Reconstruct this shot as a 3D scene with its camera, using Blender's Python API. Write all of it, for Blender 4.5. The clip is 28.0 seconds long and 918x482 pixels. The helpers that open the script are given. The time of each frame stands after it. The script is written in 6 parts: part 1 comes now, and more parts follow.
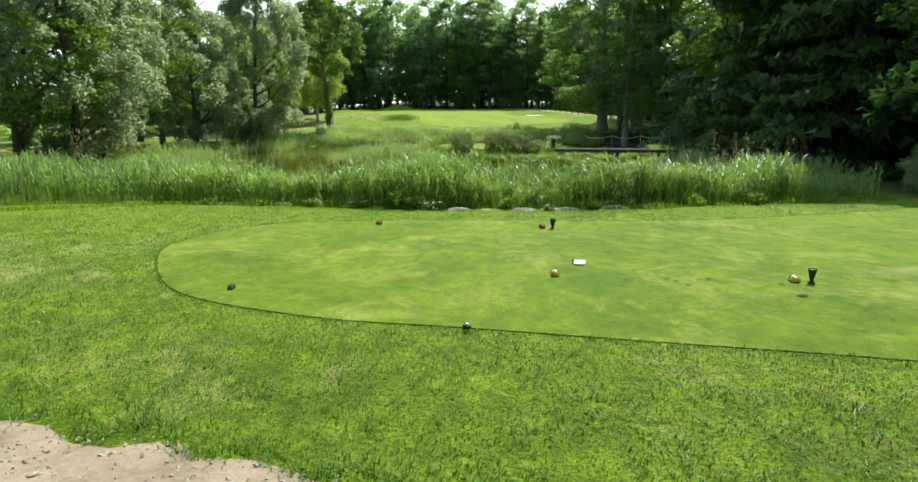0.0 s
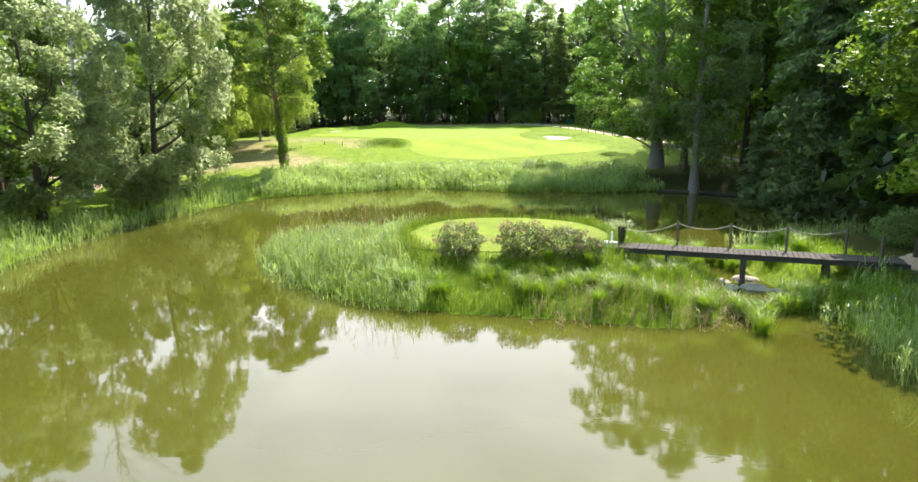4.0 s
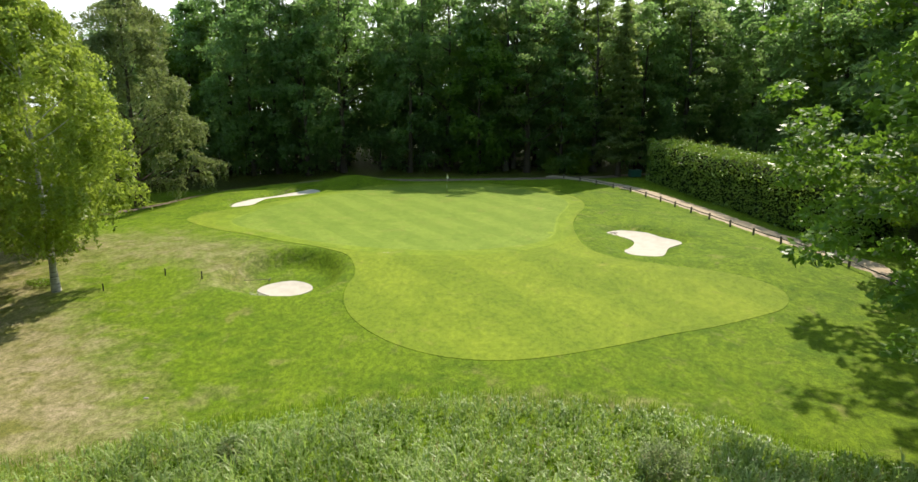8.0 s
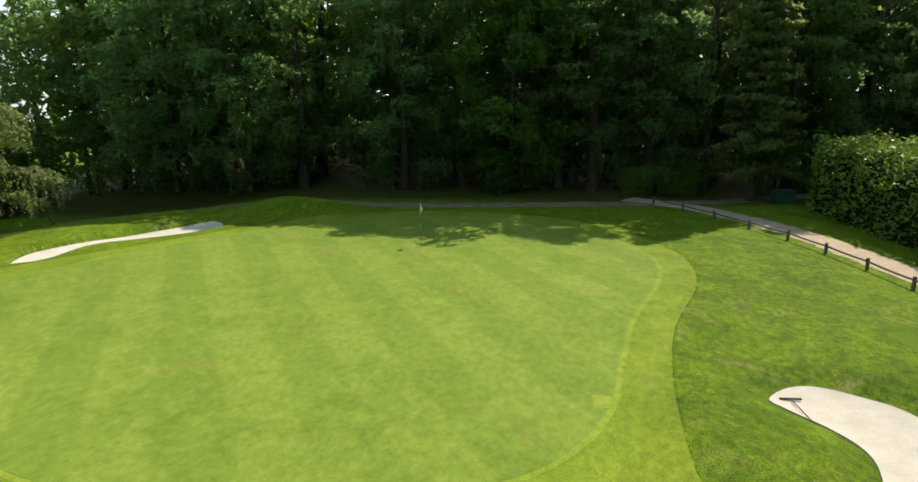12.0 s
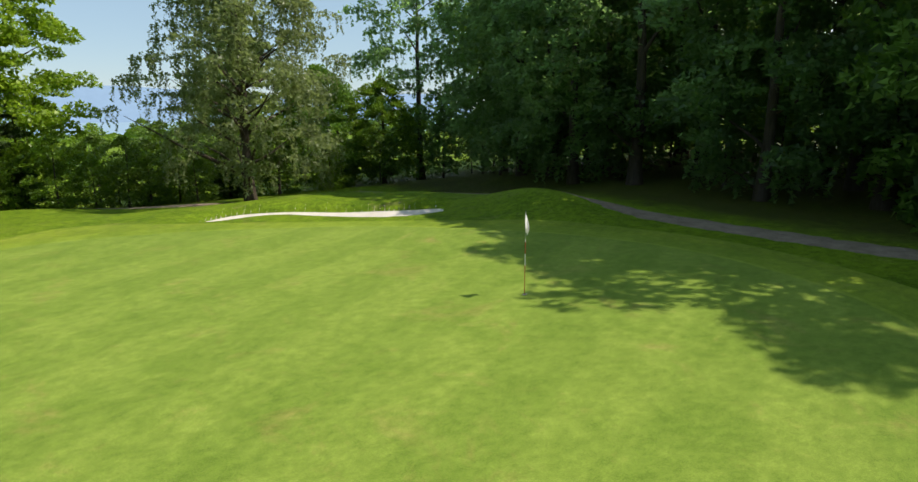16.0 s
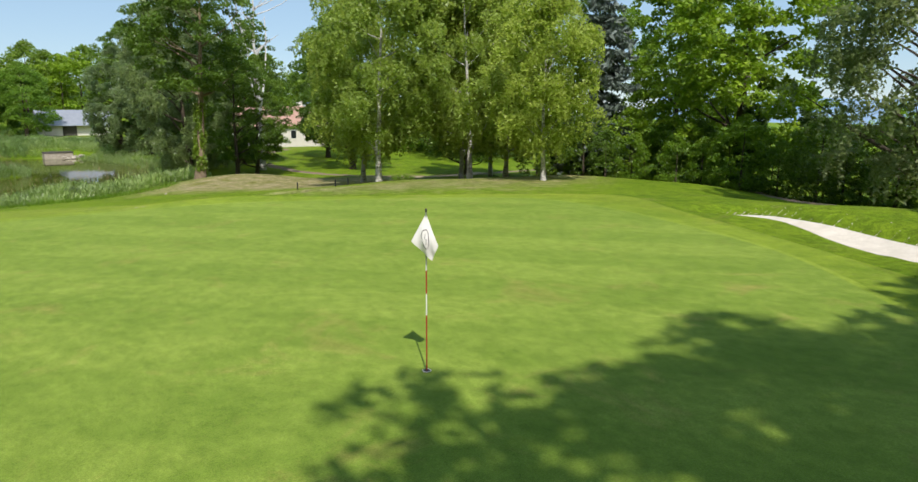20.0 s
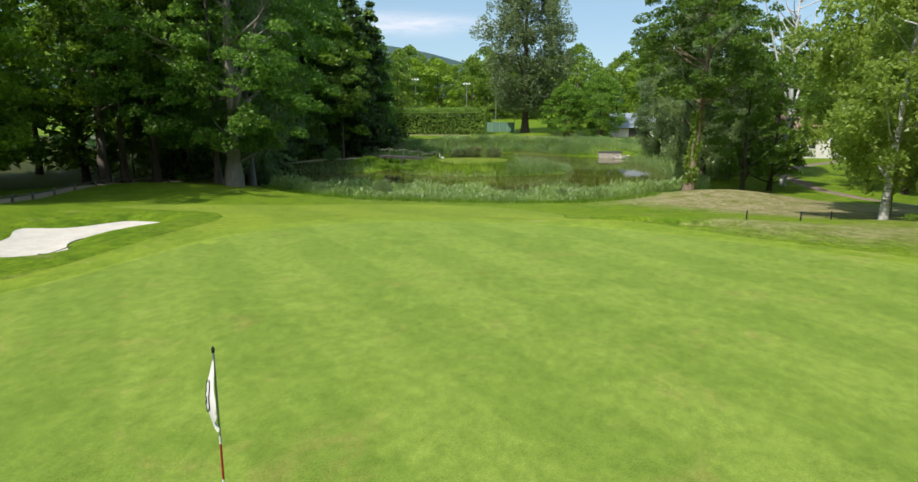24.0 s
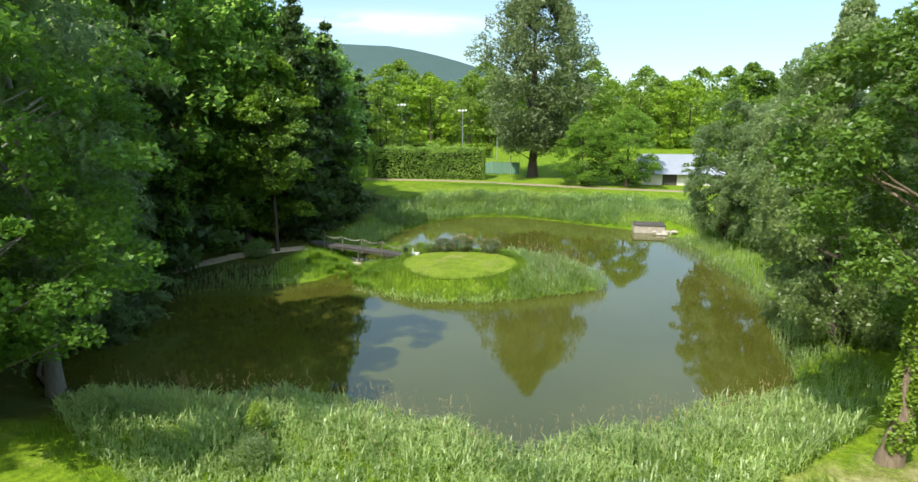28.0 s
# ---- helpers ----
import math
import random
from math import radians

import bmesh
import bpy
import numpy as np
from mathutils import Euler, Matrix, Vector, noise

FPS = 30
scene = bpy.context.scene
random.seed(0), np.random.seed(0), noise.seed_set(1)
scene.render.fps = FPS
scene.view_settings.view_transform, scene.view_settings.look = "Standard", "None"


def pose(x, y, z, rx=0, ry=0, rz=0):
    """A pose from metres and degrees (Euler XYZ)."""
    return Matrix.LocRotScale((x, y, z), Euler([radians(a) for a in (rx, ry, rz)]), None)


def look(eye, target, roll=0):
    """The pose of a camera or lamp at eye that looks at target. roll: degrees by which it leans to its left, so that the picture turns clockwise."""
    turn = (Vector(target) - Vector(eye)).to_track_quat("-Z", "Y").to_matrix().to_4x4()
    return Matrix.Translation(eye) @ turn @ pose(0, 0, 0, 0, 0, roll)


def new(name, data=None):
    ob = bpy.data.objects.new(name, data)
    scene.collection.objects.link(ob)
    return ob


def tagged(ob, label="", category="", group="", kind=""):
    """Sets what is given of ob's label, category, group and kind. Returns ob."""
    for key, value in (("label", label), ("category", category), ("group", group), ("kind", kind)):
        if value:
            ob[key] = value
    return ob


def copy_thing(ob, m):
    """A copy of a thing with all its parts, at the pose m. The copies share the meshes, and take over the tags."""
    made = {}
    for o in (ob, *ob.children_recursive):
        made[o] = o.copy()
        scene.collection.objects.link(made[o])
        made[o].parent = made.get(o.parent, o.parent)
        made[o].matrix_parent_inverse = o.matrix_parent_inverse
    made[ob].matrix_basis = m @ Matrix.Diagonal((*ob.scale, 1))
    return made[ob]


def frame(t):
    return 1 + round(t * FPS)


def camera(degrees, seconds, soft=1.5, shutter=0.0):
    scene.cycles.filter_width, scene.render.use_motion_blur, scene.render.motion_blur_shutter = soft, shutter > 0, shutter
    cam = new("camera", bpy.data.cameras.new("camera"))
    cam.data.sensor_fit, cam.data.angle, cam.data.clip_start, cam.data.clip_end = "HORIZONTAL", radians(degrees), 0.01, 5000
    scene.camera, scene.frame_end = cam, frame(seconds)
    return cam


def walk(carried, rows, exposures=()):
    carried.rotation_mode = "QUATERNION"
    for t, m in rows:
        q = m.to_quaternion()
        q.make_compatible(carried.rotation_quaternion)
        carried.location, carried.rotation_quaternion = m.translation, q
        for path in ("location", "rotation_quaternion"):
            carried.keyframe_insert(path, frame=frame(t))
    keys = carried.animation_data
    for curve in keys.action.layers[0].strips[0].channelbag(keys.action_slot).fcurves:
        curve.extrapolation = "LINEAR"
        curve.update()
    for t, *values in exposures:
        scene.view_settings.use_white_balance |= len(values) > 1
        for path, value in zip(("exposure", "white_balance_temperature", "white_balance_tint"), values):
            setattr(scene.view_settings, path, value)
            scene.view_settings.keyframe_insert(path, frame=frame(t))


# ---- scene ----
cam = camera(71.1, 28.0)
PATH = [
    (0, (0.016, -0.246, 2.623), (-0.014, 1.712, 2.216), 0.1),
    (0.5, (-0.004, 1.681, 2.856), (-0.038, 3.638, 2.449), 0.1),
    (1, (-0.012, 3.862, 3.068), (-0.049, 5.82, 2.659), 0.1),
    (1.5, (-0.008, 6.314, 3.351), (-0.046, 8.272, 2.941), 0.2),
    (2, (0.008, 8.951, 3.709), (-0.031, 10.907, 3.295), 0.1),
    (2.5, (0.057, 11.91, 4.066), (0.015, 13.867, 3.655), 0.2),
    (4.5, (0.174, 27.223, 6.326), (0.119, 29.18, 5.916), -0.1),
    (5, (0.102, 32.216, 7.399), (0.049, 34.172, 6.984), -0.1),
    (5.5, (0.364, 37.36, 8.189), (0.298, 39.315, 7.775), 0.1),
    (6, (0.452, 42.93, 9.025), (0.376, 44.885, 8.61), 0.2),
    (6.5, (0.341, 48.668, 9.694), (0.259, 50.623, 9.281), 0.3),
    (7, (0.087, 54.399, 9.969), (0.006, 56.354, 9.556), 0.3),
    (7.5, (0.104, 60.294, 10.13), (0.015, 62.249, 9.715), 0.3),
    (8, (-0.185, 66.341, 10.35), (-0.27, 68.296, 9.936), 0.3),
    (8.5, (-0.281, 72.469, 10.466), (-0.364, 74.424, 10.051), 0.1),
    (9, (-0.405, 78.199, 10.541), (-0.485, 80.154, 10.126), -0.1),
    (9.5, (-0.266, 82.801, 10.314), (-0.35, 84.758, 9.907), -0.1),
    (10, (0.086, 86.301, 9.899), (-0.016, 88.257, 9.494), -0.1),
    (10.5, (0.573, 88.792, 9.314), (0.444, 90.747, 8.911), -0.3),
    (11, (1.335, 91.142, 8.964), (1.162, 93.092, 8.556), -0.3),
    (11.5, (2.406, 93.662, 8.789), (2.158, 95.603, 8.379), -0.3),
    (13.5, (6.889, 103.767, 7.864), (6.084, 105.551, 7.453), 0.2),
    (14, (7.881, 106.141, 7.595), (6.907, 107.839, 7.185), 0.1),
    (14.5, (8.543, 108.595, 7.514), (7.374, 110.164, 7.1), 0.2),
    (15, (9.047, 111.406, 7.304), (7.677, 112.803, 6.889), 0.1),
    (15.5, (9.222, 114.264, 7.058), (7.673, 115.459, 6.643), 0.2),
    (16, (9.07, 116.995, 6.708), (7.369, 117.963, 6.295), -0.3),
    (16.5, (8.763, 119.49, 6.481), (6.941, 120.205, 6.072), -0.0),
    (17, (8.156, 122.009, 6.179), (6.246, 122.445, 5.772), -0.0),
    (17.5, (7.661, 124.356, 6.082), (5.708, 124.495, 5.673), 0.0),
    (18, (6.722, 126.701, 5.908), (4.776, 126.488, 5.499), -0.1),
    (18.5, (5.474, 128.908, 5.792), (3.593, 128.366, 5.383), -0.2),
    (19, (3.82, 130.644, 5.574), (2.058, 129.789, 5.17), 0.0),
    (19.5, (2.468, 131.927, 5.503), (0.904, 130.749, 5.097), 0.2),
    (20, (1.148, 132.662, 5.4), (-0.159, 131.204, 4.993), 0.3),
    (20.5, (0.114, 133.38, 5.378), (-0.895, 131.703, 4.969), 0.2),
    (21, (-1.124, 133.552, 5.331), (-1.86, 131.739, 4.921), 0.1),
    (21.5, (-2.207, 133.712, 5.262), (-2.68, 131.812, 4.851), 0.1),
    (22, (-3.29, 133.602, 5.185), (-3.494, 131.655, 4.776), -0.1),
    (22.5, (-4.285, 133.243, 5.079), (-4.274, 131.285, 4.67), 0.2),
    (24.5, (-6.829, 128.978, 7.113), (-6.578, 127.037, 6.7), 0.1),
    (25, (-7.091, 126.585, 8.652), (-6.838, 124.645, 8.237), 0.2),
    (25.5, (-7.15, 123.689, 9.585), (-6.895, 121.748, 9.173), 0.1),
    (26, (-6.814, 120.345, 10.767), (-6.56, 118.405, 10.353), 0.1),
    (26.5, (-6.421, 116.68, 11.828), (-6.166, 114.74, 11.415), 0.0),
    (27, (-5.988, 112.769, 12.179), (-5.733, 110.829, 11.767), -0.1),
    (27.5, (-5.524, 108.425, 12.266), (-5.269, 106.484, 11.852), -0.2),
    (28, (-4.879, 103.954, 12.202), (-4.626, 102.013, 11.79), 0.2),
]
walk(cam, [(t, look(eye, target, roll)) for t, eye, target, roll in PATH],
     [(0, 0.56, 6300, 3), (1, 0.62, 6250, 4), (2, 1.0, 6300, 5), (5, 1.36, 6550, 22), (6, 0.96, 6550, 15), (7, 0.68, 6600, 15), (8, 0.24, 6850, 12), (9, 0.05, 6950, 12), (10, 0.02, 6950, 12), (11.5, 0.02, 6900, 12), (14, 0.02, 6900, 13), (17, 0.04, 6350, 15), (19, 0.08, 6250, 15), (20, 0.02, 6250, 15), (25, 0.04, 6150, 11), (26.5, 0.18, 6250, 10), (28, 0.66, 6250, 10)])

# ---- light ----
world = bpy.data.worlds.new("sky")
scene.world = world
world.use_nodes = True
wn = world.node_tree.nodes
sky = wn.new("ShaderNodeTexSky")
sky.sky_type = "NISHITA"
sky.sun_disc = False
SUN_AZ, SUN_EL = radians(31.5), radians(52)      # azimuth from +y towards +x
sky.sun_elevation, sky.sun_rotation = SUN_EL, SUN_AZ
sky.air_density, sky.dust_density, sky.ozone_density, sky.altitude = 1.0, 0.3, 1.5, 800
wn["Background"].inputs["Strength"].default_value = 0.092
CLOUD = (0.2150, -0.9694, 0.1180)                 # towards the streak of cloud
sun_way = Vector((math.sin(SUN_AZ) * math.cos(SUN_EL), math.cos(SUN_AZ) * math.cos(SUN_EL), math.sin(SUN_EL)))
lamp = bpy.data.lights.new("sun", "SUN")
lamp.energy, lamp.angle, lamp.color = 4.9, radians(0.5), (1.0, 0.94, 0.83)
sun = new("sun", lamp)
sun.matrix_world = look(sun_way * 100, (0, 0, 0))


# ---- materials ----
def mat_new(name):
    m = bpy.data.materials.new(name)
    m.use_nodes = True
    return m, m.node_tree.nodes, m.node_tree.links, m.node_tree.nodes["Principled BSDF"]


def ramp(nodes, links, src, stops):
    r = nodes.new("ShaderNodeValToRGB")
    e = r.color_ramp.elements
    while len(e) < len(stops):
        e.new(0.5)
    for k, (p, c) in zip(e, stops):
        k.position, k.color = p, (*c, 1)
    links.new(src, r.inputs["Fac"])
    return r.outputs["Color"]


def noise_node(nodes, links, scale, detail=4, rough=0.6, coord="Object", stretch=None, distortion=0.0):
    tc = nodes.new("ShaderNodeTexCoord")
    src = tc.outputs[coord]
    if stretch:
        mp = nodes.new("ShaderNodeMapping")
        mp.inputs["Scale"].default_value = stretch[:3]
        if len(stretch) > 3:
            mp.inputs["Rotation"].default_value = (0, 0, stretch[3])
        links.new(src, mp.inputs["Vector"])
        src = mp.outputs["Vector"]
    n = nodes.new("ShaderNodeTexNoise")
    n.inputs["Scale"].default_value, n.inputs["Detail"].default_value = scale, detail
    n.inputs["Roughness"].default_value, n.inputs["Distortion"].default_value = rough, distortion
    links.new(src, n.inputs["Vector"])
    return n.outputs["Fac"]


def mix(nodes, links, fac, a, b, mode="MIX"):
    m = nodes.new("ShaderNodeMix")
    m.data_type, m.blend_type = "RGBA", mode
    for sock, v in ((m.inputs[0], fac), (m.inputs[6], a), (m.inputs[7], b)):
        if isinstance(v, (int, float)):
            sock.default_value = v
        elif isinstance(v, tuple):
            sock.default_value = (*v, 1)
        else:
            links.new(v, sock)
    return m.outputs[2]


def bump(nodes, links, bsdf, height, strength, distance):
    b = nodes.new("ShaderNodeBump")
    b.inputs["Strength"].default_value, b.inputs["Distance"].default_value = strength, distance
    links.new(height, b.inputs["Height"])
    links.new(b.outputs["Normal"], bsdf.inputs["Normal"])


def mat_lawn(name, dark, light, dry, dry_amount, mottle, relief, stripes=None, zones=False, grain=20):
    """Mown or rough grass: blotches, tussocks, fine grain, dry spots and, where it is mown in lanes, stripes."""
    m, n, l, b = mat_new(name)
    big = noise_node(n, l, 0.20, 4, 0.6, distortion=0.5)
    mid = noise_node(n, l, 0.85, 5, 0.66, distortion=0.4)
    small = noise_node(n, l, 4.5, 5, 0.72, stretch=(1.0, 0.7, 1.0, 0.6))
    fine = noise_node(n, l, grain, 5, 0.8)
    mean = tuple((a + c) / 2 for a, c in zip(dark, light))
    col = ramp(n, l, mid, [(0.38, dark), (0.50, mean), (0.62, light)])
    col = mix(n, l, ramp(n, l, big, [(0.40, (0, 0, 0)), (0.62, (0.7, 0.7, 0.7))]), col, light)
    if dry_amount:
        spot = noise_node(n, l, 0.55, 7, 0.74, distortion=0.8)
        col = mix(n, l, ramp(n, l, spot, [(0.60 - dry_amount, (0, 0, 0)), (0.74 - dry_amount * 0.6, (0.85, 0.85, 0.85))]), col, dry)
        fleck = noise_node(n, l, 2.6, 7, 0.78, distortion=0.5)
        col = mix(n, l, ramp(n, l, fleck, [(0.62 - dry_amount * 0.4, (0, 0, 0)), (0.74, (0.6, 0.6, 0.6))]), col, dry)
    if stripes:
        tc = n.new("ShaderNodeTexCoord")
        mp = n.new("ShaderNodeMapping")
        mp.inputs["Rotation"].default_value = (0, 0, stripes[0])
        w = n.new("ShaderNodeTexWave")
        w.inputs["Scale"].default_value, w.inputs["Distortion"].default_value = stripes[1], 0.35
        w.inputs["Detail"].default_value, w.inputs["Detail Scale"].default_value = 2.0, 0.5
        l.new(tc.outputs["Object"], mp.inputs["Vector"])
        l.new(mp.outputs["Vector"], w.inputs["Vector"])
        lane = ramp(n, l, w.outputs["Fac"], [(0.40, (0.80, 0.86, 0.74)), (0.60, (1.10, 1.06, 1.14))])
        broken = ramp(n, l, big, [(0.35, (stripes[2] * 0.4,) * 3), (0.6, (stripes[2],) * 3)])
        col = mix(n, l, broken, col, lane, "MULTIPLY")
    if zones:
        # the last pair of tones is litter darkened to near black for woodland shade
        for key, tone, a, c in (("dry", (0.185, 0.180, 0.045), (0.350, 0.285, 0.155), 0.92), ("soil_shade", (0.034, 0.026, 0.014), (0.024, 0.030, 0.009), 0.97)):
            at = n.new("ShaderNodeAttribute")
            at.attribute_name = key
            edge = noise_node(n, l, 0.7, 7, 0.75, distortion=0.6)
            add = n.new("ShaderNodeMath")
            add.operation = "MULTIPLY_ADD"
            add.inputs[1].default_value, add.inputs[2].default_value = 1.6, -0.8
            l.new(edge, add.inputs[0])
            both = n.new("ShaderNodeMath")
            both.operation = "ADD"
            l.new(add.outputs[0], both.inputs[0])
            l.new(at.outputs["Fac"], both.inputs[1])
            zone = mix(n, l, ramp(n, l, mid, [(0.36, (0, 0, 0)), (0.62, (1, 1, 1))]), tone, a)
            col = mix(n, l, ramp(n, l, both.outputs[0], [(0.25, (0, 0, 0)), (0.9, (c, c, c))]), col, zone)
    lo, hi = 1 - mottle, 1 + mottle * 0.75
    col = mix(n, l, 1.0, col, ramp(n, l, small, [(0.34, (lo * 0.92, lo, lo * 0.8)), (0.66, (hi, hi * 0.98, hi))]), "MULTIPLY")
    lo, hi = 1 - min(0.85, mottle * 1.3), 1 + mottle * 1.15
    col = mix(n, l, 1.0, col, ramp(n, l, fine, [(0.38, (lo, lo, lo)), (0.62, (hi, hi * 0.97, hi * 1.25))]), "MULTIPLY")
    l.new(col, b.inputs["Base Color"])
    b.inputs["Roughness"].default_value, b.inputs["Specular IOR Level"].default_value = 0.8, 0.12
    b.inputs["Sheen Weight"].default_value, b.inputs["Sheen Roughness"].default_value = 0.12, 0.5
    b.inputs["Sheen Tint"].default_value = (0.80, 0.95, 0.08, 1)
    bump(n, l, b, mix(n, l, 0.5, small, fine), relief, 0.06)
    return m


def mat_leaf(name, dark, light, through_col, share=0.4, gloss=0.45):
    """Leaves: a colour for each leaf, patches over the crown, light that shines through."""
    m, n, l, b = mat_new(name)
    g = n.new("ShaderNodeNewGeometry")
    oi = n.new("ShaderNodeObjectInfo")
    big = noise_node(n, l, 0.35, 3, 0.6)
    col = ramp(n, l, g.outputs["Random Per Island"], [(0.0, dark), (1.0, light)])
    col = mix(n, l, 0.5, col, ramp(n, l, big, [(0.3, dark), (0.7, light)]))
    col = mix(n, l, 0.6, col, ramp(n, l, oi.outputs["Random"], [(0.0, (0.55, 0.62, 0.70)), (0.5, (1, 1, 1)), (1.0, (1.55, 1.35, 0.9))]), "MULTIPLY")
    l.new(col, b.inputs["Base Color"])
    b.inputs["Roughness"].default_value, b.inputs["Specular IOR Level"].default_value = 0.42, gloss
    t = n.new("ShaderNodeBsdfTranslucent")
    l.new(mix(n, l, 0.6, col, through_col), t.inputs["Color"])
    s = n.new("ShaderNodeMixShader")
    s.inputs[0].default_value = share
    l.new(b.outputs["BSDF"], s.inputs[1])
    l.new(t.outputs["BSDF"], s.inputs[2])
    l.new(s.outputs["Shader"], n["Material Output"].inputs["Surface"])
    return m


def mat_plain(name, dark, light, scale=6.0, rough=0.7, relief=0.3, depth=0.02, metal=0.0, stretch=None, spec=0.4):
    m, n, l, b = mat_new(name)
    a = noise_node(n, l, scale, 6, 0.65, stretch=stretch)
    c = noise_node(n, l, scale * 7, 4, 0.7, stretch=stretch)
    col = mix(n, l, 0.35, ramp(n, l, a, [(0.3, dark), (0.7, light)]), ramp(n, l, c, [(0.3, dark), (0.7, light)]))
    oi = n.new("ShaderNodeObjectInfo")
    col = mix(n, l, 0.3, col, ramp(n, l, oi.outputs["Random"], [(0.0, (0.7, 0.7, 0.7)), (1.0, (1.3, 1.28, 1.25))]), "MULTIPLY")
    l.new(col, b.inputs["Base Color"])
    b.inputs["Roughness"].default_value, b.inputs["Metallic"].default_value = rough, metal
    b.inputs["Specular IOR Level"].default_value = spec
    bump(n, l, b, mix(n, l, 0.5, a, c), relief, depth)
    return m


# thin white cloud: a broken veil in the north, a small streak over the southern hills
wl = world.node_tree.links


def wmath(op, a, c=None):
    m = wn.new("ShaderNodeMath")
    m.operation = op
    for sock, v in zip(m.inputs, (a, c)):
        if isinstance(v, (int, float)):
            sock.default_value = v
        elif v is not None:
            wl.new(v, sock)
    return m.outputs[0]


def wdot(way):
    tc, d = wn.new("ShaderNodeTexCoord"), wn.new("ShaderNodeVectorMath")
    d.operation = "DOT_PRODUCT"
    d.inputs[1].default_value = way
    wl.new(tc.outputs["Generated"], d.inputs[0])
    return d.outputs["Value"]


veil = ramp(wn, wl, noise_node(wn, wl, 2.0, 6, 0.62, "Generated", (1, 1, 2.2), 0.4), [(0.16, (0.35, 0.35, 0.35)), (0.52, (1, 1, 1))])
north = ramp(wn, wl, wmath("MULTIPLY_ADD", wdot((math.sin(SUN_AZ * 0.4), math.cos(SUN_AZ * 0.4), 0.0)), 0.5), [(0.68, (0, 0, 0)), (0.90, (0.9, 0.9, 0.9))])
wn["Math"].inputs[2].default_value = 0.5
cloud_way = Vector(CLOUD)
flat_way = Vector((cloud_way.y, -cloud_way.x, 0)).normalized()
along, rise = wdot(flat_way), wmath("SUBTRACT", wdot((0, 0, 1)), cloud_way.z)
near = wmath("ADD", wmath("POWER", wmath("MULTIPLY", along, 8.5), 2.0), wmath("POWER", wmath("MULTIPLY", rise, 75.0), 2.0))
streak = wmath("MULTIPLY", wmath("GREATER_THAN", wdot(cloud_way), 0.5), wmath("POWER", 2.718, wmath("MULTIPLY", near, -1.0)))
torn = ramp(wn, wl, noise_node(wn, wl, 14, 5, 0.6, "Generated", (1, 1, 5)), [(0.36, (0, 0, 0)), (0.6, (1, 1, 1))])
haze = mix(wn, wl, 0.42, sky.outputs["Color"], (6.0, 9.0, 10.6))
tone = mix(wn, wl, wmath("MULTIPLY", mix(wn, wl, 1.0, veil, north, "MULTIPLY"), 0.9), haze, (18.0, 18.4, 18.9))
tone = mix(wn, wl, wmath("MULTIPLY", streak, mix(wn, wl, 0.75, (1.0, 1.0, 1.0), torn, "MULTIPLY")), tone, (9.6, 9.9, 10.4))
wl.new(tone, wn["Background"].inputs["Color"])

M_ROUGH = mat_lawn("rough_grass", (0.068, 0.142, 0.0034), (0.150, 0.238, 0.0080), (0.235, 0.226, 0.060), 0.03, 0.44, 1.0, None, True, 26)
M_COLLAR = mat_lawn("collar_grass", (0.122, 0.208, 0.0070), (0.212, 0.300, 0.0170), (0.270, 0.280, 0.060), 0.03, 0.20, 0.5)
M_FRINGE = mat_lawn("fairway_grass", (0.146, 0.226, 0.0080), (0.206, 0.286, 0.0140), (0.290, 0.285, 0.050), 0.02, 0.28, 0.6, (radians(-35), 0.050, 0.7), False, 34)
M_GREEN = mat_lawn("green_grass", (0.146, 0.238, 0.0200), (0.206, 0.298, 0.0330), (0.285, 0.270, 0.055), 0.04, 0.21, 0.4, (radians(-34), 0.100, 0.64), False, 46)
M_TEE = mat_lawn("tee_grass", (0.060, 0.124, 0.0032), (0.130, 0.204, 0.0064), (0.285, 0.305, 0.055), 0.09, 0.30, 0.6, None, True, 46)
M_RIM = mat_lawn("rim_grass", (0.175, 0.262, 0.0150), (0.265, 0.350, 0.0330), (0.320, 0.330, 0.090), 0.05, 0.16, 0.4)
for m in (M_FRINGE, M_GREEN, M_COLLAR, M_RIM):
    m.node_tree.nodes["Principled BSDF"].inputs["Sheen Weight"].default_value = 0.16
    m.node_tree.nodes["Principled BSDF"].inputs["Sheen Tint"].default_value = (1.0, 0.9, 0.35, 1)
M_ISLE = mat_lawn("island_tee_grass", (0.078, 0.136, 0.0060), (0.162, 0.222, 0.0150), (0.240, 0.215, 0.070), 0.10, 0.24, 0.5)
M_SAND = mat_plain("bunker_sand", (0.50, 0.45, 0.38), (0.68, 0.625, 0.545), 1.6, 0.95, 0.5, 0.03, spec=0.1)
M_SOIL = mat_plain("bare_soil", (0.150, 0.110, 0.078), (0.360, 0.285, 0.215), 2.0, 0.95, 0.7, 0.04, spec=0.1)
M_GRAVEL = mat_plain("gravel", (0.360, 0.280, 0.195), (0.570, 0.465, 0.345), 3.0, 0.95, 0.8, 0.03, spec=0.1)
M_BARK = mat_plain("bark", (0.045, 0.034, 0.024), (0.130, 0.105, 0.080), 3.0, 0.9, 0.9, 0.08, stretch=(3, 3, 0.6), spec=0.15)
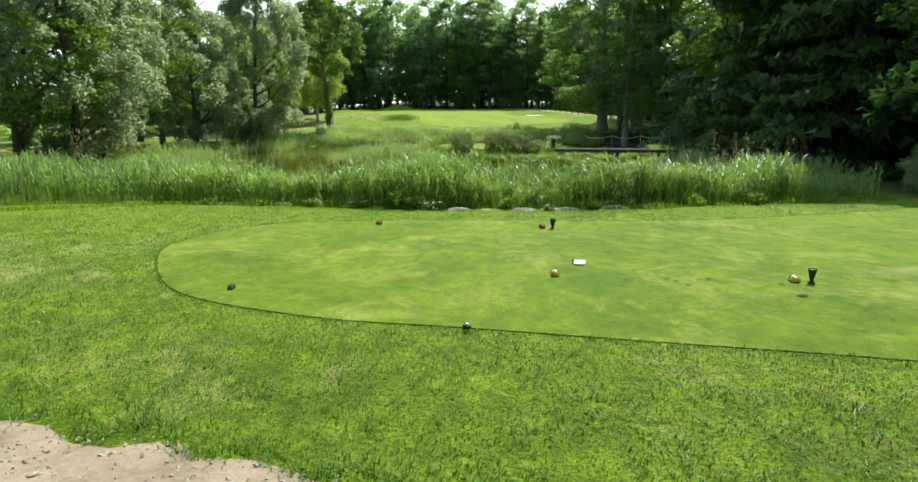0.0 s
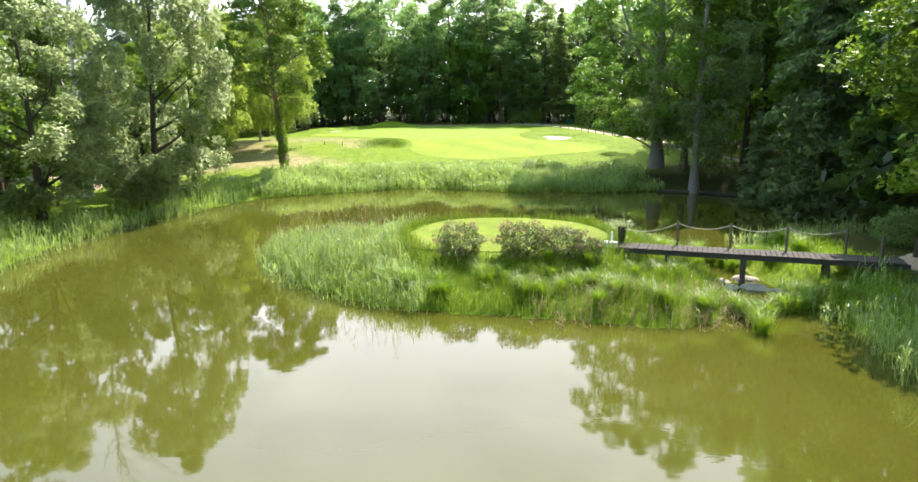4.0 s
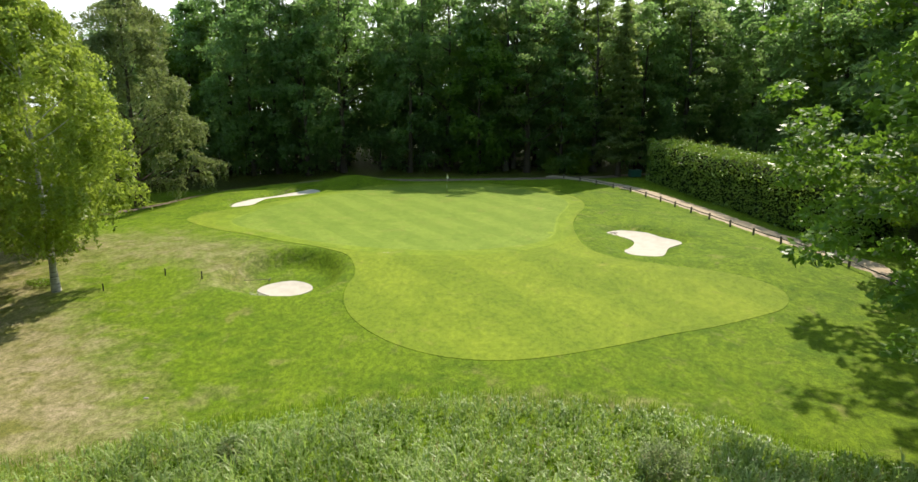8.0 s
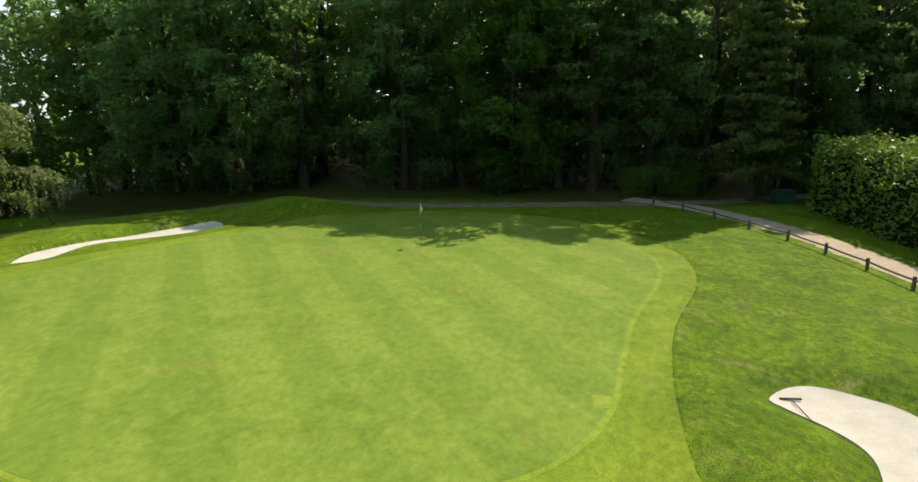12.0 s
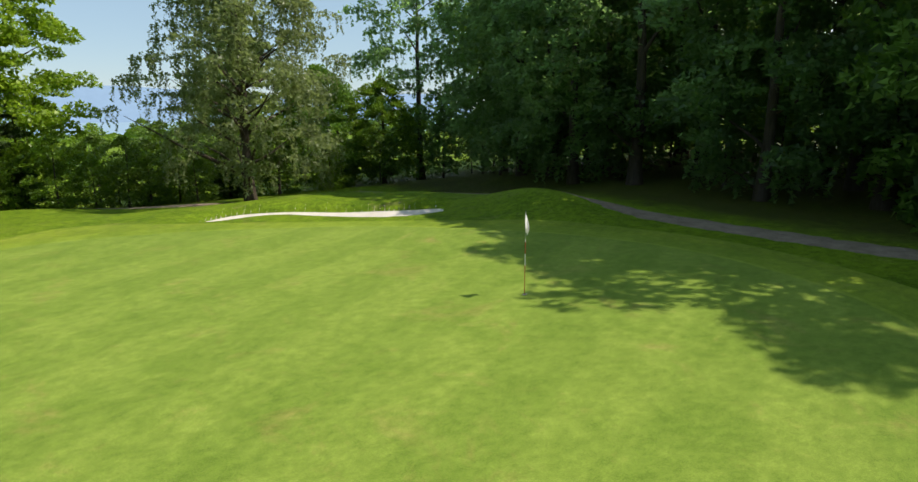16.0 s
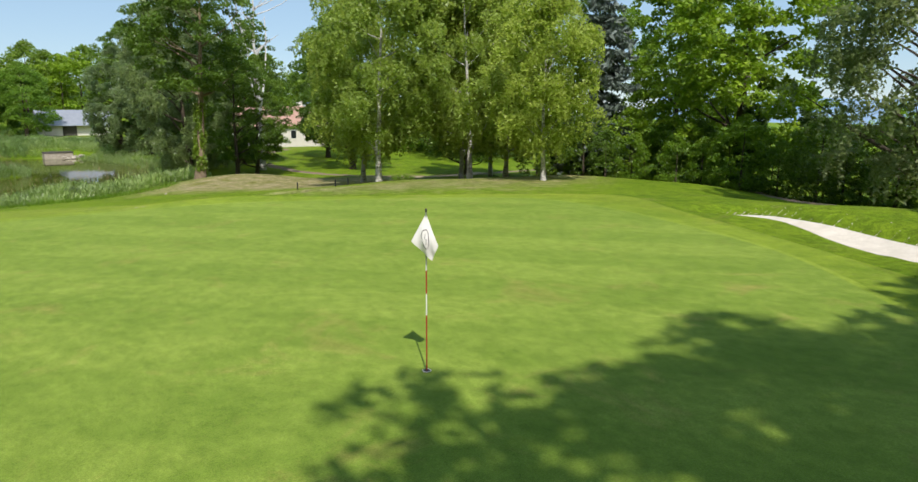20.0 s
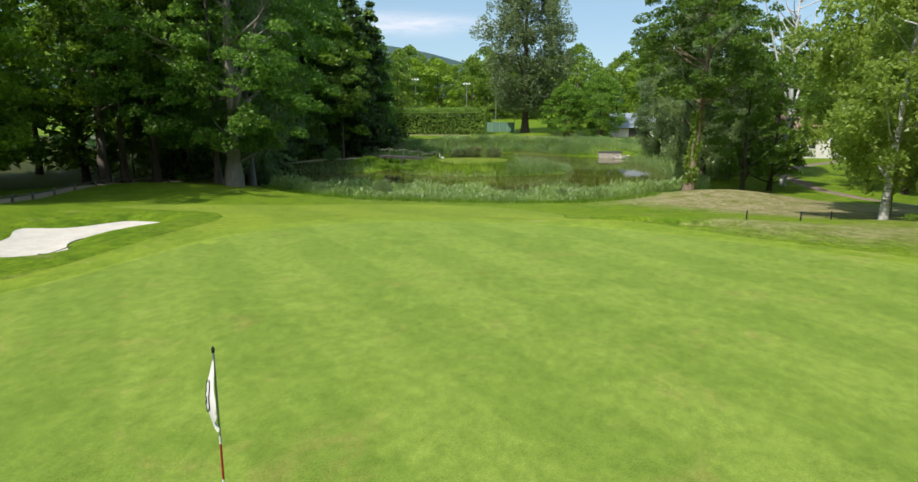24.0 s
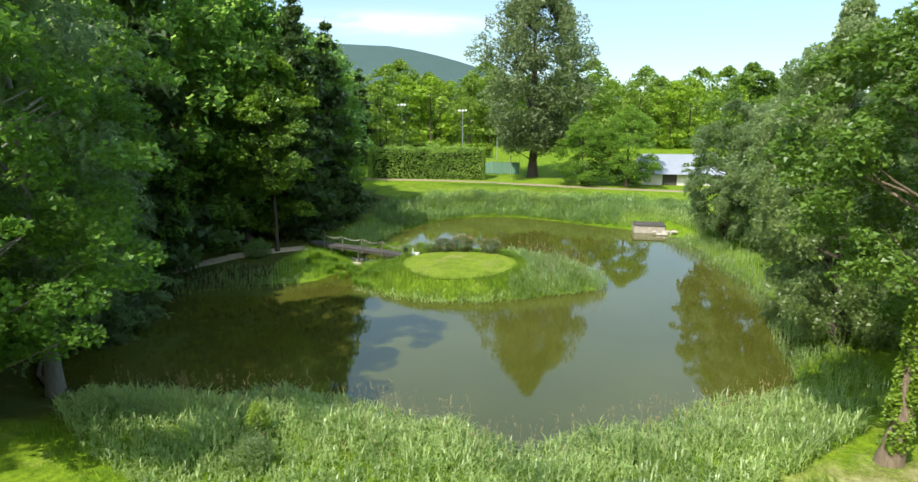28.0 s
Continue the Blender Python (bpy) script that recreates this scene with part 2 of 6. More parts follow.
M_BARKTAN = mat_plain("tan_bark", (0.12, 0.088, 0.058), (0.34, 0.265, 0.185), 3.0, 0.9, 0.9, 0.08, stretch=(3, 3, 0.6), spec=0.15)
M_BLEACHED = mat_plain("bleached_wood", (0.42, 0.41, 0.39), (0.68, 0.67, 0.64), 2.0, 0.8, 0.4, 0.03, stretch=(2, 2, 0.5), spec=0.2)
# near-black tone of the hedge core: inner shade put into the colour
M_CORE_SHADE = mat_plain("twigs", (0.012, 0.018, 0.006), (0.035, 0.050, 0.014), 9.0, 0.95, 1.0, 0.10, spec=0.05)
M_BARKDUN = mat_plain("dun_bark", (0.075, 0.062, 0.050), (0.180, 0.155, 0.125), 2.0, 0.85, 0.7, 0.05, stretch=(2, 2, 0.7), spec=0.2)
M_BARKGREY = mat_plain("grey_bark", (0.15, 0.135, 0.115), (0.30, 0.275, 0.235), 2.0, 0.85, 0.6, 0.05, stretch=(2, 2, 0.7), spec=0.2)
M_STONE = mat_plain("stone", (0.26, 0.23, 0.18), (0.52, 0.475, 0.395), 2.5, 0.85, 0.7, 0.05, spec=0.25)
M_WOOD = mat_plain("weathered_wood", (0.034, 0.031, 0.027), (0.125, 0.114, 0.100), 4.0, 0.85, 0.6, 0.02, stretch=(1, 8, 8), spec=0.2)
M_POST = mat_plain("post_wood", (0.10, 0.085, 0.065), (0.22, 0.19, 0.15), 5.0, 0.85, 0.6, 0.02, stretch=(6, 6, 1), spec=0.2)
M_ROPE = mat_plain("rope", (0.36, 0.33, 0.27), (0.52, 0.48, 0.40), 30, 0.9, 0.6, 0.01)
M_WHITE = mat_plain("white_paint", (0.70, 0.69, 0.66), (0.82, 0.81, 0.79), 3, 0.5, 0.1, 0.005)
M_BLACK = mat_plain("black_plastic", (0.012, 0.012, 0.013), (0.028, 0.028, 0.030), 9, 0.4, 0.15, 0.005)
M_RED = mat_plain("red_paint", (0.30, 0.030, 0.020), (0.42, 0.055, 0.035), 9, 0.45, 0.1, 0.003)
M_YELLOW = mat_plain("yellow_plastic", (0.62, 0.36, 0.02), (0.80, 0.50, 0.04), 9, 0.45, 0.1, 0.003)
M_BLUE = mat_plain("blue_plastic", (0.05, 0.04, 0.22), (0.12, 0.10, 0.40), 9, 0.45, 0.1, 0.003)
M_ROOF = mat_plain("roof_tile", (0.28, 0.16, 0.12), (0.46, 0.30, 0.24), 3, 0.85, 0.5, 0.03)
M_SLATE = mat_plain("grey_roof", (0.20, 0.22, 0.26), (0.32, 0.34, 0.38), 2, 0.5, 0.3, 0.02, spec=0.5)
M_PLASTER = mat_plain("plaster", (0.62, 0.58, 0.52), (0.76, 0.73, 0.68), 1.5, 0.9, 0.2, 0.01)
M_STEEL = mat_plain("galvanised_steel", (0.35, 0.36, 0.36), (0.52, 0.53, 0.53), 8, 0.45, 0.1, 0.003, metal=0.7)
M_GREENPAINT = mat_plain("green_paint", (0.02, 0.09, 0.06), (0.04, 0.16, 0.11), 5, 0.5, 0.1, 0.004)
M_TURQ = mat_plain("court_netting", (0.10, 0.20, 0.13), (0.16, 0.28, 0.19), 5, 0.8, 0.1, 0.004)

# birch bark: white with dark cross marks
M_BIRCH, n, l, b = mat_new("birch_bark")
band = noise_node(n, l, 2.2, 5, 0.7, stretch=(1.2, 1.2, 7))
l.new(ramp(n, l, band, [(0.36, (0.05, 0.045, 0.04)), (0.46, (0.42, 0.40, 0.37)), (0.7, (0.66, 0.65, 0.62))]), b.inputs["Base Color"])
b.inputs["Roughness"].default_value = 0.8
bump(n, l, b, band, 0.5, 0.03)

# pond: murky olive water under a smooth surface
M_WATER, n, l, b = mat_new("pond_water")
silt = noise_node(n, l, 0.07, 4, 0.6)
l.new(ramp(n, l, silt, [(0.3, (0.049, 0.053, 0.006)), (0.7, (0.076, 0.077, 0.013))]), b.inputs["Base Color"])
b.inputs["Roughness"].default_value, b.inputs["IOR"].default_value = 0.035, 1.45
b.inputs["Specular IOR Level"].default_value = 0.85
ripple = noise_node(n, l, 1.4, 3, 0.5, stretch=(1, 1.8, 1))
bump(n, l, b, ripple, 0.03, 0.05)

L_BROAD = mat_leaf("broad_leaf", (0.034, 0.086, 0.010), (0.185, 0.285, 0.040), (0.35, 0.56, 0.04), 0.30, 0.35)
L_BEECH = mat_leaf("beech_leaf", (0.028, 0.062, 0.028), (0.135, 0.205, 0.088), (0.50, 0.82, 0.22), 0.57, 0.45)
# paler copy of the wood's leaf: sunlight on the crowns put into the colour
L_SUNLIT = mat_leaf("sunlit_wood_leaf", (0.070, 0.110, 0.048), (0.250, 0.320, 0.140), (0.66, 0.90, 0.28), 0.56, 0.5)
L_DROOP = mat_leaf("drooping_needle", (0.028, 0.042, 0.026), (0.125, 0.165, 0.090), (0.60, 0.84, 0.28), 0.58, 0.45)
# darker copy of the beech leaf: the trees' shade is in its colour
L_SHADED = mat_leaf("shaded_leaf_tone", (0.012, 0.033, 0.009), (0.062, 0.115, 0.031), (0.60, 0.94, 0.16), 0.60, 0.35)
L_POPLAR = mat_leaf("poplar_leaf", (0.050, 0.088, 0.032), (0.205, 0.260, 0.120), (0.36, 0.46, 0.09), 0.30, 0.5)
L_MAPLE = mat_leaf("maple_leaf", (0.050, 0.120, 0.010), (0.250, 0.380, 0.034), (0.42, 0.64, 0.02), 0.34, 0.35)
L_GIANT = mat_leaf("deep_maple_leaf", (0.034, 0.092, 0.013), (0.175, 0.300, 0.042), (0.36, 0.64, 0.06), 0.36, 0.3)
L_BIRCH = mat_leaf("birch_leaf", (0.115, 0.180, 0.026), (0.360, 0.450, 0.105), (0.66, 0.82, 0.10), 0.46, 0.35)
L_WILLOW = mat_leaf("grey_leaf", (0.045, 0.082, 0.022), (0.165, 0.235, 0.080), (0.74, 0.88, 0.44), 0.48, 0.6)
L_SPRUCE = mat_leaf("needle", (0.021, 0.046, 0.014), (0.082, 0.130, 0.038), (0.20, 0.34, 0.06), 0.34, 0.3)
L_WEEP = mat_leaf("weeping_leaf", (0.080, 0.112, 0.036), (0.330, 0.375, 0.150), (0.50, 0.62, 0.17), 0.42, 0.35)
L_HEDGE = mat_leaf("hedge_leaf", (0.040, 0.110, 0.012), (0.330, 0.480, 0.085), (0.50, 0.72, 0.06), 0.24, 0.45)
L_FIR = mat_leaf("light_needle", (0.060, 0.095, 0.032), (0.240, 0.295, 0.100), (0.56, 0.70, 0.18), 0.54, 0.4)
L_REED = mat_leaf("reed_leaf", (0.018, 0.058, 0.010), (0.500, 0.620, 0.230), (0.56, 0.80, 0.15), 0.46, 0.9)
L_NEARREED = mat_leaf("near_reed_leaf", (0.008, 0.038, 0.005), (0.400, 0.570, 0.155), (0.48, 0.74, 0.09), 0.26, 0.6)
L_TUFT = mat_leaf("tuft_leaf", (0.050, 0.130, 0.008), (0.240, 0.385, 0.030), (0.40, 0.62, 0.02), 0.42, 0.4)
# tuft grass darkened for the shade on the island banks
L_BANK = mat_leaf("shaded_bank_grass", (0.026, 0.074, 0.007), (0.205, 0.305, 0.032), (0.34, 0.50, 0.03), 0.34, 0.3)
L_BLUE = mat_leaf("blue_needle", (0.095, 0.125, 0.100), (0.260, 0.310, 0.265), (0.16, 0.22, 0.15), 0.22, 0.35)
L_STRAW = mat_leaf("straw", (0.22, 0.17, 0.09), (0.40, 0.33, 0.20), (0.35, 0.28, 0.12), 0.3, 0.3)
L_IVY = mat_leaf("ivy_leaf", (0.100, 0.180, 0.014), (0.260, 0.370, 0.030), (0.34, 0.50, 0.02), 0.35, 0.7)
L_PINK = mat_leaf("pink_blossom", (0.30, 0.11, 0.10), (0.60, 0.37, 0.34), (0.5, 0.28, 0.22), 0.3, 0.2)
L_GRASS = mat_leaf("grass_blade", (0.014, 0.056, 0.003), (0.140, 0.270, 0.020), (0.22, 0.44, 0.02), 0.30, 0.25)

# ---- shape of the land ----
WATER = -1.75
PROFILE_Y = (-3000, -900, -300, -60, -20, 0, 6, 17, 24, 60, 76, 79, 84, 88, 91.4, 95, 99.4, 102, 104, 106, 112, 120, 126, 133, 145, 200, 400, 3000)
PROFILE_Z = (30, 14, 6, 2.2, 0.9, 0.1, 0.1, 0, -0.6, -0.9, -1.1, -0.98, -0.75, -0.42, -0.1, 0.2, 0.68, 1.03, 1.30, 1.40, 1.50, 1.76, 1.88, 2.08, 2.4, 4, 6, 8)
POND = np.array([(-5.2, 24.2), (-2, 22.9), (2, 22.7), (5.2, 24.4), (8.2, 27.4), (11, 35), (12.5, 41), (12.6, 46), (12, 50), (12.6, 54.5), (14.5, 56.5),
                 (19, 58), (22.5, 60), (21.5, 65), (22, 70), (22.5, 74), (19, 77.6), (13.5, 78.2), (5, 77.6), (-1.8, 79.5),
                 (-5, 80.4), (-10.5, 77.6), (-16.5, 73.8), (-19.4, 67), (-21, 62), (-22, 57), (-21, 48), (-20.6, 40), (-18.3, 31.5), (-11, 27.4)], float)
ISLAND = np.array([(-9.4, 54.9), (-6.6, 56.6), (-3, 58.4), (0.4, 59.4), (4, 59.4), (7.4, 58.0), (9.6, 55.6), (10.3, 52.6), (10.2, 49),
                   (9.3, 45), (7, 43), (2.5, 43.8), (-2, 44.6), (-5, 46), (-8, 49), (-9.8, 52.5)], float)


def smooth(a, b, x):
    t = np.clip((x - a) / (b - a), 0, 1)
    return t * t * (3 - 2 * t)


def rounded(poly, steps=6):
    """A closed outline, rounded through its corners (Catmull-Rom)."""
    p = np.asarray(poly, float)
    a, b, c, d = np.roll(p, 1, 0), p, np.roll(p, -1, 0), np.roll(p, -2, 0)
    out = []
    for k in range(len(p)):
        for s in range(steps):
            t = s / steps
            out.append(0.5 * (2 * b[k] + (c[k] - a[k]) * t + (2 * a[k] - 5 * b[k] + 4 * c[k] - d[k]) * t * t + (3 * b[k] - a[k] - 3 * c[k] + d[k]) * t ** 3))
    return np.array(out)


def inside_by(poly, x, y):
    """Metres inside a closed outline (negative outside)."""
    x, y = np.asarray(x, float), np.asarray(y, float)
    best, inn = np.full(x.shape, 1e9), np.zeros(x.shape, bool)
    for (ax, ay), (bx, by) in zip(poly, np.roll(poly, -1, 0)):
        ex, ey = bx - ax, by - ay
        t = np.clip(((x - ax) * ex + (y - ay) * ey) / (ex * ex + ey * ey + 1e-12), 0, 1)
        best = np.minimum(best, np.hypot(x - ax - t * ex, y - ay - t * ey))
        cross = ((ay > y) != (by > y)) & (x < (bx - ax) * (y - ay) / (by - ay + 1e-12) + ax)
        inn ^= cross
    return np.where(inn, best, -best)


def mound(x, y, cx, cy, rx, ry, turn=0.0):
    c, s = math.cos(turn), math.sin(turn)
    u, v = ((x - cx) * c + (y - cy) * s) / rx, (-(x - cx) * s + (y - cy) * c) / ry
    return np.exp(-(u * u + v * v))


POND_R, ISLAND_R = rounded(POND, 4), rounded(ISLAND, 4)
SAND_FRONT = rounded([(-12.7, 100.6), (-13.2, 101.1), (-12.8, 101.9), (-11.6, 102.5), (-10.5, 102.1), (-10.1, 101.4), (-10.5, 100.7), (-11.5, 100.15)])
SAND_RIGHT = rounded([(8.5, 112.5), (9.2, 113.3), (10.0, 113.4), (11.0, 112.7), (11.5, 112.1), (12.0, 110.8), (12.7, 109.8), (12.9, 109.0), (12.3, 108.5), (11.7, 107.9), (10.9, 106.1), (9.8, 106.0), (9.0, 106.3), (8.7, 107.1), (9.3, 108.1), (9.8, 109.3), (9.9, 110.3), (9.5, 111.2), (8.8, 112.0)], 4)
SAND_BACK = rounded([(-22.2, 120.9), (-22.8, 121.8), (-22.9, 122.8), (-22.3, 124.1), (-21.7, 125.8), (-20.8, 127.6), (-20.1, 128.8), (-19.5, 129.6), (-19.0, 130.5), (-18.4, 131.6), (-17.3, 131.0), (-17.1, 129.4), (-17.8, 127.9), (-18.9, 126.8), (-20.1, 125.7), (-21.0, 124.5), (-21.2, 123.0), (-21.2, 121.4)], 4)
HOLLOW = rounded([(-15.3, 101.4), (-14.9, 103.7), (-13.0, 105.2), (-11.0, 105.1), (-9.2, 104.0), (-8.4, 101.6), (-8.9, 99.4), (-10.4, 98.4), (-12.4, 98.4), (-14.6, 99.4)])


def base_land(x, y):
    z = np.interp(y, PROFILE_Y, PROFILE_Z)
    d = np.maximum(0, -15 - x)
    z = z - smooth(60, 95, y) * np.minimum(0.0030 * d * d / (1 + d / 14), 92 + 0 * d)
    e = np.maximum(0, -45 - x)
    z = z - (1 - smooth(60, 95, y)) * np.minimum(0.0030 * e * e / (1 + e / 14), 92 + 0 * e)
    return z


def land(x, y):
    """Height of the ground."""
    x, y = np.asarray(x, float), np.asarray(y, float)
    z = base_land(x, y)
    # the ground lies higher at both ends of the far bank
    z = z + 0.85 * mound(x, y, 22, 85, 9.5, 7.5) + 0.95 * mound(x, y, -20, 83, 6, 5) + 0.08 * mound(x, y, -17, 100.5, 4, 4) + 0.25 * mound(x, y, -24, 99, 4, 4)
    z = z - 0.65 * smooth(-26, -33, x) * smooth(112, 120, y) - 1.0 * smooth(-33, -47, x) * smooth(92, 102, y) - 0.95 * mound(x, y, -27, 137, 7, 4.2, 0.6)
    # mounds round the green and by the tees
    z = z + 0.38 * mound(x, y, -24.0, 126, 2.6, 4.4, 0.45) + 0.85 * mound(x, y, -14.6, 134.6, 3.2, 2.0, 0.2) + 0.30 * mound(x, y, -21.6, 131.6, 2.6, 2.6, 0.7)
    z = z + 0.45 * mound(x, y, 14.2, 112.5, 2.6, 5.0, 0.25) + 0.30 * mound(x, y, 6.8, 110.5, 1.6, 3.5, 0.1) + 0.5 * mound(x, y, -5.5, -1.5, 5, 4)
    near = (np.abs(x + 11.4) < 6) & (np.abs(y - 101.4) < 6)
    if near.any():
        zz, xs, ys = np.array(z), x[near], y[near]
        facing = (xs + 11.6) * 0.45 + (ys - 101.9) * 0.89
        wide = 1.25 - 0.40 * smooth(-0.6, 1.6, facing)
        zz[near] += 0.15 * mound(xs, ys, -10.6, 105.2, 3.2, 1.2, -0.25) - 0.95 * smooth(-0.2, 1.0, inside_by(HOLLOW, xs, ys) / wide)
        z = zz
    for outline, deep, wide in ((SAND_RIGHT, 0.34, 1.0), (SAND_BACK, 0.56, 0.8), (SAND_FRONT, 0.10, 0.5)):
        near = (np.abs(x - outline[:, 0].mean()) < 12) & (np.abs(y - outline[:, 1].mean()) < 12)
        if near.any():
            zz = np.array(z)
            zz[near] -= deep * smooth(-wide, 0.35, inside_by(outline, x[near], y[near]))
            z = zz
    near = (np.abs(x) < 60) & (y > 5) & (y < 100)
    if near.any():
        zz, xs, ys = np.array(z), x[near], y[near]
        wet, isle = inside_by(POND_R, xs, ys), inside_by(ISLAND_R, xs, ys)
        bank = np.where(ys < 40, 5.0, 3.2)
        zs = WATER + (zz[near] - WATER) * smooth(0.0, 1.0, -wet / bank)
        zs = np.where(wet > 0, WATER - 0.05 - 0.5 * smooth(0, 2.5, wet), zs)
        top = np.hypot((xs - 1.7) / 1.08, ys - 52.9)
        up = WATER + 0.45 * smooth(0, 1.6, isle) + 0.79 * smooth(6.4, 4.4, top)
        zs = np.where(isle > 0, np.maximum(up, zs), zs)
        zz[near] = zs
        z = zz
    return z


def land_at(x, y):
    return float(land(np.array([x]), np.array([y]))[0])


# ---- mesh helpers ----
def mesh_np(name, verts, faces, material, smooth_faces=False):
    """A mesh from arrays: verts (n, 3), faces (m, k) or a list of such arrays."""
    me = bpy.data.meshes.new(name)
    groups = [np.asarray(g, np.int32) for g in (faces if isinstance(faces, list) else [faces]) if len(g)]
    verts = np.asarray(verts, np.float32)
    me.vertices.add(len(verts))
    me.vertices.foreach_set("co", verts.ravel())
    loops = np.concatenate([g.ravel() for g in groups])
    sizes = np.concatenate([np.full(len(g), g.shape[1], np.int32) for g in groups])
    me.loops.add(len(loops))
    me.loops.foreach_set("vertex_index", loops)
    me.polygons.add(len(sizes))
    me.polygons.foreach_set("loop_start", np.concatenate([[0], np.cumsum(sizes)[:-1]]).astype(np.int32))
    me.polygons.foreach_set("use_smooth", np.full(len(sizes), smooth_faces))
    me.materials.append(material)
    me.update(calc_edges=True)
    me.validate()
    return me


def mesh_mixed(name, pieces):
    """One mesh from (verts, faces, material) pieces."""
    vs, groups, mats, base = [], [], [], 0
    for v, f, m in pieces:
        if m not in mats:
            mats.append(m)
        vs.append(v)
        groups.append((np.asarray(f, np.int32) + base, mats.index(m)))
        base += len(v)
    me = mesh_np(name, np.concatenate(vs), [g for g, _ in groups], mats[0])
    for m in mats[1:]:
        me.materials.append(m)
    me.polygons.foreach_set("material_index", np.concatenate([np.full(len(g), i, np.int32) for g, i in groups]))
    return me


def part(name, data, material, parent, label=""):
    """One mesh object under a thing or part. data: a bmesh or a mesh."""
    if isinstance(data, bmesh.types.BMesh):
        me = bpy.data.meshes.new(name)
        data.to_mesh(me)
        data.free()
        me.materials.append(material)
        data = me
    ob = new(name, data)
    ob.parent = parent
    if label:
        ob["label"] = label
    return ob


def thing(name, place, label, category, group="", turn=0.0):
    ob = new(name)
    ob.empty_display_size = 0.2
    ob.location, ob.rotation_euler = place, (0, 0, turn)
    return tagged(ob, label, category, group)


def box(bm, cx, cy, cz, sx, sy, sz, turn=None, bevel=0.0):
    made = bmesh.ops.create_cube(bm, size=1.0)["verts"]
    m = Matrix.Translation((cx, cy, cz)) @ (turn.to_4x4() if turn else Matrix()) @ Matrix.Diagonal((sx, sy, sz, 1))
    bmesh.ops.transform(bm, matrix=m, verts=made)
    if bevel:
        edges = list({e for v in made for e in v.link_edges})
        bmesh.ops.bevel(bm, geom=edges, offset=bevel, segments=1, affect="EDGES")
    return bm


def lathe(bm, profile, sides=14, at=(0, 0, 0), squash=1.0):
    """A turned body from (radius, height) pairs."""
    rings = []
    for r, z in profile:
        rings.append([bm.verts.new((at[0] + r * math.cos(2 * math.pi * k / sides), at[1] + squash * r * math.sin(2 * math.pi * k / sides), at[2] + z)) for k in range(sides)])
    for a, c in zip(rings, rings[1:]):
        for k in range(sides):
            bm.faces.new((a[k], a[(k + 1) % sides], c[(k + 1) % sides], c[k]))
    bm.faces.new(rings[0][::-1])
    bm.faces.new(rings[-1])
    return bm


def tubes(paths, sides=6):
    """Tapered tubes: paths of rows (x, y, z, radius). Returns verts and quads."""
    vs, fs, base = [], [], 0
    for path in paths:
        p = np.asarray(path, float)
        c, r = p[:, :3], p[:, 3]
        t = np.gradient(c, axis=0)
        t /= np.linalg.norm(t, axis=1, keepdims=True) + 1e-9
        ref = np.where(np.abs(t[:, 2:3]) > 0.95, np.array([[1.0, 0, 0]]), np.array([[0, 0, 1.0]]))
        u = np.cross(t, ref)
        u /= np.linalg.norm(u, axis=1, keepdims=True) + 1e-9
        w = np.cross(t, u)
        ang = np.linspace(0, 2 * np.pi, sides, endpoint=False)
        ring = c[:, None] + r[:, None, None] * (np.cos(ang)[None, :, None] * u[:, None] + np.sin(ang)[None, :, None] * w[:, None])
        vs.append(ring.reshape(-1, 3))
        k = np.arange(sides)
        for row in range(len(p) - 1):
            a = base + row * sides
            fs.append(np.stack([a + k, a + (k + 1) % sides, a + sides + (k + 1) % sides, a + sides + k], 1))
        base += len(p) * sides
    return np.concatenate(vs), np.concatenate(fs)


def wobbly(rng, a, b, bend, rows, r0, r1):
    """A bent limb from a to b as rows for tubes()."""
    a, b = np.asarray(a, float), np.asarray(b, float)
    t = np.linspace(0, 1, rows)[:, None]
    side = rng.normal(0, bend, 3)
    c = a + (b - a) * t + np.sin(np.pi * t) * side + rng.normal(0, bend * 0.18, (rows, 3)) * np.sin(np.pi * t)
    return np.concatenate([c, (r0 + (r1 - r0) * t ** 0.8)], 1)


def leaf_quads(rng, centres, length, width, flat=0.35, hang=0.0, three=False):
    """A folded diamond for every centre, or a pointed three-sided leaf. flat: how level they lie; hang: how far they point down."""
    n = len(centres)
    d = rng.normal(0, 1, (n, 3))
    d[:, 2] = d[:, 2] * (1 - flat) - hang * 1.6
    d /= np.linalg.norm(d, axis=1, keepdims=True) + 1e-9
    up = rng.normal(0, 1, (n, 3)) + np.array([0, 0, 2.2 * flat])
    s = np.cross(d, up)
    s /= np.linalg.norm(s, axis=1, keepdims=True) + 1e-9
    nrm = np.cross(s, d)
    ln = (length * rng.uniform(0.6, 1.3, n))[:, None]
    wd = (width * rng.uniform(0.6, 1.3, n))[:, None]
    if three:
        v = np.stack([centres - d * ln * 0.45 + s * wd * 0.55, centres - d * ln * 0.35 - s * wd * 0.55, centres + d * ln * 0.6 + nrm * wd * 0.2], 1)
        return v.reshape(-1, 3), np.arange(3 * n).reshape(n, 3)
    v = np.stack([centres - d * ln * 0.5, centres + s * wd * 0.5 + nrm * wd * 0.18, centres + d * ln * 0.5, centres - s * wd * 0.5 + nrm * wd * 0.18], 1)
    f = np.arange(4 * n).reshape(n, 4)
    return v.reshape(-1, 3), f


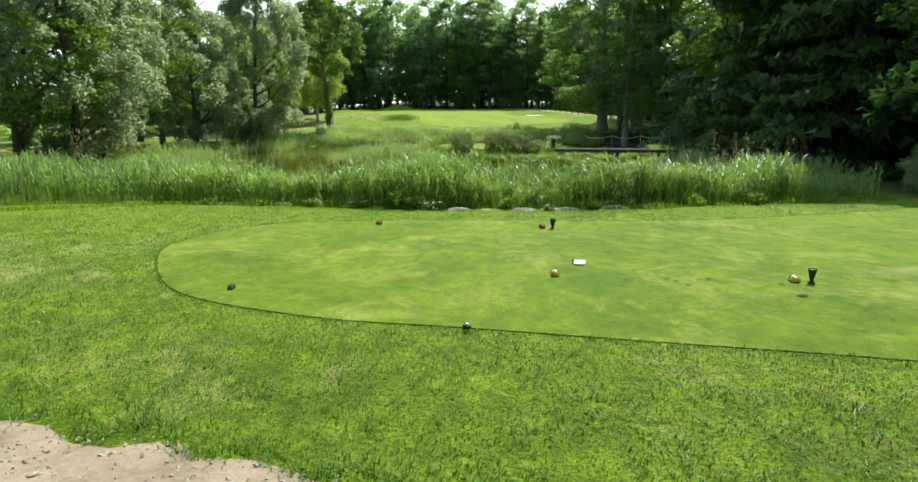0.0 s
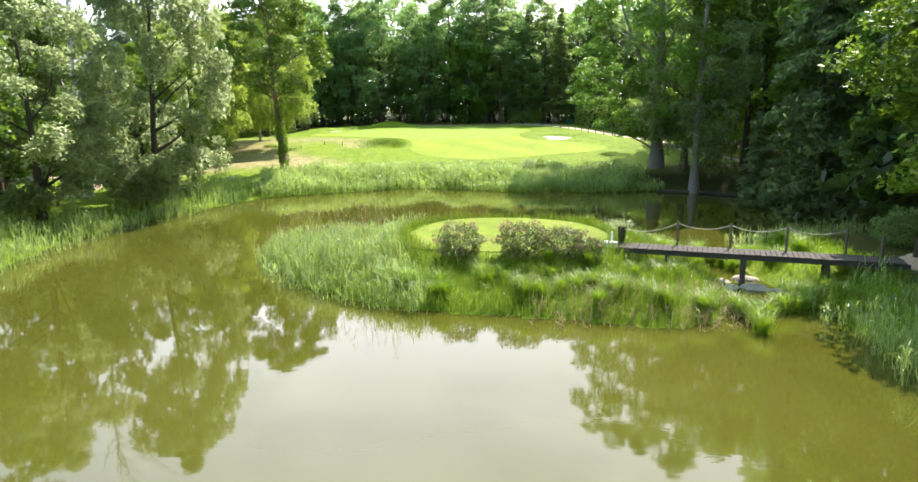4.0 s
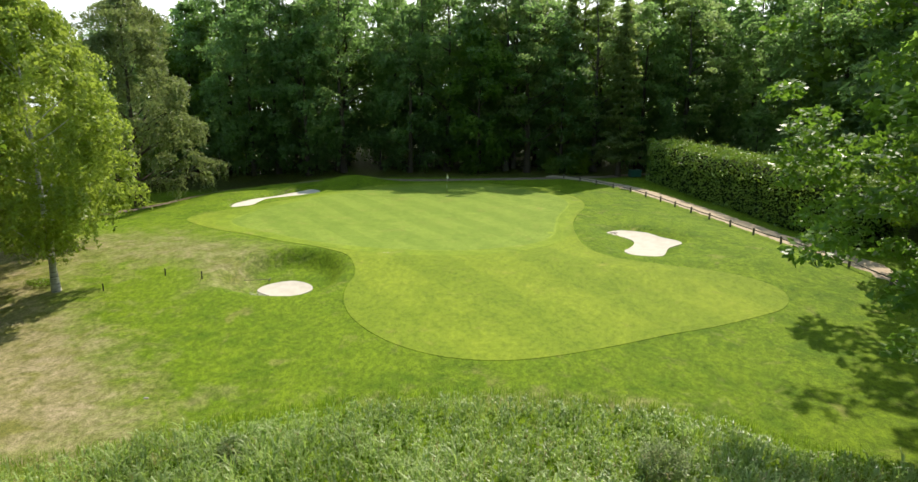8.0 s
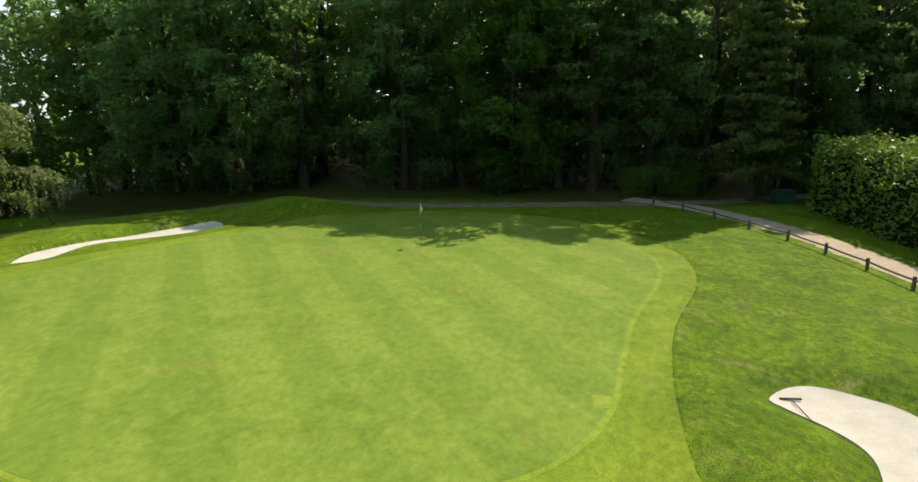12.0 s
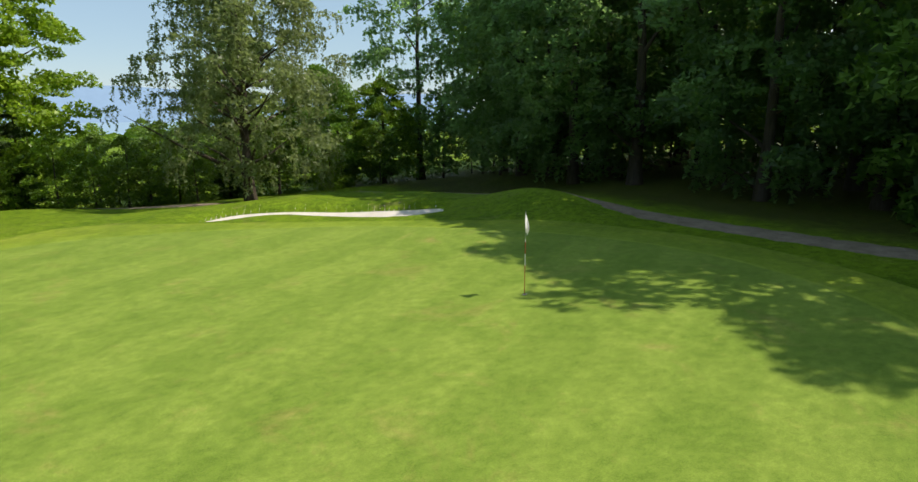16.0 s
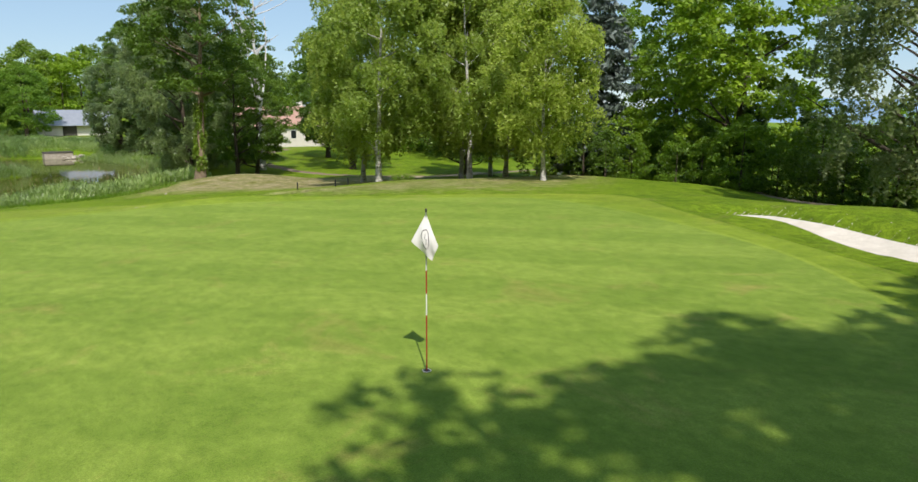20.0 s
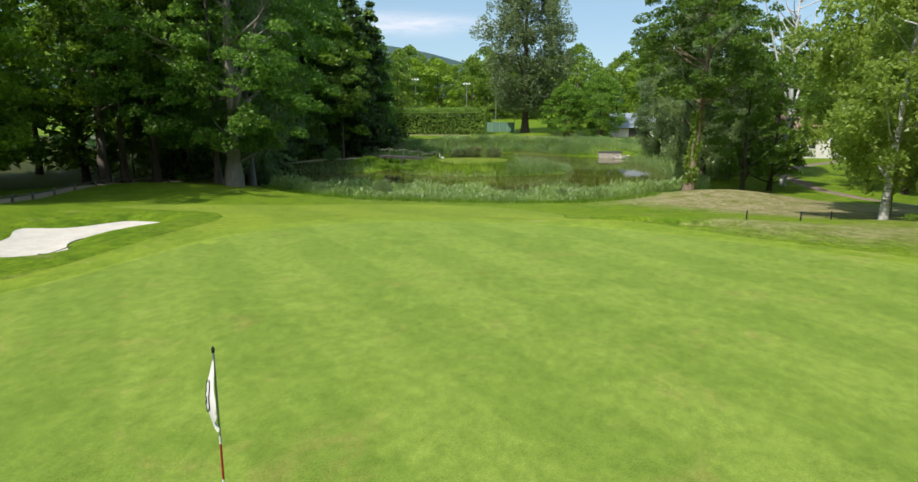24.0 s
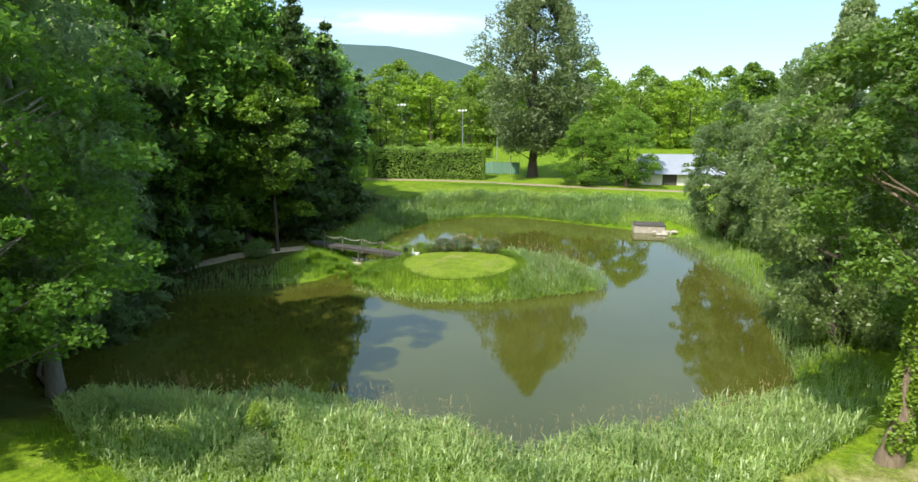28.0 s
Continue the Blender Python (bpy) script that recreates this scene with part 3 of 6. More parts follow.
def blades(rng, base, height, width, lean, droop=0.35):
    """Grass or reed blades: a quad and a tip each."""
    n = len(base)
    a = rng.uniform(0, 2 * np.pi, n)
    out = np.stack([np.cos(a), np.sin(a), 0 * a], 1)
    side = np.stack([-np.sin(a), np.cos(a), 0 * a], 1) * (width * rng.uniform(0.7, 1.3, n))[:, None]
    h = height[:, None]
    le = (lean * rng.uniform(0.3, 1.4, n))[:, None] * h
    up = np.array([[0, 0, 1.0]])
    midp = base + up * h * 0.62 + out * le * 0.35
    tip = base + up * h * (1 - droop * rng.uniform(0, 1, n)[:, None] * 0.5) + out * le
    v = np.stack([base - side * 0.5, base + side * 0.5, midp + side * 0.42, midp - side * 0.42, tip], 1).reshape(-1, 3)
    k = np.arange(n)[:, None] * 5
    return v, [k + np.array([[0, 1, 2, 3]]), k + np.array([[3, 2, 4]])]


def join_blades(sets):
    vs, q, t, base = [], [], [], 0
    for v, (a, c) in sets:
        vs.append(v)
        q.append(a + base)
        t.append(c + base)
        base += len(v)
    return np.concatenate(vs), [np.concatenate(q), np.concatenate(t)]


# ---- ground, water, paths ----
def axis(lo, hi, step, far):
    inner = np.arange(lo, hi + step * 0.5, step)
    out, d, s = [], 0.0, step
    while d < far:
        s *= 1.17
        d += s
        out.append(d)
    out = np.array(out)
    return np.concatenate([lo - out[::-1], inner, hi + out])


gx, gy = axis(-44, 34, 0.42, 3600), axis(-6, 146, 0.42, 3600)
GX, GY = np.meshgrid(gx, gy)
GZ = land(GX, GY)
nx, ny = len(gx), len(gy)
k = (np.arange(ny - 1)[:, None] * nx + np.arange(nx - 1)[None]).ravel()
ground_mesh = mesh_np("ground", np.stack([GX.ravel(), GY.ravel(), GZ.ravel()], 1), np.stack([k, k + 1, k + nx + 1, k + nx], 1), M_ROUGH, True)


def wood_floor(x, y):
    """Where the woods stand: bare litter, toned darker for the shade under the trees."""
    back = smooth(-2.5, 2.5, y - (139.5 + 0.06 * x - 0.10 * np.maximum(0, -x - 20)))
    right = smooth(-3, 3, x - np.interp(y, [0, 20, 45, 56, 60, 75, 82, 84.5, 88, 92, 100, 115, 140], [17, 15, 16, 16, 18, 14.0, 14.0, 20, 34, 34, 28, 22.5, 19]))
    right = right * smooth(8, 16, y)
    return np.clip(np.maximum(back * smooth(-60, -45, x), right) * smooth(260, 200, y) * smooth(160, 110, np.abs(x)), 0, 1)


def dry_zone(x, y):
    d = 1.35 * mound(x, y, -20, 86.5, 8, 4.6, -0.12) + 0.8 * mound(x, y, -24, 92, 7, 3.5) + 1.2 * mound(x, y, -31, 84, 9, 4, 0.1) + 0.65 * mound(x, y, -29, 106, 10, 5, 0.5) + 0.62 * mound(x, y, -18, 105.0, 6, 3.4)
    d = d + 0.9 * mound(x, y, -30, 97, 9, 5) + 0.5 * mound(x, y, 2, 88.5, 9, 1.1) + 0.6 * mound(x, y, -36, 98, 9, 7) + 0.5 * mound(x, y, -15, 101, 2, 3) + 1.0 * mound(x, y, -11.9, 99.4, 1.4, 0.45)
    return np.clip(d + 0.40 * mound(x, y, -8, 9.5, 4.5, 4.2) + 0.30 * mound(x, y, -3, 5.5, 2.5, 1.5) + 0.35 * mound(x, y, 4, 4.2, 2, 0.7), 0, 1)


for key, fn in (("soil_shade", wood_floor), ("dry", dry_zone)):
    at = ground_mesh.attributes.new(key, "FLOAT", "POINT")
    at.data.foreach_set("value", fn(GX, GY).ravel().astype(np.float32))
ground = tagged(new("ground", ground_mesh), "rolling green rough grass with dry patches and woodland floor", "ground", kind="structure")

water_poly = [(-30, 18), (26, 18), (26, 84), (-30, 84)]
bm = bmesh.new()
bm.faces.new([bm.verts.new((x, y, WATER)) for x, y in water_poly])
me = bpy.data.meshes.new("water")
bm.to_mesh(me)
bm.free()
me.materials.append(M_WATER)
tagged(new("water", me), "still murky olive-brown pond water mirroring trees", "pond", kind="structure")


def patch(name, outline, lift, material, label, category, step=0.6, parent=None):
    """A piece of lawn or sand that follows the land inside an outline."""
    from mathutils import geometry
    lo, hi = outline.min(0), outline.max(0)
    px, py = np.meshgrid(np.arange(lo[0], hi[0], step), np.arange(lo[1], hi[1], step))
    px, py = px.ravel(), py.ravel()
    keep = inside_by(outline, px, py) > step * 0.4
    pts = np.concatenate([outline, np.stack([px[keep], py[keep]], 1)])
    ring = [(i, (i + 1) % len(outline)) for i in range(len(outline))]
    v, _, f, *_ = geometry.delaunay_2d_cdt([Vector(p) for p in pts], ring, [], 1, 1e-5)
    v = np.array([(p.x, p.y) for p in v])
    z = land(v[:, 0], v[:, 1]) + lift
    bm = bmesh.new()
    vs = [bm.verts.new((a, c, d)) for (a, c), d in zip(v, z)]
    for face in f:
        bm.faces.new([vs[i] for i in face])
    rim = [e for e in bm.edges if e.is_boundary]
    skirt = bmesh.ops.extrude_edge_only(bm, edges=rim)["geom"]
    for g in skirt:
        if isinstance(g, bmesh.types.BMVert):
            g.co.z -= lift + 0.12
    bmesh.ops.recalc_face_normals(bm, faces=bm.faces)
    for face in bm.faces:
        face.smooth = True
    for e in rim:
        if e.is_valid:
            e.smooth = False
    me = bpy.data.meshes.new(name)
    bm.to_mesh(me)
    bm.free()
    me.materials.append(material)
    at = me.attributes.new("dry", "FLOAT", "POINT")
    x, y = np.array([q.co.x for q in me.vertices]), np.array([q.co.y for q in me.vertices])
    at.data.foreach_set("value", (0.85 * mound(x, y, 7.1, 9.6, 1.5, 0.30) + 0.35 * mound(x, y, 6.2, 8.2, 2.0, 0.6) + 0.5 * mound(x, y, -2.6, 51.6, 0.7, 1.8)).astype(np.float32))
    return tagged(new(name, me), label, category, kind="structure")


def ribbon(name, line, width, lift, material, label, category, wave=0.15, seed=1):
    """A path along a line on the land, with uneven edges."""
    rng = np.random.default_rng(seed)
    p = np.asarray(line, float)
    d = np.concatenate([[0], np.cumsum(np.hypot(*np.diff(p, axis=0).T))])
    s = np.arange(0, d[-1], 0.35)
    c = np.stack([np.interp(s, d, p[:, 0]), np.interp(s, d, p[:, 1])], 1)
    for _ in range(6):
        c[1:-1] = (c[:-2] + 2 * c[1:-1] + c[2:]) / 4
    t = np.gradient(c, axis=0)
    t /= np.linalg.norm(t, axis=1, keepdims=True)
    nrm = np.stack([-t[:, 1], t[:, 0]], 1)
    rows = 7
    off = np.linspace(-0.5, 0.5, rows)[None] * (width + wave * rng.normal(0, 1, (len(s), 1))) + 0.3 * wave * rng.normal(0, 1, (len(s), 1))
    xy = c[:, None] + off[..., None] * nrm[:, None]
    z = land(xy[..., 0], xy[..., 1]) + lift
    z[:, [0, -1]] -= lift + 0.05
    v = np.concatenate([xy, z[..., None]], -1).reshape(-1, 3)
    k = (np.arange(len(s) - 1)[:, None] * rows + np.arange(rows - 1)[None]).ravel()
    me = mesh_np(name, v, np.stack([k, k + 1, k + rows + 1, k + rows], 1), material, True)
    return tagged(new(name, me), label, category, kind="structure")


TEE = rounded([(-5.4, 10.6), (-5.6, 12.0), (-4.9, 13.5), (-3.4, 14.3), (0, 14.6), (5, 14.7), (9, 15.8), (13, 17.2), (17, 17.5), (19, 14.5), (18, 9), (14, 5.2), (8, 5.4), (3, 6.3), (0, 6.9), (-2, 7.3), (-4.1, 8.4)])
GREEN = rounded([(-19.2, 113.2), (-19.8, 114.4), (-19.8, 116.0), (-19.0, 118.8), (-17.4, 122.4), (-15.3, 126.2), (-12.4, 129.2), (-8.6, 132.0), (-4, 133.4), (1.0, 132.6), (4.6, 130.0), (6.6, 126.6), (7.0, 123.6), (6.5, 120.8), (5.4, 117.0), (4.9, 113.8), (4.4, 110.6), (3.2, 108.3), (1.5, 107.0), (-0.6, 106.0), (-2.6, 105.7), (-4.6, 105.7), (-7.2, 106.0), (-9.8, 106.8), (-12.4, 108.1), (-15.2, 110.0), (-17.8, 111.8)], 4)
FAIRWAY = rounded([(-23.7, 115.0), (-23.2, 117.4), (-20.4, 120.6), (-17.2, 125.6), (-12.6, 131.6), (-8.4, 134.4), (-4.2, 135.5), (1.4, 134.6), (5.6, 131.6), (8.0, 127.4), (8.5, 124.2), (8.1, 121.0), (6.8, 116.8), (6.2, 113.0), (6.0, 110.2), (6.1, 107.6), (6.7, 105.7), (8.0, 104.4), (10.3, 103.5), (12.8, 102.7), (14.4, 101.8), (15.5, 100.4), (15.5, 99.0), (14.6, 97.6), (13.0, 96.6), (10.6, 95.4), (8.3, 94.5), (6.2, 93.5), (4.1, 92.6), (2.1, 91.9), (0.4, 91.6), (-1.3, 91.7), (-2.9, 92.2), (-4.6, 93.3), (-6.0, 94.8), (-7.0, 96.4), (-7.6, 98.3), (-7.7, 99.8), (-7.6, 101.2), (-7.9, 102.6), (-8.7, 104.2), (-10.7, 105.5), (-13.0, 107.2), (-15.6, 108.8), (-18.4, 110.5), (-21.0, 112.2)], 4)
ISLE_TEE = rounded([(-3.0, 52.0), (-2.4, 54.8), (-1.1, 56.9), (1.3, 57.9), (3.4, 57.6), (5.4, 55.8), (6.1, 53), (5.6, 50.9), (3, 49.8), (0.7, 49.6), (-1.9, 50.3)]) * 1.06 + (0.0, -3.7)
patch("fairway_apron", FAIRWAY, 0.016, M_FRINGE, "short-mown fairway apron round the putting green", "fairway")
turned = np.roll(GREEN, -1, 0) - np.roll(GREEN, 1, 0)
turned = np.stack([-turned[:, 1], turned[:, 0]], 1) / np.linalg.norm(turned, axis=1, keepdims=True)
patch("green_collar", GREEN + turned * 1.2, 0.021, M_COLLAR, "slightly longer collar of grass round the green", "collar")
patch("green_rim", GREEN + turned * 0.17, 0.0245, M_RIM, "pale trimmed line between green and collar", "rim")
patch("putting_green", GREEN, 0.028, M_GREEN, "smooth pale putting green with mowing stripes", "putting green")
patch("tee_box", TEE, 0.014, M_TEE, "bright close-mown tee lawn with worn spots", "tee box")
patch("island_tee", ISLE_TEE, 0.030, M_ISLE, "round mown tee lawn on the pond island", "tee box")
patch("bunker_front", SAND_FRONT, 0.055, M_SAND, "pale sand bunker in a deep grassy hollow", "bunker", 0.4)
patch("bunker_right", SAND_RIGHT, 0.055, M_SAND, "bean-shaped bunker of pale raked sand", "bunker", 0.4)
patch("bunker_back", SAND_BACK, 0.085, M_SAND, "long pale sand bunker below grass mounds", "bunker", 0.4)

ribbon("path_east", [(7, 141.6), (11, 138.8), (13.9, 134.5), (15.7, 130), (17.0, 125), (18.2, 119.5), (19.4, 114), (20.9, 108), (22.6, 102.5), (24.6, 97), (26.2, 90), (27.0, 83), (27.6, 75), (27, 66), (25, 58), (21, 50.5), (16.5, 47.6)], 2.3, 0.035, M_GRAVEL, "grey gravel path beside a low wooden fence", "path")
# gravel given the darker earth colour, to look shaded by the wood
ribbon("path_north", [(-60, 104), (-46, 111), (-37, 117.5), (-31.5, 125), (-26, 132.5), (-19.5, 136.4), (-11, 136.6), (-7, 137.2), (-2, 138.0), (3, 138.9), (8, 140.0), (13, 141.2), (20, 145), (28, 152)], 1.9, 0.03, M_SOIL, "brown gravel path along the dark wood edge, toned darker for shade", "path", 0.15, 2)
ribbon("path_tee", [(-30, 8.4), (-16, 5.9), (-8, 4.5), (-3, 3.5), (0, 2.5), (4, 0.6), (12, -0.6), (24, -0.6), (40, 0)], 1.9, 0.03, M_SOIL, "trodden brown earth path beside the tee", "path", 0.16, 3)
ribbon("path_clubhouse", [(-47, 82.6), (-42, 84.2), (-38, 84.4), (-35.5, 83.6)], 2.2, 0.035, M_GRAVEL, "pale gravel path under the birches", "path", 0.3, 5)
ribbon("path_west", [(-62, 81), (-50, 83), (-42, 84.2), (-38.5, 84.2), (-34, 80), (-30.5, 72), (-31, 62), (-36, 52), (-44, 44)], 1.4, 0.03, M_SOIL, "worn sandy track across dry grass", "path", 0.4, 4)


# ---- trees ----
def crown_points(rng, kind, H, hb, R, clumps, per, spread, layer=0.48):
    """Clump centres and leaf places of a crown between heights hb and H."""
    cs = []
    while len(cs) < clumps:
        t = rng.uniform(0, 1)
        if kind == "column":
            prof = (0.55 + 0.45 * math.sin(math.pi * min(1, t * 1.1))) * (1 - t ** 6)
        elif kind == "spire":
            prof = (1 - t) ** 0.5 * (0.70 + 0.30 * min(1, t * 8)) + 0.05 + 0.10 * math.sin(t * 38)
        else:
            prof = math.sqrt(max(0.0, 1 - (2 * t ** 0.85 - 0.92) ** 2)) * (1 if t > 0.1 else 0.8)
        r = R * prof * rng.uniform(0.35, 1.0) ** 0.5
        a = rng.uniform(0, 2 * math.pi)
        lump = 1 + 0.22 * math.sin(3 * a + 5 * t) + 0.15 * math.sin(5 * a - 3 * t)
        cs.append((r * lump * math.cos(a), r * lump * math.sin(a), hb + (H - hb) * t))
    cs = np.array(cs)
    size = spread * rng.uniform(0.6, 1.35, clumps)
    pts = []
    for c, s in zip(cs, size):
        n = max(6, int(per * (s / spread) ** 2))
        g = rng.normal(0, 1, (n, 3))
        g /= np.linalg.norm(g, axis=1, keepdims=True) + 1e-9
        g *= rng.uniform(0.25, 1, (n, 1)) ** 0.45
        g[:, 2] = g[:, 2] * layer - 0.22 * (g[:, 0] ** 2 + g[:, 1] ** 2)
        tip = np.array([c[0], c[1], 0.0]) * 0.10 / (math.hypot(c[0], c[1]) + 0.3)
        g[:, 2] -= g @ tip * 1.5
        pts.append(c + g * s)
    return cs, np.concatenate(pts)


def strands(rng, tops, lengths, gap):
    """Places along hanging twigs below the given points."""
    out = []
    for p, ln in zip(tops, lengths):
        k = np.arange(0, ln, gap)
        away = rng.normal(0, 0.10, 2) + 0.05 * p[:2] / (np.hypot(*p[:2]) + 0.1)
        q = np.stack([p[0] + away[0] * k + rng.normal(0, 0.06, len(k)), p[1] + away[1] * k + rng.normal(0, 0.06, len(k)), p[2] - k], 1)
        out.append(q)
    return np.concatenate(out)


def trunk_mesh(rng, H, hb, r, lean, limbs, bark, sides=9, forks=1, reach=0.9, stout=1.0):
    """Trunk with a flared foot, forks, and limbs that reach to the given points."""
    top = np.array([lean[0] * H, lean[1] * H, H * 0.86])
    rows = 11
    t = np.linspace(0, 1, rows)
    wob = np.cumsum(rng.normal(0, 0.035 * H / rows, (rows, 2)), 0)
    stem = np.stack([top[0] * t + wob[:, 0], top[1] * t + wob[:, 1], top[2] * t - 0.25 * (t == 0), r * (1 - 0.86 * t ** 0.9) + 0.45 * r * np.exp(-t * H / 0.55)], 1)
    paths = [stem]
    for f in range(forks - 1):
        at = rng.uniform(0.22, 0.42)
        p0 = np.array([np.interp(at, t, stem[:, c]) for c in range(4)])
        a = rng.uniform(0, 2 * math.pi)
        end = p0[:3] + np.array([math.cos(a) * H * 0.16, math.sin(a) * H * 0.16, H * 0.42])
        paths.append(wobbly(rng, p0[:3], end, 0.25, 6, p0[3] * 0.75, 0.04))
    for c in limbs:
        z0 = max(hb * 0.55, c[2] - 0.45 * math.hypot(c[0], c[1]) - 0.8)
        z0 = min(z0, top[2] * 0.97)
        s = z0 / top[2]
        p0 = np.array([np.interp(s, t, stem[:, q]) for q in range(4)])
        end = p0[:3] + (np.asarray(c) - p0[:3]) * reach
        paths.append(wobbly(rng, p0[:3], end, 0.22, 5, min(p0[3] * 0.55 * stout, (0.03 + 0.02 * np.linalg.norm(end - p0[:3])) * stout), 0.012 * stout))
    v, f = tubes(paths, sides)
    return mesh_np("trunk", v, f, bark, True)


def make_tree(seed, kind, H, hb, R, r, bark, leaf, label, category="tree", clumps=70, per=90, spread=1.2, size=0.26, lean=(0, 0), limbs=16, hang=0.0, strand=0.0, forks=1, aspect=0.62, thin=1.0, layer=0.48):
    rng = np.random.default_rng(seed)
    cs, pts = crown_points(rng, kind, H, hb, R, clumps, per, spread, layer)
    shift = np.stack([lean[0] * pts[:, 2], lean[1] * pts[:, 2], 0 * pts[:, 2]], 1)
    cs = cs + np.stack([lean[0] * cs[:, 2], lean[1] * cs[:, 2], 0 * cs[:, 2]], 1)
    pts = pts + shift
    if strand:
        tops = pts[rng.choice(len(pts), int(len(pts) * 0.10), replace=False)]
        more = strands(rng, tops, rng.uniform(0.4, 1.0, len(tops)) * strand, size * 0.42)
        more = more[more[:, 2] > hb * 0.35]
        pts = np.concatenate([pts[rng.random(len(pts)) < thin], more])
    v, f = leaf_quads(rng, pts, size, size * aspect * 1.15, 0.55, hang, True)
    ob = thing("tree", (0, 0, 0), label, category)
    part("trunk", trunk_mesh(rng, H, hb, r, lean, cs[rng.choice(len(cs), min(limbs, len(cs)), replace=False)], bark, forks=forks), bark, ob)
    part("crown", mesh_np("crown", v, f, leaf), leaf, ob)
    return ob


def make_spruce(seed, H, hb, R, r, leaf, label, whorls=30, arms=9, size=0.5, droop=0.25):
    """A conifer: whorls of arms with hanging sprays."""
    rng = np.random.default_rng(seed)
    pts, paths = [], []
    t = np.linspace(0, 1, 9)
    paths.append(np.stack([0.05 * np.sin(t * 4), 0.05 * np.cos(t * 3), H * t - 0.2 * (t == 0), r * (1 - t * 0.95) + 0.4 * r * np.exp(-t * H / 0.5)], 1))
    for w in range(whorls):
        s = (w + rng.uniform(0, 0.6)) / whorls
        z = hb + (H * 0.99 - hb) * s
        reach = R * (1 - s) ** 0.8 * rng.uniform(0.75, 1.1) + 0.15
        for a in range(arms):
            ang = rng.uniform(0, 2 * math.pi)
            ln = reach * rng.uniform(0.6, 1.1)
            drop = droop * ln * rng.uniform(0.6, 1.3)
            n = max(5, int(ln * 8))
            k = np.linspace(0.12, 1, n)
            arm = np.stack([math.cos(ang) * ln * k, math.sin(ang) * ln * k, z - drop * k ** 1.4 + 0.12 * ln * k ** 4], 1)
            if a < 2:
                paths.append(np.concatenate([arm[:: max(1, n // 4)], np.full((len(arm[:: max(1, n // 4)]), 1), 0.03)], 1))
            side = np.array([-math.sin(ang), math.cos(ang), 0])
            wide = (0.10 + 0.26 * ln * (1 - k) * k * 2)[:, None]
            for _ in range(3):
                pts.append(arm + side * rng.normal(0, 1, (n, 1)) * wide + rng.normal(0, 0.06, (n, 3)) - np.array([0, 0, 0.14]) * rng.uniform(0, 1, (n, 1)))
    v, f = leaf_quads(rng, np.concatenate(pts), size, size * 0.36, 0.45, 0.45, True)
    ob = thing("tree", (0, 0, 0), label, "conifer")
    tv, tf = tubes(paths, 5)
    part("trunk", mesh_np("trunk", tv, tf, M_BARK, True), M_BARK, ob)
    part("crown", mesh_np("crown", v, f, leaf), leaf, ob)
    return ob


spare = []


def plant(proto, x, y, turn=0.0, scale=1.0, tall=1.0, sink=0.05, label="", group=""):
    ob = copy_thing(proto, Matrix.Translation((x, y, land_at(x, y) - sink)) @ Matrix.Rotation(turn, 4, "Z") @ Matrix.Diagonal((scale, scale, scale * tall, 1)))
    if label or group:
        tagged(ob, label, "", group)
    if proto not in spare:
        spare.append(proto)
    return ob


broad_a = make_tree(11, "round", 18, 2.6, 5.4, 0.30, M_BARK, L_BROAD, "tall broadleaf tree with a full green crown", clumps=190, per=120, spread=0.78, size=0.24, aspect=0.7)
broad_b = make_tree(12, "round", 16, 2.0, 4.9, 0.27, M_BARK, L_BROAD, "broadleaf tree with an uneven green crown", clumps=165, per=120, spread=0.76, size=0.24, lean=(0.03, 0.02), aspect=0.7)
maple = make_tree(13, "round", 17.5, 1.8, 5.8, 0.38, M_BARK, L_MAPLE, "large maple with dense bright green leaves", clumps=230, per=140, spread=0.95, size=0.26, limbs=22, aspect=0.9)
birch_a = make_tree(14, "round", 15.5, 2.9, 4.2, 0.19, M_BIRCH, L_BIRCH, "white-barked birch with drooping light green twigs", clumps=165, per=125, spread=0.8, size=0.21, strand=1.3, hang=0.5, lean=(-0.03, 0.02), thin=0.8)
birch_b = make_tree(15, "round", 14, 2.4, 3.7, 0.17, M_BIRCH, L_BIRCH, "slender birch with drooping light green twigs", clumps=150, per=125, spread=0.8, size=0.21, strand=1.3, hang=0.5, lean=(0.05, -0.02), thin=0.8)
willow_a = make_tree(16, "round", 17, 0.8, 5.2, 0.30, M_BARK, L_WILLOW, "silvery willow leaning over the pond bank", clumps=250, per=140, spread=0.8, size=0.25, strand=1.2, hang=0.3, lean=(0.07, -0.04), thin=0.9, aspect=0.55)
willow_b = make_tree(17, "round", 15.5, 1.4, 4.8, 0.26, M_BARK, L_WILLOW, "grey-green willow with pale shimmering leaves", clumps=180, per=130, spread=0.75, size=0.25, strand=0.9, hang=0.3, thin=0.9, aspect=0.55)
beech_a = make_tree(18, "round", 23, 3.0, 6.0, 0.40, M_BARK, L_BEECH, "tall dark beech with dense shaded foliage", clumps=145, per=66, spread=1.1, size=0.31, strand=1.2, hang=0.25, limbs=14, aspect=0.7, layer=0.26)
beech_f = make_tree(46, "round", 24, 4.0, 5.6, 0.40, M_BARK, L_BEECH, "tall beech with layered branches over the green", clumps=120, per=55, spread=1.1, size=0.32, strand=0.8, hang=0.2, limbs=26, aspect=0.7, layer=0.24)
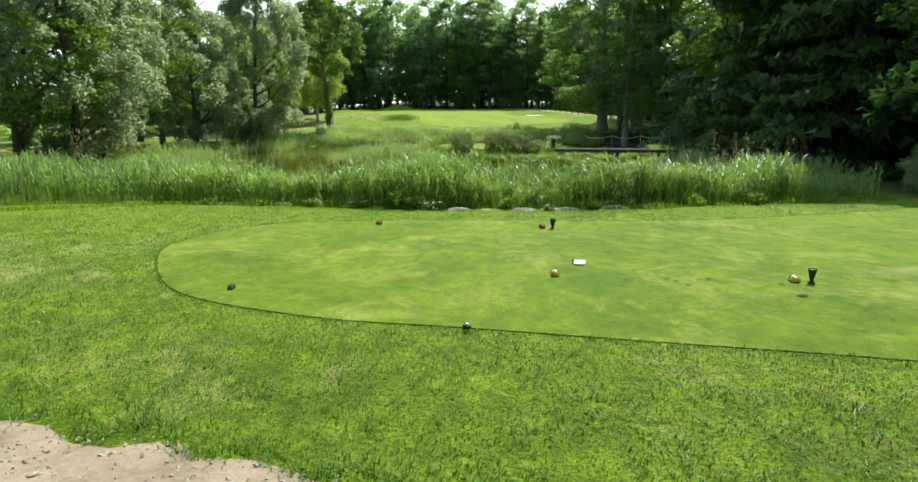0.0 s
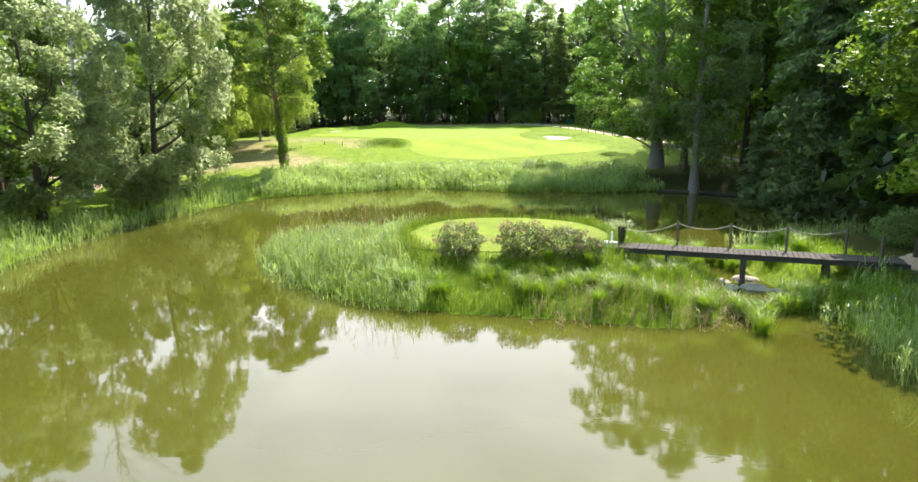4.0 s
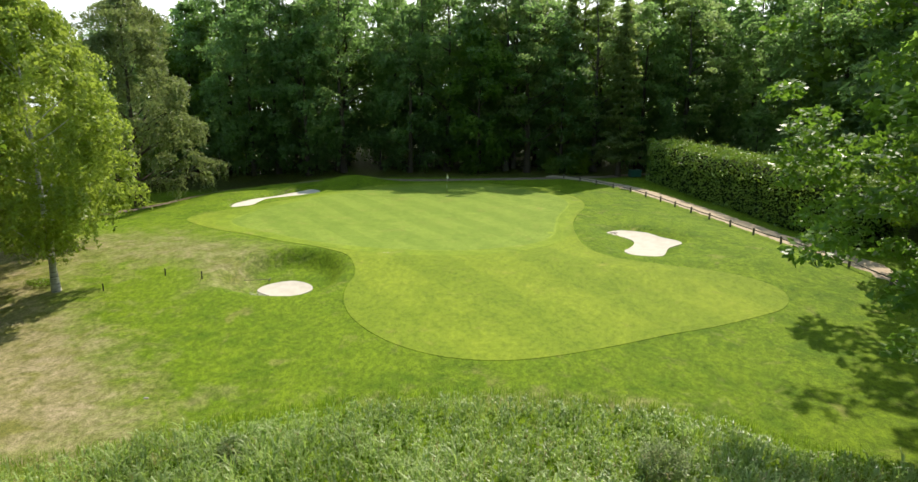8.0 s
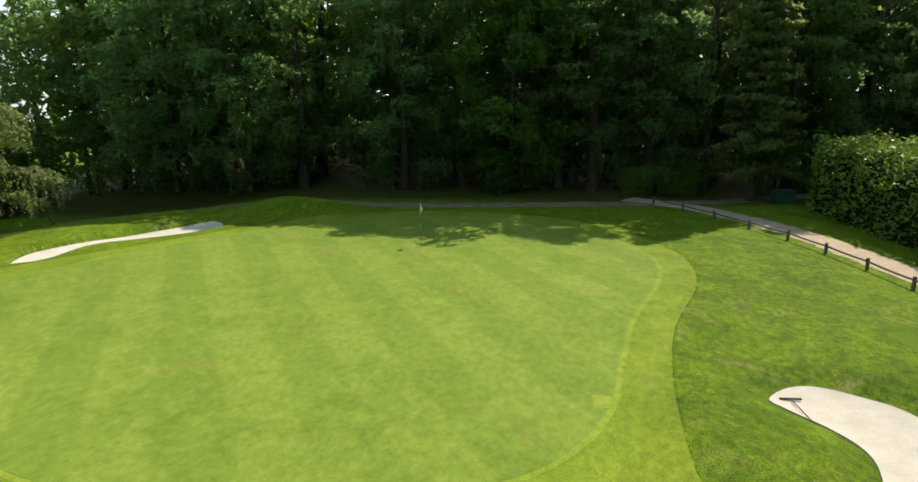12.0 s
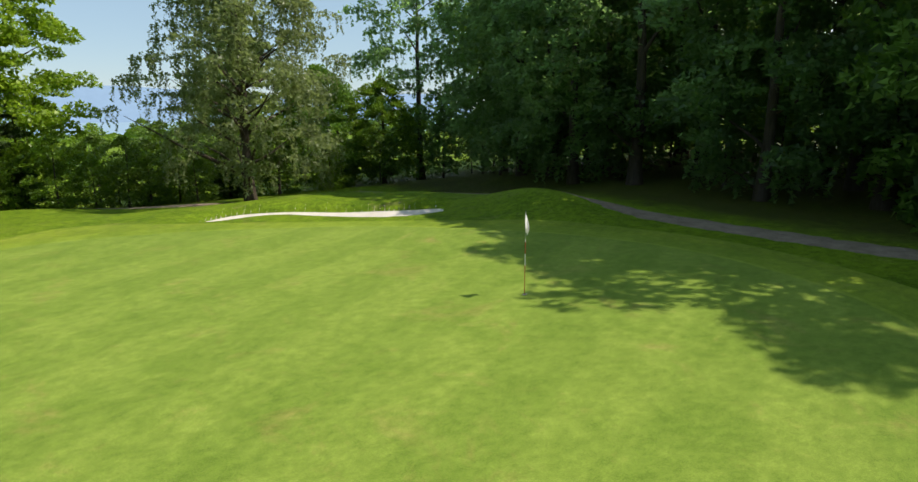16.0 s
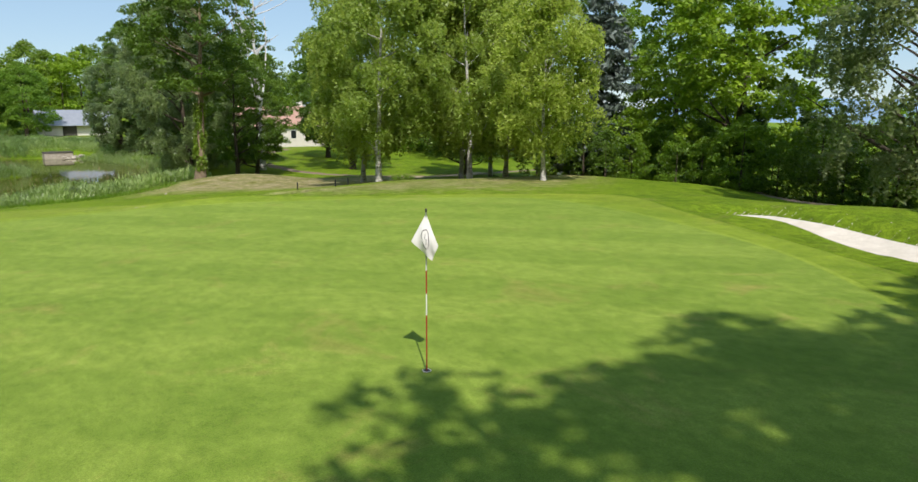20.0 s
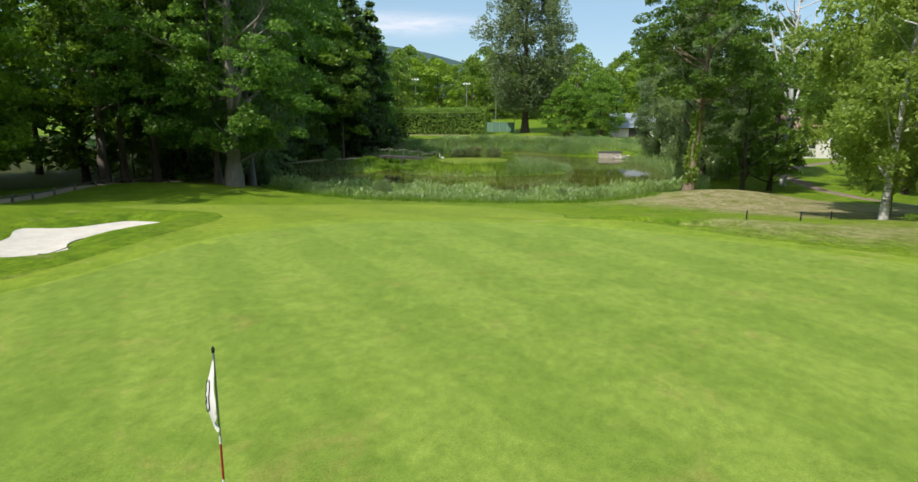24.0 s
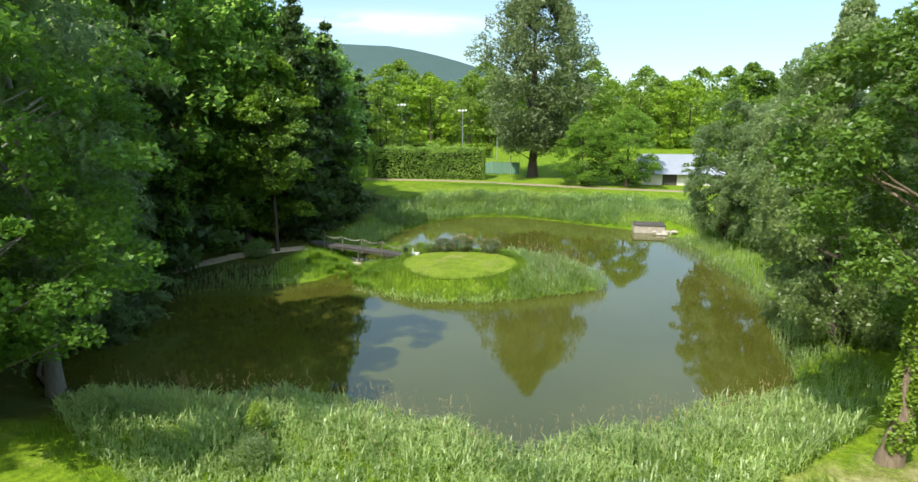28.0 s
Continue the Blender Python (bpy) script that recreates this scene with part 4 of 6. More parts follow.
beech_b = make_tree(19, "round", 21, 0.8, 5.4, 0.34, M_BARK, L_BEECH, "dark woodland tree with foliage down to the ground", clumps=140, per=62, spread=1.1, size=0.31, strand=1.4, hang=0.35, limbs=12, aspect=0.7, layer=0.26)
giant = make_tree(33, "round", 26, 3.0, 7.9, 0.60, M_BARKGREY, L_GIANT, "huge maple with a thick pale trunk beside the pond", clumps=360, per=180, spread=0.92, size=0.21, limbs=28, aspect=0.85, forks=2)
beech_e = make_tree(31, "round", 25, 5.6, 5.6, 0.34, M_BARKDUN, L_SHADED, "tall broadleaf tree with a long bare grey trunk", clumps=115, per=58, spread=1.2, size=0.34, strand=1.2, hang=0.4, limbs=18, aspect=0.7, layer=0.30)
beech_d = make_tree(32, "round", 20, 0.6, 5.2, 0.34, M_BARK, L_SHADED, "broadleaf tree with foliage to the ground, leaves darkened for shade", clumps=135, per=70, spread=1.35, size=0.42, strand=1.2, hang=0.3, limbs=12, aspect=0.7)
beech_c = make_tree(20, "round", 20, 8.0, 4.4, 0.24, M_BARK, L_BROAD, "slim woodland tree with a high crown", clumps=110, per=60, spread=1.15, size=0.38, limbs=18, aspect=0.7)
deep_a = make_tree(41, "round", 22, 1.0, 5.6, 0.30, M_BARK, L_BEECH, "shaded woodland tree deep in the wood", clumps=60, per=20, spread=1.9, size=1.05, limbs=3)
deep_b = make_tree(42, "round", 19, 2.0, 5.0, 0.26, M_BARK, L_BROAD, "green woodland tree deep in the wood", clumps=60, per=18, spread=1.8, size=1.0, limbs=3)
far_a = make_tree(43, "round", 15, 0.4, 6.2, 0.30, M_BARK, L_BROAD, "distant green broadleaf tree", clumps=95, per=42, spread=1.4, size=0.55, limbs=3)
far_b = make_tree(44, "round", 13.5, 0.4, 5.6, 0.28, M_BARK, L_MAPLE, "distant bright green tree", clumps=90, per=42, spread=1.4, size=0.55, limbs=3)
weep = make_tree(21, "spire", 19.5, 2.4, 6.5, 0.34, M_BARK, L_WEEP, "tall tree with hanging olive-green twigs", clumps=270, per=90, spread=0.85, size=0.22, strand=1.7, hang=0.5, thin=0.85, aspect=0.55, limbs=40, layer=0.22)
pine = make_spruce(45, 19, 5.0, 4.6, 0.34, L_FIR, "tall dark pine with level branches", 22, 8, 0.55, 0.10)
poplar = make_tree(22, "column", 33.5, 5.0, 8.6, 0.75, M_BARK, L_POPLAR, "huge old poplar with grey-green leaves", clumps=560, per=105, spread=1.35, size=0.36, limbs=26, forks=3, aspect=0.8, layer=0.95)
spruce_a = make_spruce(23, 24, 2.5, 4.0, 0.30, L_FIR, "tall dark spruce with drooping branches", 34, 10, 0.6)
spruce_b = make_spruce(24, 20, 0.8, 4.2, 0.28, L_SPRUCE, "dense dark conifer with branches to the ground", 20, 8, 0.9, 0.35)
spruce_c = make_spruce(26, 17, 0.8, 3.8, 0.26, L_BLUE, "blue-grey conifer with drooping branches", 26, 11, 0.6, 0.3)
ivy_proto = make_tree(27, "round", 16.4, 6.9, 4.6, 0.36, M_BARKTAN, L_BROAD, "old tree with an ivy-clad leaning trunk at the pond", clumps=190, per=190, spread=0.72, size=0.19, lean=(-0.06, -0.01), aspect=0.7, limbs=20)
# wood tree in the paled leaf, to look lit among the others
beech_s = make_tree(47, "round", 25, 5.0, 5.2, 0.34, M_BARKDUN, L_SUNLIT, "tall tree at the wood edge, leaves paled to look sunlit", clumps=150, per=70, spread=1.0, size=0.30, strand=0.9, hang=0.3, limbs=26, aspect=0.6, layer=0.26)
beech_h = make_tree(49, "round", 27, 3.4, 4.9, 0.36, M_BARKGREY, L_DROOP, "tall dark tree with pale bark and hanging grey-green twigs", clumps=130, per=75, spread=1.0, size=0.26, strand=2.0, hang=0.55, limbs=24, aspect=0.55, layer=0.26)
drooper = make_spruce(48, 23, 0.4, 5.2, 0.34, L_DROOP, "dark grey-green conifer drooping over the pond", 26, 10, 0.62, 0.55)
dome = make_tree(25, "round", 10.5, 0.5, 4.0, 0.24, M_BARK, L_GIANT, "round dark green tree with low foliage", clumps=170, per=150, spread=0.82, size=0.22)

# by the pond, west side
plant(ivy_proto, -17.4, 81.4)
plant(willow_a, -22.2, 66.3, 0.3, 0.86, 1.28)
plant(willow_b, -24.8, 58.5, 1.2, 0.92)
plant(broad_a, -27.5, 51.0, 2.1, 1.05)
plant(willow_b, -25.0, 43.5, 3.4, 0.9)
plant(broad_a, -25.0, 35.5, 4.0, 0.95)
plant(willow_b, -23.2, 37.6, 1.0, 0.92)
plant(broad_a, -23.2, 75.1, 0.8, 0.66)
plant(broad_b, -26.0, 72.8, 1.8, 0.70)
plant(broad_b, -29.5, 62.0, 2.8, 0.95)
plant(broad_a, -37.0, 72.5, 3.6, 1.0)
plant(broad_b, -41.5, 60.0, 0.4, 1.0)
# birches west of the green
BIRCHES = ((birch_a, -22.8, 98.0, 0.2, 1.0), (birch_b, -27.3, 89.5, 1.4, 1.05), (birch_a, -29.5, 99.6, 2.9, 1.0), (birch_b, -28.2, 107.4, 4.1, 0.85),
           (birch_a, -32.6, 95.2, 5.2, 0.95), (birch_b, -35.4, 97.4, 0.9, 1.1), (birch_a, -42.0, 89.0, 1.9, 1.05))
for proto, x, y, a, k in BIRCHES:
    plant(proto, x, y, a, k, group="birches west of the green")
plant(broad_a, -44.5, 97.0, 3.0, 0.9)
plant(broad_b, -43.0, 84.5, 1.1, 1.0)
plant(maple, -45.3, 111.0, 0.5, 1.08)
plant(maple, -54.5, 100.5, 2.4, 1.0, 1.1)
plant(weep, -33.3, 125.8, 0.0, 1.0)
plant(pine, -45.8, 127.9, 0.0, 1.1)
plant(dome, -43.2, 133.6, 0.0, 0.95, label="broad olive-green tree below the green")
plant(maple, -41.0, 138.2, 1.3, 0.5)
plant(maple, -53.0, 138.4, 1.0, 0.52)
plant(far_b, -88.0, 110.4, 1.0, 0.6)
# big trees on the east bank
plant(giant, 17.0, 83.6, 0.4, 1.0)
plant(beech_e, 19.0, 82.2, 2.0, 0.86)
plant(beech_h, 18.6, 77.4, 0.7, 1.0)
plant(maple, 34.0, 77.5, 0.7, 0.95, label="broad maple overhanging the gravel path")
plant(maple, 38.5, 85.0, 2.7, 0.9, label="broad maple overhanging the gravel path")
plant(beech_c, 24.4, 82.0, 3.0, 1.25)
plant(beech_c, 26.4, 83.2, 4.0, 1.2)
plant(maple, 27.4, 100.0, 1.9, 0.9, 1.15, label="broad maple overhanging the gravel path")
plant(maple, 36.0, 96.5, 4.1, 0.95, label="broad maple overhanging the gravel path")
plant(maple, 30.8, 93.6, 2.2, 1.12, label="broad maple overhanging the gravel path")
# oversized tree, added to shade the bank trees south-west of it
plant(beech_e, 31.0, 79.5, 5.0, 1.3)
plant(beech_e, 29.5, 102.5, 3.3, 1.25)
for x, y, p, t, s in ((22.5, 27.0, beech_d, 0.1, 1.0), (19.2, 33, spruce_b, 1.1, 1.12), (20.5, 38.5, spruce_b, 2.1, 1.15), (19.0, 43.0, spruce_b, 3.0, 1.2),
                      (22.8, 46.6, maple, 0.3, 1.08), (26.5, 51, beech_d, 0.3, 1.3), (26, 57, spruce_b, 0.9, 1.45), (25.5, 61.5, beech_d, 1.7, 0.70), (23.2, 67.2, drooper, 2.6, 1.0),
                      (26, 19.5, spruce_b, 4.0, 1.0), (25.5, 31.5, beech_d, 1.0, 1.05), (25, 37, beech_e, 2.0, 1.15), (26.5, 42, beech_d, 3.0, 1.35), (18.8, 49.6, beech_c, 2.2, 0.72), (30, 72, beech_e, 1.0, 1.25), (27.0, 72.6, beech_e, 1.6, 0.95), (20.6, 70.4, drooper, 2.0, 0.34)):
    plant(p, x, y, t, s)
plant(spruce_a, 15.0, 141.8, 0.4, 0.86, label="tall spruce beside the gravel path")
plant(poplar, -3.2, -4.2, 0.6, 1.0)
plant(dome, -11.0, 2.3, 0.0, 0.98, label="tall round dark green tree behind the tee")
plant(dome, -17.6, 2.8, 2.0, 1.15)

plant(spruce_c, -42.5, 101.0, 0.0, 1.1)

# woods: planted on a loose grid, behind the green, along the east side, and far behind the tees
rng = np.random.default_rng(77)


def plant_wood(cells, kinds, scale_lo, scale_hi, jitter, group):
    for x, y in cells:
        x, y = x + rng.uniform(-jitter, jitter), y + rng.uniform(-jitter, jitter)
        s = rng.uniform(scale_lo, scale_hi)
        plant(kinds[rng.integers(len(kinds))], x, y, rng.uniform(0, 6.28), s, rng.uniform(0.92, 1.1), 0.1, group=group)


def wood_stuff(cells, kinds, scale_lo, scale_hi, jitter, label):
    """Trees too deep or too far off to pick apart, as one mesh."""
    shapes = []
    for proto in kinds:
        got = []
        for ob in proto.children:
            me = ob.data
            v = np.empty(len(me.vertices) * 3, np.float32)
            me.vertices.foreach_get("co", v)
            f = np.empty(len(me.loops), np.int32)
            me.loops.foreach_get("vertex_index", f)
            got.append((v.reshape(-1, 3), f.reshape(-1, len(me.loops) // len(me.polygons)), me.materials[0]))
        shapes.append(got)
        if proto not in spare:
            spare.append(proto)
    pieces = []
    for x, y in cells:
        x, y = x + rng.uniform(-jitter, jitter), y + rng.uniform(-jitter, jitter)
        a, s, t = rng.uniform(0, 6.28), rng.uniform(scale_lo, scale_hi), rng.uniform(0.92, 1.1)
        c, d = math.cos(a) * s, math.sin(a) * s
        z = land_at(x, y) - 0.1
        for v, f, m in shapes[rng.integers(len(shapes))]:
            pieces.append((np.stack([v[:, 0] * c - v[:, 1] * d + x, v[:, 0] * d + v[:, 1] * c + y, v[:, 2] * s * t + z], 1), f, m))
    return tagged(new("woods", mesh_mixed("woods", pieces)), label, "woods", kind="stuff")


for x, y, p, s in ((-9.4, 143.6, beech_b, 0.92), (-5.2, 145.4, beech_a, 0.98), (-1.2, 143.6, beech_d, 0.84), (4.6, 144.75, beech_f, 0.99), (-23.6, 146.6, beech_s, 1.0), (3.2, 148.2, beech_s, 0.96), (11.6, 149.6, beech_s, 0.95), (-8.6, 149.2, beech_s, 1.0), (24.0, 148.0, beech_s, 0.9), (1.9, 146.2, beech_s, 1.0), (8.6, 144.6, beech_b, 0.80), (9.6, 146.4, spruce_a, 0.88), (12.6, 146.0, beech_s, 1.0), (18.8, 147.6, beech_b, 0.95)):
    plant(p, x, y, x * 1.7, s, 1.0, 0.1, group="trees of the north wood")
plant(beech_b, -45.0, 143.6, 1.0, 1.05, group="trees of the north wood")
plant_wood(((-39.5, 151.0), (-35.0, 152.0), (-28.8, 144.2), (-25.0, 143.4), (-21.4, 143.2), (-16.5, 143.6)), (beech_b, beech_a, beech_b, beech_a), 0.92, 1.12, 1.0, "trees of the north wood")
plant_wood([(x, 152) for x in np.arange(-44, 40, 6.5)], (beech_b, beech_a, beech_c, beech_a, broad_a), 1.0, 1.2, 2.0, "trees of the north wood")
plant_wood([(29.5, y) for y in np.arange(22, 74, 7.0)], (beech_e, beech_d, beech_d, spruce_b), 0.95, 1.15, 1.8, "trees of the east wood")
plant_wood([(33.5, y) for y in np.arange(113, 146, 6.5)], (beech_b, beech_a, beech_c), 0.85, 1.0, 1.2, "trees of the east wood")
wood_stuff([(x, y) for y in (158, 165, 176) for x in np.arange(-54, 62, 6.6)], (deep_a, deep_b, deep_a), 0.92, 1.12, 2.2, "dense dark woodland behind the green")
wood_stuff([(x, y) for x in (37, 45) for y in np.arange(16, 152, 6.8) if not (x < 40 and 62 < y < 112)], (deep_a, deep_b, deep_a), 1.0, 1.25, 2.2, "dense dark woodland on the east side")
wood_stuff([(x, 147.5 + 0.06 * x + d) for d in (0, 4.5) for x in np.arange(-46, 44, 4.0)] + [(x, y) for x in (29, 33) for y in np.arange(18, 142, 5.0) if not 74 < y < 112], (deep_a, deep_b, deep_a), 0.24, 0.40, 1.2, "dark undergrowth of the woods")
wood_stuff([(x, y) for y in (-62, -76, -94) for x in np.arange(-74, 70, 8.0)], (far_a, far_b, far_a), 1.05, 1.40, 3.0, "distant bright woods behind the courts")
wood_stuff([(x, y) for x in (-66, -56) for y in np.arange(-20, 74, 7.5)], (far_a, far_b), 0.85, 1.05, 2.5, "tall green trees behind the houses")
plant_wood([(x, y) for x in (30, 38) for y in (-36, -28, -18, -6, 6, 13)], (deep_a, far_a, spruce_b), 0.95, 1.1, 2.0, "trees of the east wood")
plant_wood(zip((-41, -42.5, -41.5, -43, -42, -43.5, -42.5, -41, -40, -44.5, -45, -40, -38.5, -39), (97, 101, 105, 109, 113, 117.5, 121, 125, 129.5, 113, 124, 134, 123, 119)), (far_a, spruce_b, far_a, far_b, spruce_b), 0.26, 0.42, 0.8, "low trees below the green")
wood_stuff([(x, y) for x in (-38.6, -41.8) for y in np.arange(97, 138, 2.6) if not (x > -40 and 121 < y < 131)], (far_a, far_b, far_a), 0.20, 0.34, 0.9, "dense thicket below the edge of the green")
# lower slope towards the lake
plant_wood([(x, y) for x in (-60, -70, -84) for y in (96, 104, 112, 120, 128, 136, 146)], (far_a, far_b, spruce_b), 0.35, 0.52, 3.0, "trees on the slope below")
wood_stuff([(x, y) for x in (-120, -170) for y in np.arange(20, 280, 26)], (far_a, far_b), 0.5, 0.75, 8.0, "scattered trees on the slope below")


# ---- reeds and long grass ----
def scatter(rng, outline, per_m2, clear=()):
    lo, hi = outline.min(0), outline.max(0)
    n = int((hi[0] - lo[0]) * (hi[1] - lo[1]) * per_m2)
    p = rng.uniform(lo, hi, (n, 2))
    p = p[inside_by(outline, p[:, 0], p[:, 1]) > 0]
    for cx, cy, r in clear:
        p = p[np.hypot(p[:, 0] - cx, p[:, 1] - cy) > r]
    z = np.maximum(land(p[:, 0], p[:, 1]), WATER - 0.25)
    return np.concatenate([p, z[:, None]], 1)


def reed_bed(seed, outline, per_m2, tall, leaves, material, label, clear=(), broad=0.026, lean=0.22, low=None):
    """Reeds: a thin stem each, with arching leaves up the stem."""
    rng = np.random.default_rng(seed)
    base = scatter(rng, np.asarray(outline, float), per_m2, clear)
    n = len(base)
    grow = 0.72 + 0.5 * np.array([noise.noise(Vector((x * 0.35, y * 0.35, seed))) for x, y in base[:, :2]])
    h = tall * np.clip(grow, 0.45, 1.25) * rng.uniform(0.8, 1.15, n)
    if low:
        h = h * (1 - 0.5 * smooth(low[0], low[1], base[:, 1]))
    sets = [blades(rng, base, h, 0.016, lean * 0.5, 0.1)]
    for k in range(leaves):
        at = rng.uniform(0.12, 0.85, n)
        start = base + np.stack([rng.normal(0, 0.03, n), rng.normal(0, 0.03, n), h * at], 1)
        sets.append(blades(rng, start, h * rng.uniform(0.22, 0.40, n), broad, lean * 4.0, 0.95))
    v, f = join_blades(sets)
    return tagged(new("reeds", mesh_np("reeds", v, f, material)), label, "reeds", kind="stuff")


def long_grass(seed, outline, per_m2, tall, material, label, tuft=0.0, wide=0.014, clear=(), lean=0.45, name="long_grass"):
    rng = np.random.default_rng(seed)
    base = scatter(rng, np.asarray(outline, float), per_m2, clear)
    n = len(base)
    grow = np.array([noise.noise(Vector((x * 0.8, y * 0.8, seed))) for x, y in base[:, :2]])
    h = tall * np.clip(0.8 + 0.7 * grow, 0.35, 1.5) * rng.uniform(0.7, 1.25, n)
    v, f = blades(rng, base, h, wide, lean, 0.5)
    return tagged(new(name, mesh_np(name, v, f, material)), label, "grass", kind="stuff")


def shore(line, out, inn):
    """A strip along a shore line: out to its left, inn to its right."""
    p = np.asarray(line, float)
    t = np.gradient(p, axis=0)
    t /= np.linalg.norm(t, axis=1, keepdims=True)
    nrm = np.stack([-t[:, 1], t[:, 0]], 1)
    return np.concatenate([p + nrm * out, (p - nrm * inn)[::-1]])


JETTY = (-17.0, 29.2)
reed_bed(1, [(-16, 17.2), (-11.6, 17.4), (-7.5, 18), (-2, 17.0), (5, 17.3), (9, 18.8), (14, 21.6), (15.5, 27), (14.0, 33), (11.2, 34), (8.2, 27.4), (5.2, 24.3), (2, 22.5), (-2, 22.7), (-5.2, 24.1), (-9.8, 26.6), (-13.5, 27.6), (-15, 24), (-20, 24), (-24, 27), (-24, 20)], 24, 1.46, 8, L_NEARREED,
         "tall green reeds below the tee", [(JETTY[0], JETTY[1] + 0.5, 1.9)], 0.034)
reed_bed(8, [(-9.5, 17.9), (-5, 17.4), (-2, 16.75), (1, 16.6), (4, 16.95), (7, 18.0), (10.5, 19.6), (10.5, 21.4), (4, 19.2), (-2, 19.2), (-9.5, 20.4)], 40, 1.25, 9, L_NEARREED,
         "close reeds behind the bank stones", (), 0.030, 0.30)
reed_bed(9, [(-21.5, 23.5), (-14, 23.5), (-13.2, 27.3), (-14.8, 28.4), (-19.4, 28.3), (-21.2, 31.5), (-22, 35), (-24.8, 35), (-24.8, 23.5)], 18, 1.2, 5, L_REED, "reeds round the stone jetty", [(JETTY[0], JETTY[1] + 0.5, 2.0)], 0.040)
reed_bed(2, [(-17, 73.2), (-10.5, 76.9), (-5, 79.7), (-1.8, 78.8), (5, 76.9), (13, 77.5), (16.5, 77.8), (14.8, 81.9), (11.5, 84.4), (8.2, 86.2), (4.8, 87.6), (2, 88.0), (-0.6, 88.0), (-4.3, 87.7), (-6.9, 86.8), (-9.5, 85.6), (-11.8, 84.0), (-14.2, 82.2), (-18.5, 78)], 26, 1.4, 6, L_REED,
         "dense green reeds along the far pond bank", [(-17.4, 81.4, 1.4)], 0.046, 0.28, (80, 87))
reed_bed(3, shore([(-18.5, 76), (-19.8, 70), (-20.6, 65), (-21.6, 60), (-22.2, 54), (-21.6, 47), (-20.9, 41), (-19.4, 35)], 1.6, 1.8), 16, 1.5, 5, L_REED, "reeds and weeds along the shaded pond bank", [(JETTY[0], JETTY[1] + 0.5, 1.9)])
reed_bed(4, [(-10.0, 55.2), (-6.6, 57.2), (-3.2, 58.8), (-2.4, 57.4), (-3.4, 55.4), (-4.0, 52.5), (-3.2, 50), (-2.2, 47.6), (-1.6, 44.2), (-5, 45.4), (-8.4, 48.4), (-10.4, 52.2)], 20, 1.35, 6, L_REED, "feathery pale reeds on the island shore", (), 0.022, 0.3)
reed_bed(5, shore([(11.2, 34.5), (12.6, 41), (12.8, 46)], 0.8, 2.6), 16, 1.5, 5, L_REED, "reeds on the shaded pond bank")
reed_bed(6, shore([(13.2, 55), (15.2, 57.0), (19, 58.4), (22.5, 60.2)], 1.0, 2.2), 12, 1.2, 4, L_REED, "reeds in the shade of the wood")
reed_bed(10, shore([(9.0, 57.2), (6.8, 58.8), (3.8, 59.7), (0.4, 59.7), (-3.2, 58.7)], 0.6, 0.6), 20, 0.95, 6, L_REED, "low reeds round the island's far shore", (), 0.024, 0.3)
reed_bed(7, [(2.0, 43.2), (9.5, 42.6), (10.2, 46.2), (6, 46.6), (2, 46.0)], 10, 0.9, 6, L_STRAW, "thin straw-coloured reeds at the island tip", (), 0.014, 0.35)
long_grass(11, rounded([(-8.8, 54.8), (-6.4, 56.4), (-3, 58.3), (0.4, 59.3), (4, 59.3), (7.2, 58.0), (9.5, 55.5), (10.2, 52.6), (10.2, 49), (9.3, 45), (7, 43.2), (2.5, 44), (-2, 44.8), (-5, 46.2), (-7.8, 49), (-9.4, 52.5)]), 165, 0.66, L_BANK,
           "long uneven grass on the island banks", 0, 0.016, [(1.7, 53.0, 4.7)])
rng = np.random.default_rng(5)
tufts = [(1.4 + 7.6 * rng.random(), 44.2 + 4.2 * rng.random()) for _ in range(16)] + [(-3.6 + 11 * rng.random(), 44.6 + 2.6 * rng.random()) for _ in range(22)] + [(7.2 + 2.4 * rng.random(), 52.5 + 5 * rng.random()) for _ in range(10)] + [(11.6 + 3.6 * rng.random(), 50.4 + 3 * rng.random()) for _ in range(12)] + [(11.0 + 3.2 * rng.random(), 44.6 + 2.4 * rng.random()) for _ in range(14)] + [(8.0 + 3.0 * rng.random(), 42.6 + 3.0 * rng.random()) for _ in range(10)] + [(9.6 + 2.2 * rng.random(), 51.2 + 3.4 * rng.random()) for _ in range(10)]
for tx, ty in tufts:
    n = 260
    a, q = rng.uniform(0, 6.28, n), np.abs(rng.normal(0, 0.13, n))
    pts = np.stack([q * np.cos(a), q * np.sin(a), 0 * a], 1)
    v, f = blades(rng, pts, rng.uniform(0.5, 0.95, n), 0.014, 0.75, 0.7)
    ob = tagged(new("grass_tuft", mesh_np("grass_tuft", v, f, L_TUFT)), "bright green arching grass tuft by the water", "grass tuft", "grass tufts by the water")
    ob.location = (tx, ty, max(land_at(tx, ty), WATER) - 0.03)
long_grass(12, shore([(12.8, 41.5), (13.0, 46), (12.6, 50), (13.2, 54.5)], 0.4, 4.0), 90, 0.5, L_TUFT, "long grass on the shaded east bank", 0, 0.018)
long_grass(13, shore([(-15.0, 82.6), (-11.8, 84.4), (-9, 86.2), (-4.3, 88.1), (0, 88.4), (4.8, 88.0), (8.4, 86.5), (15, 82.6)], 0.7, 0.5), 100, 0.36, L_TUFT, "uneven long grass above the reeds", 0, 0.018)
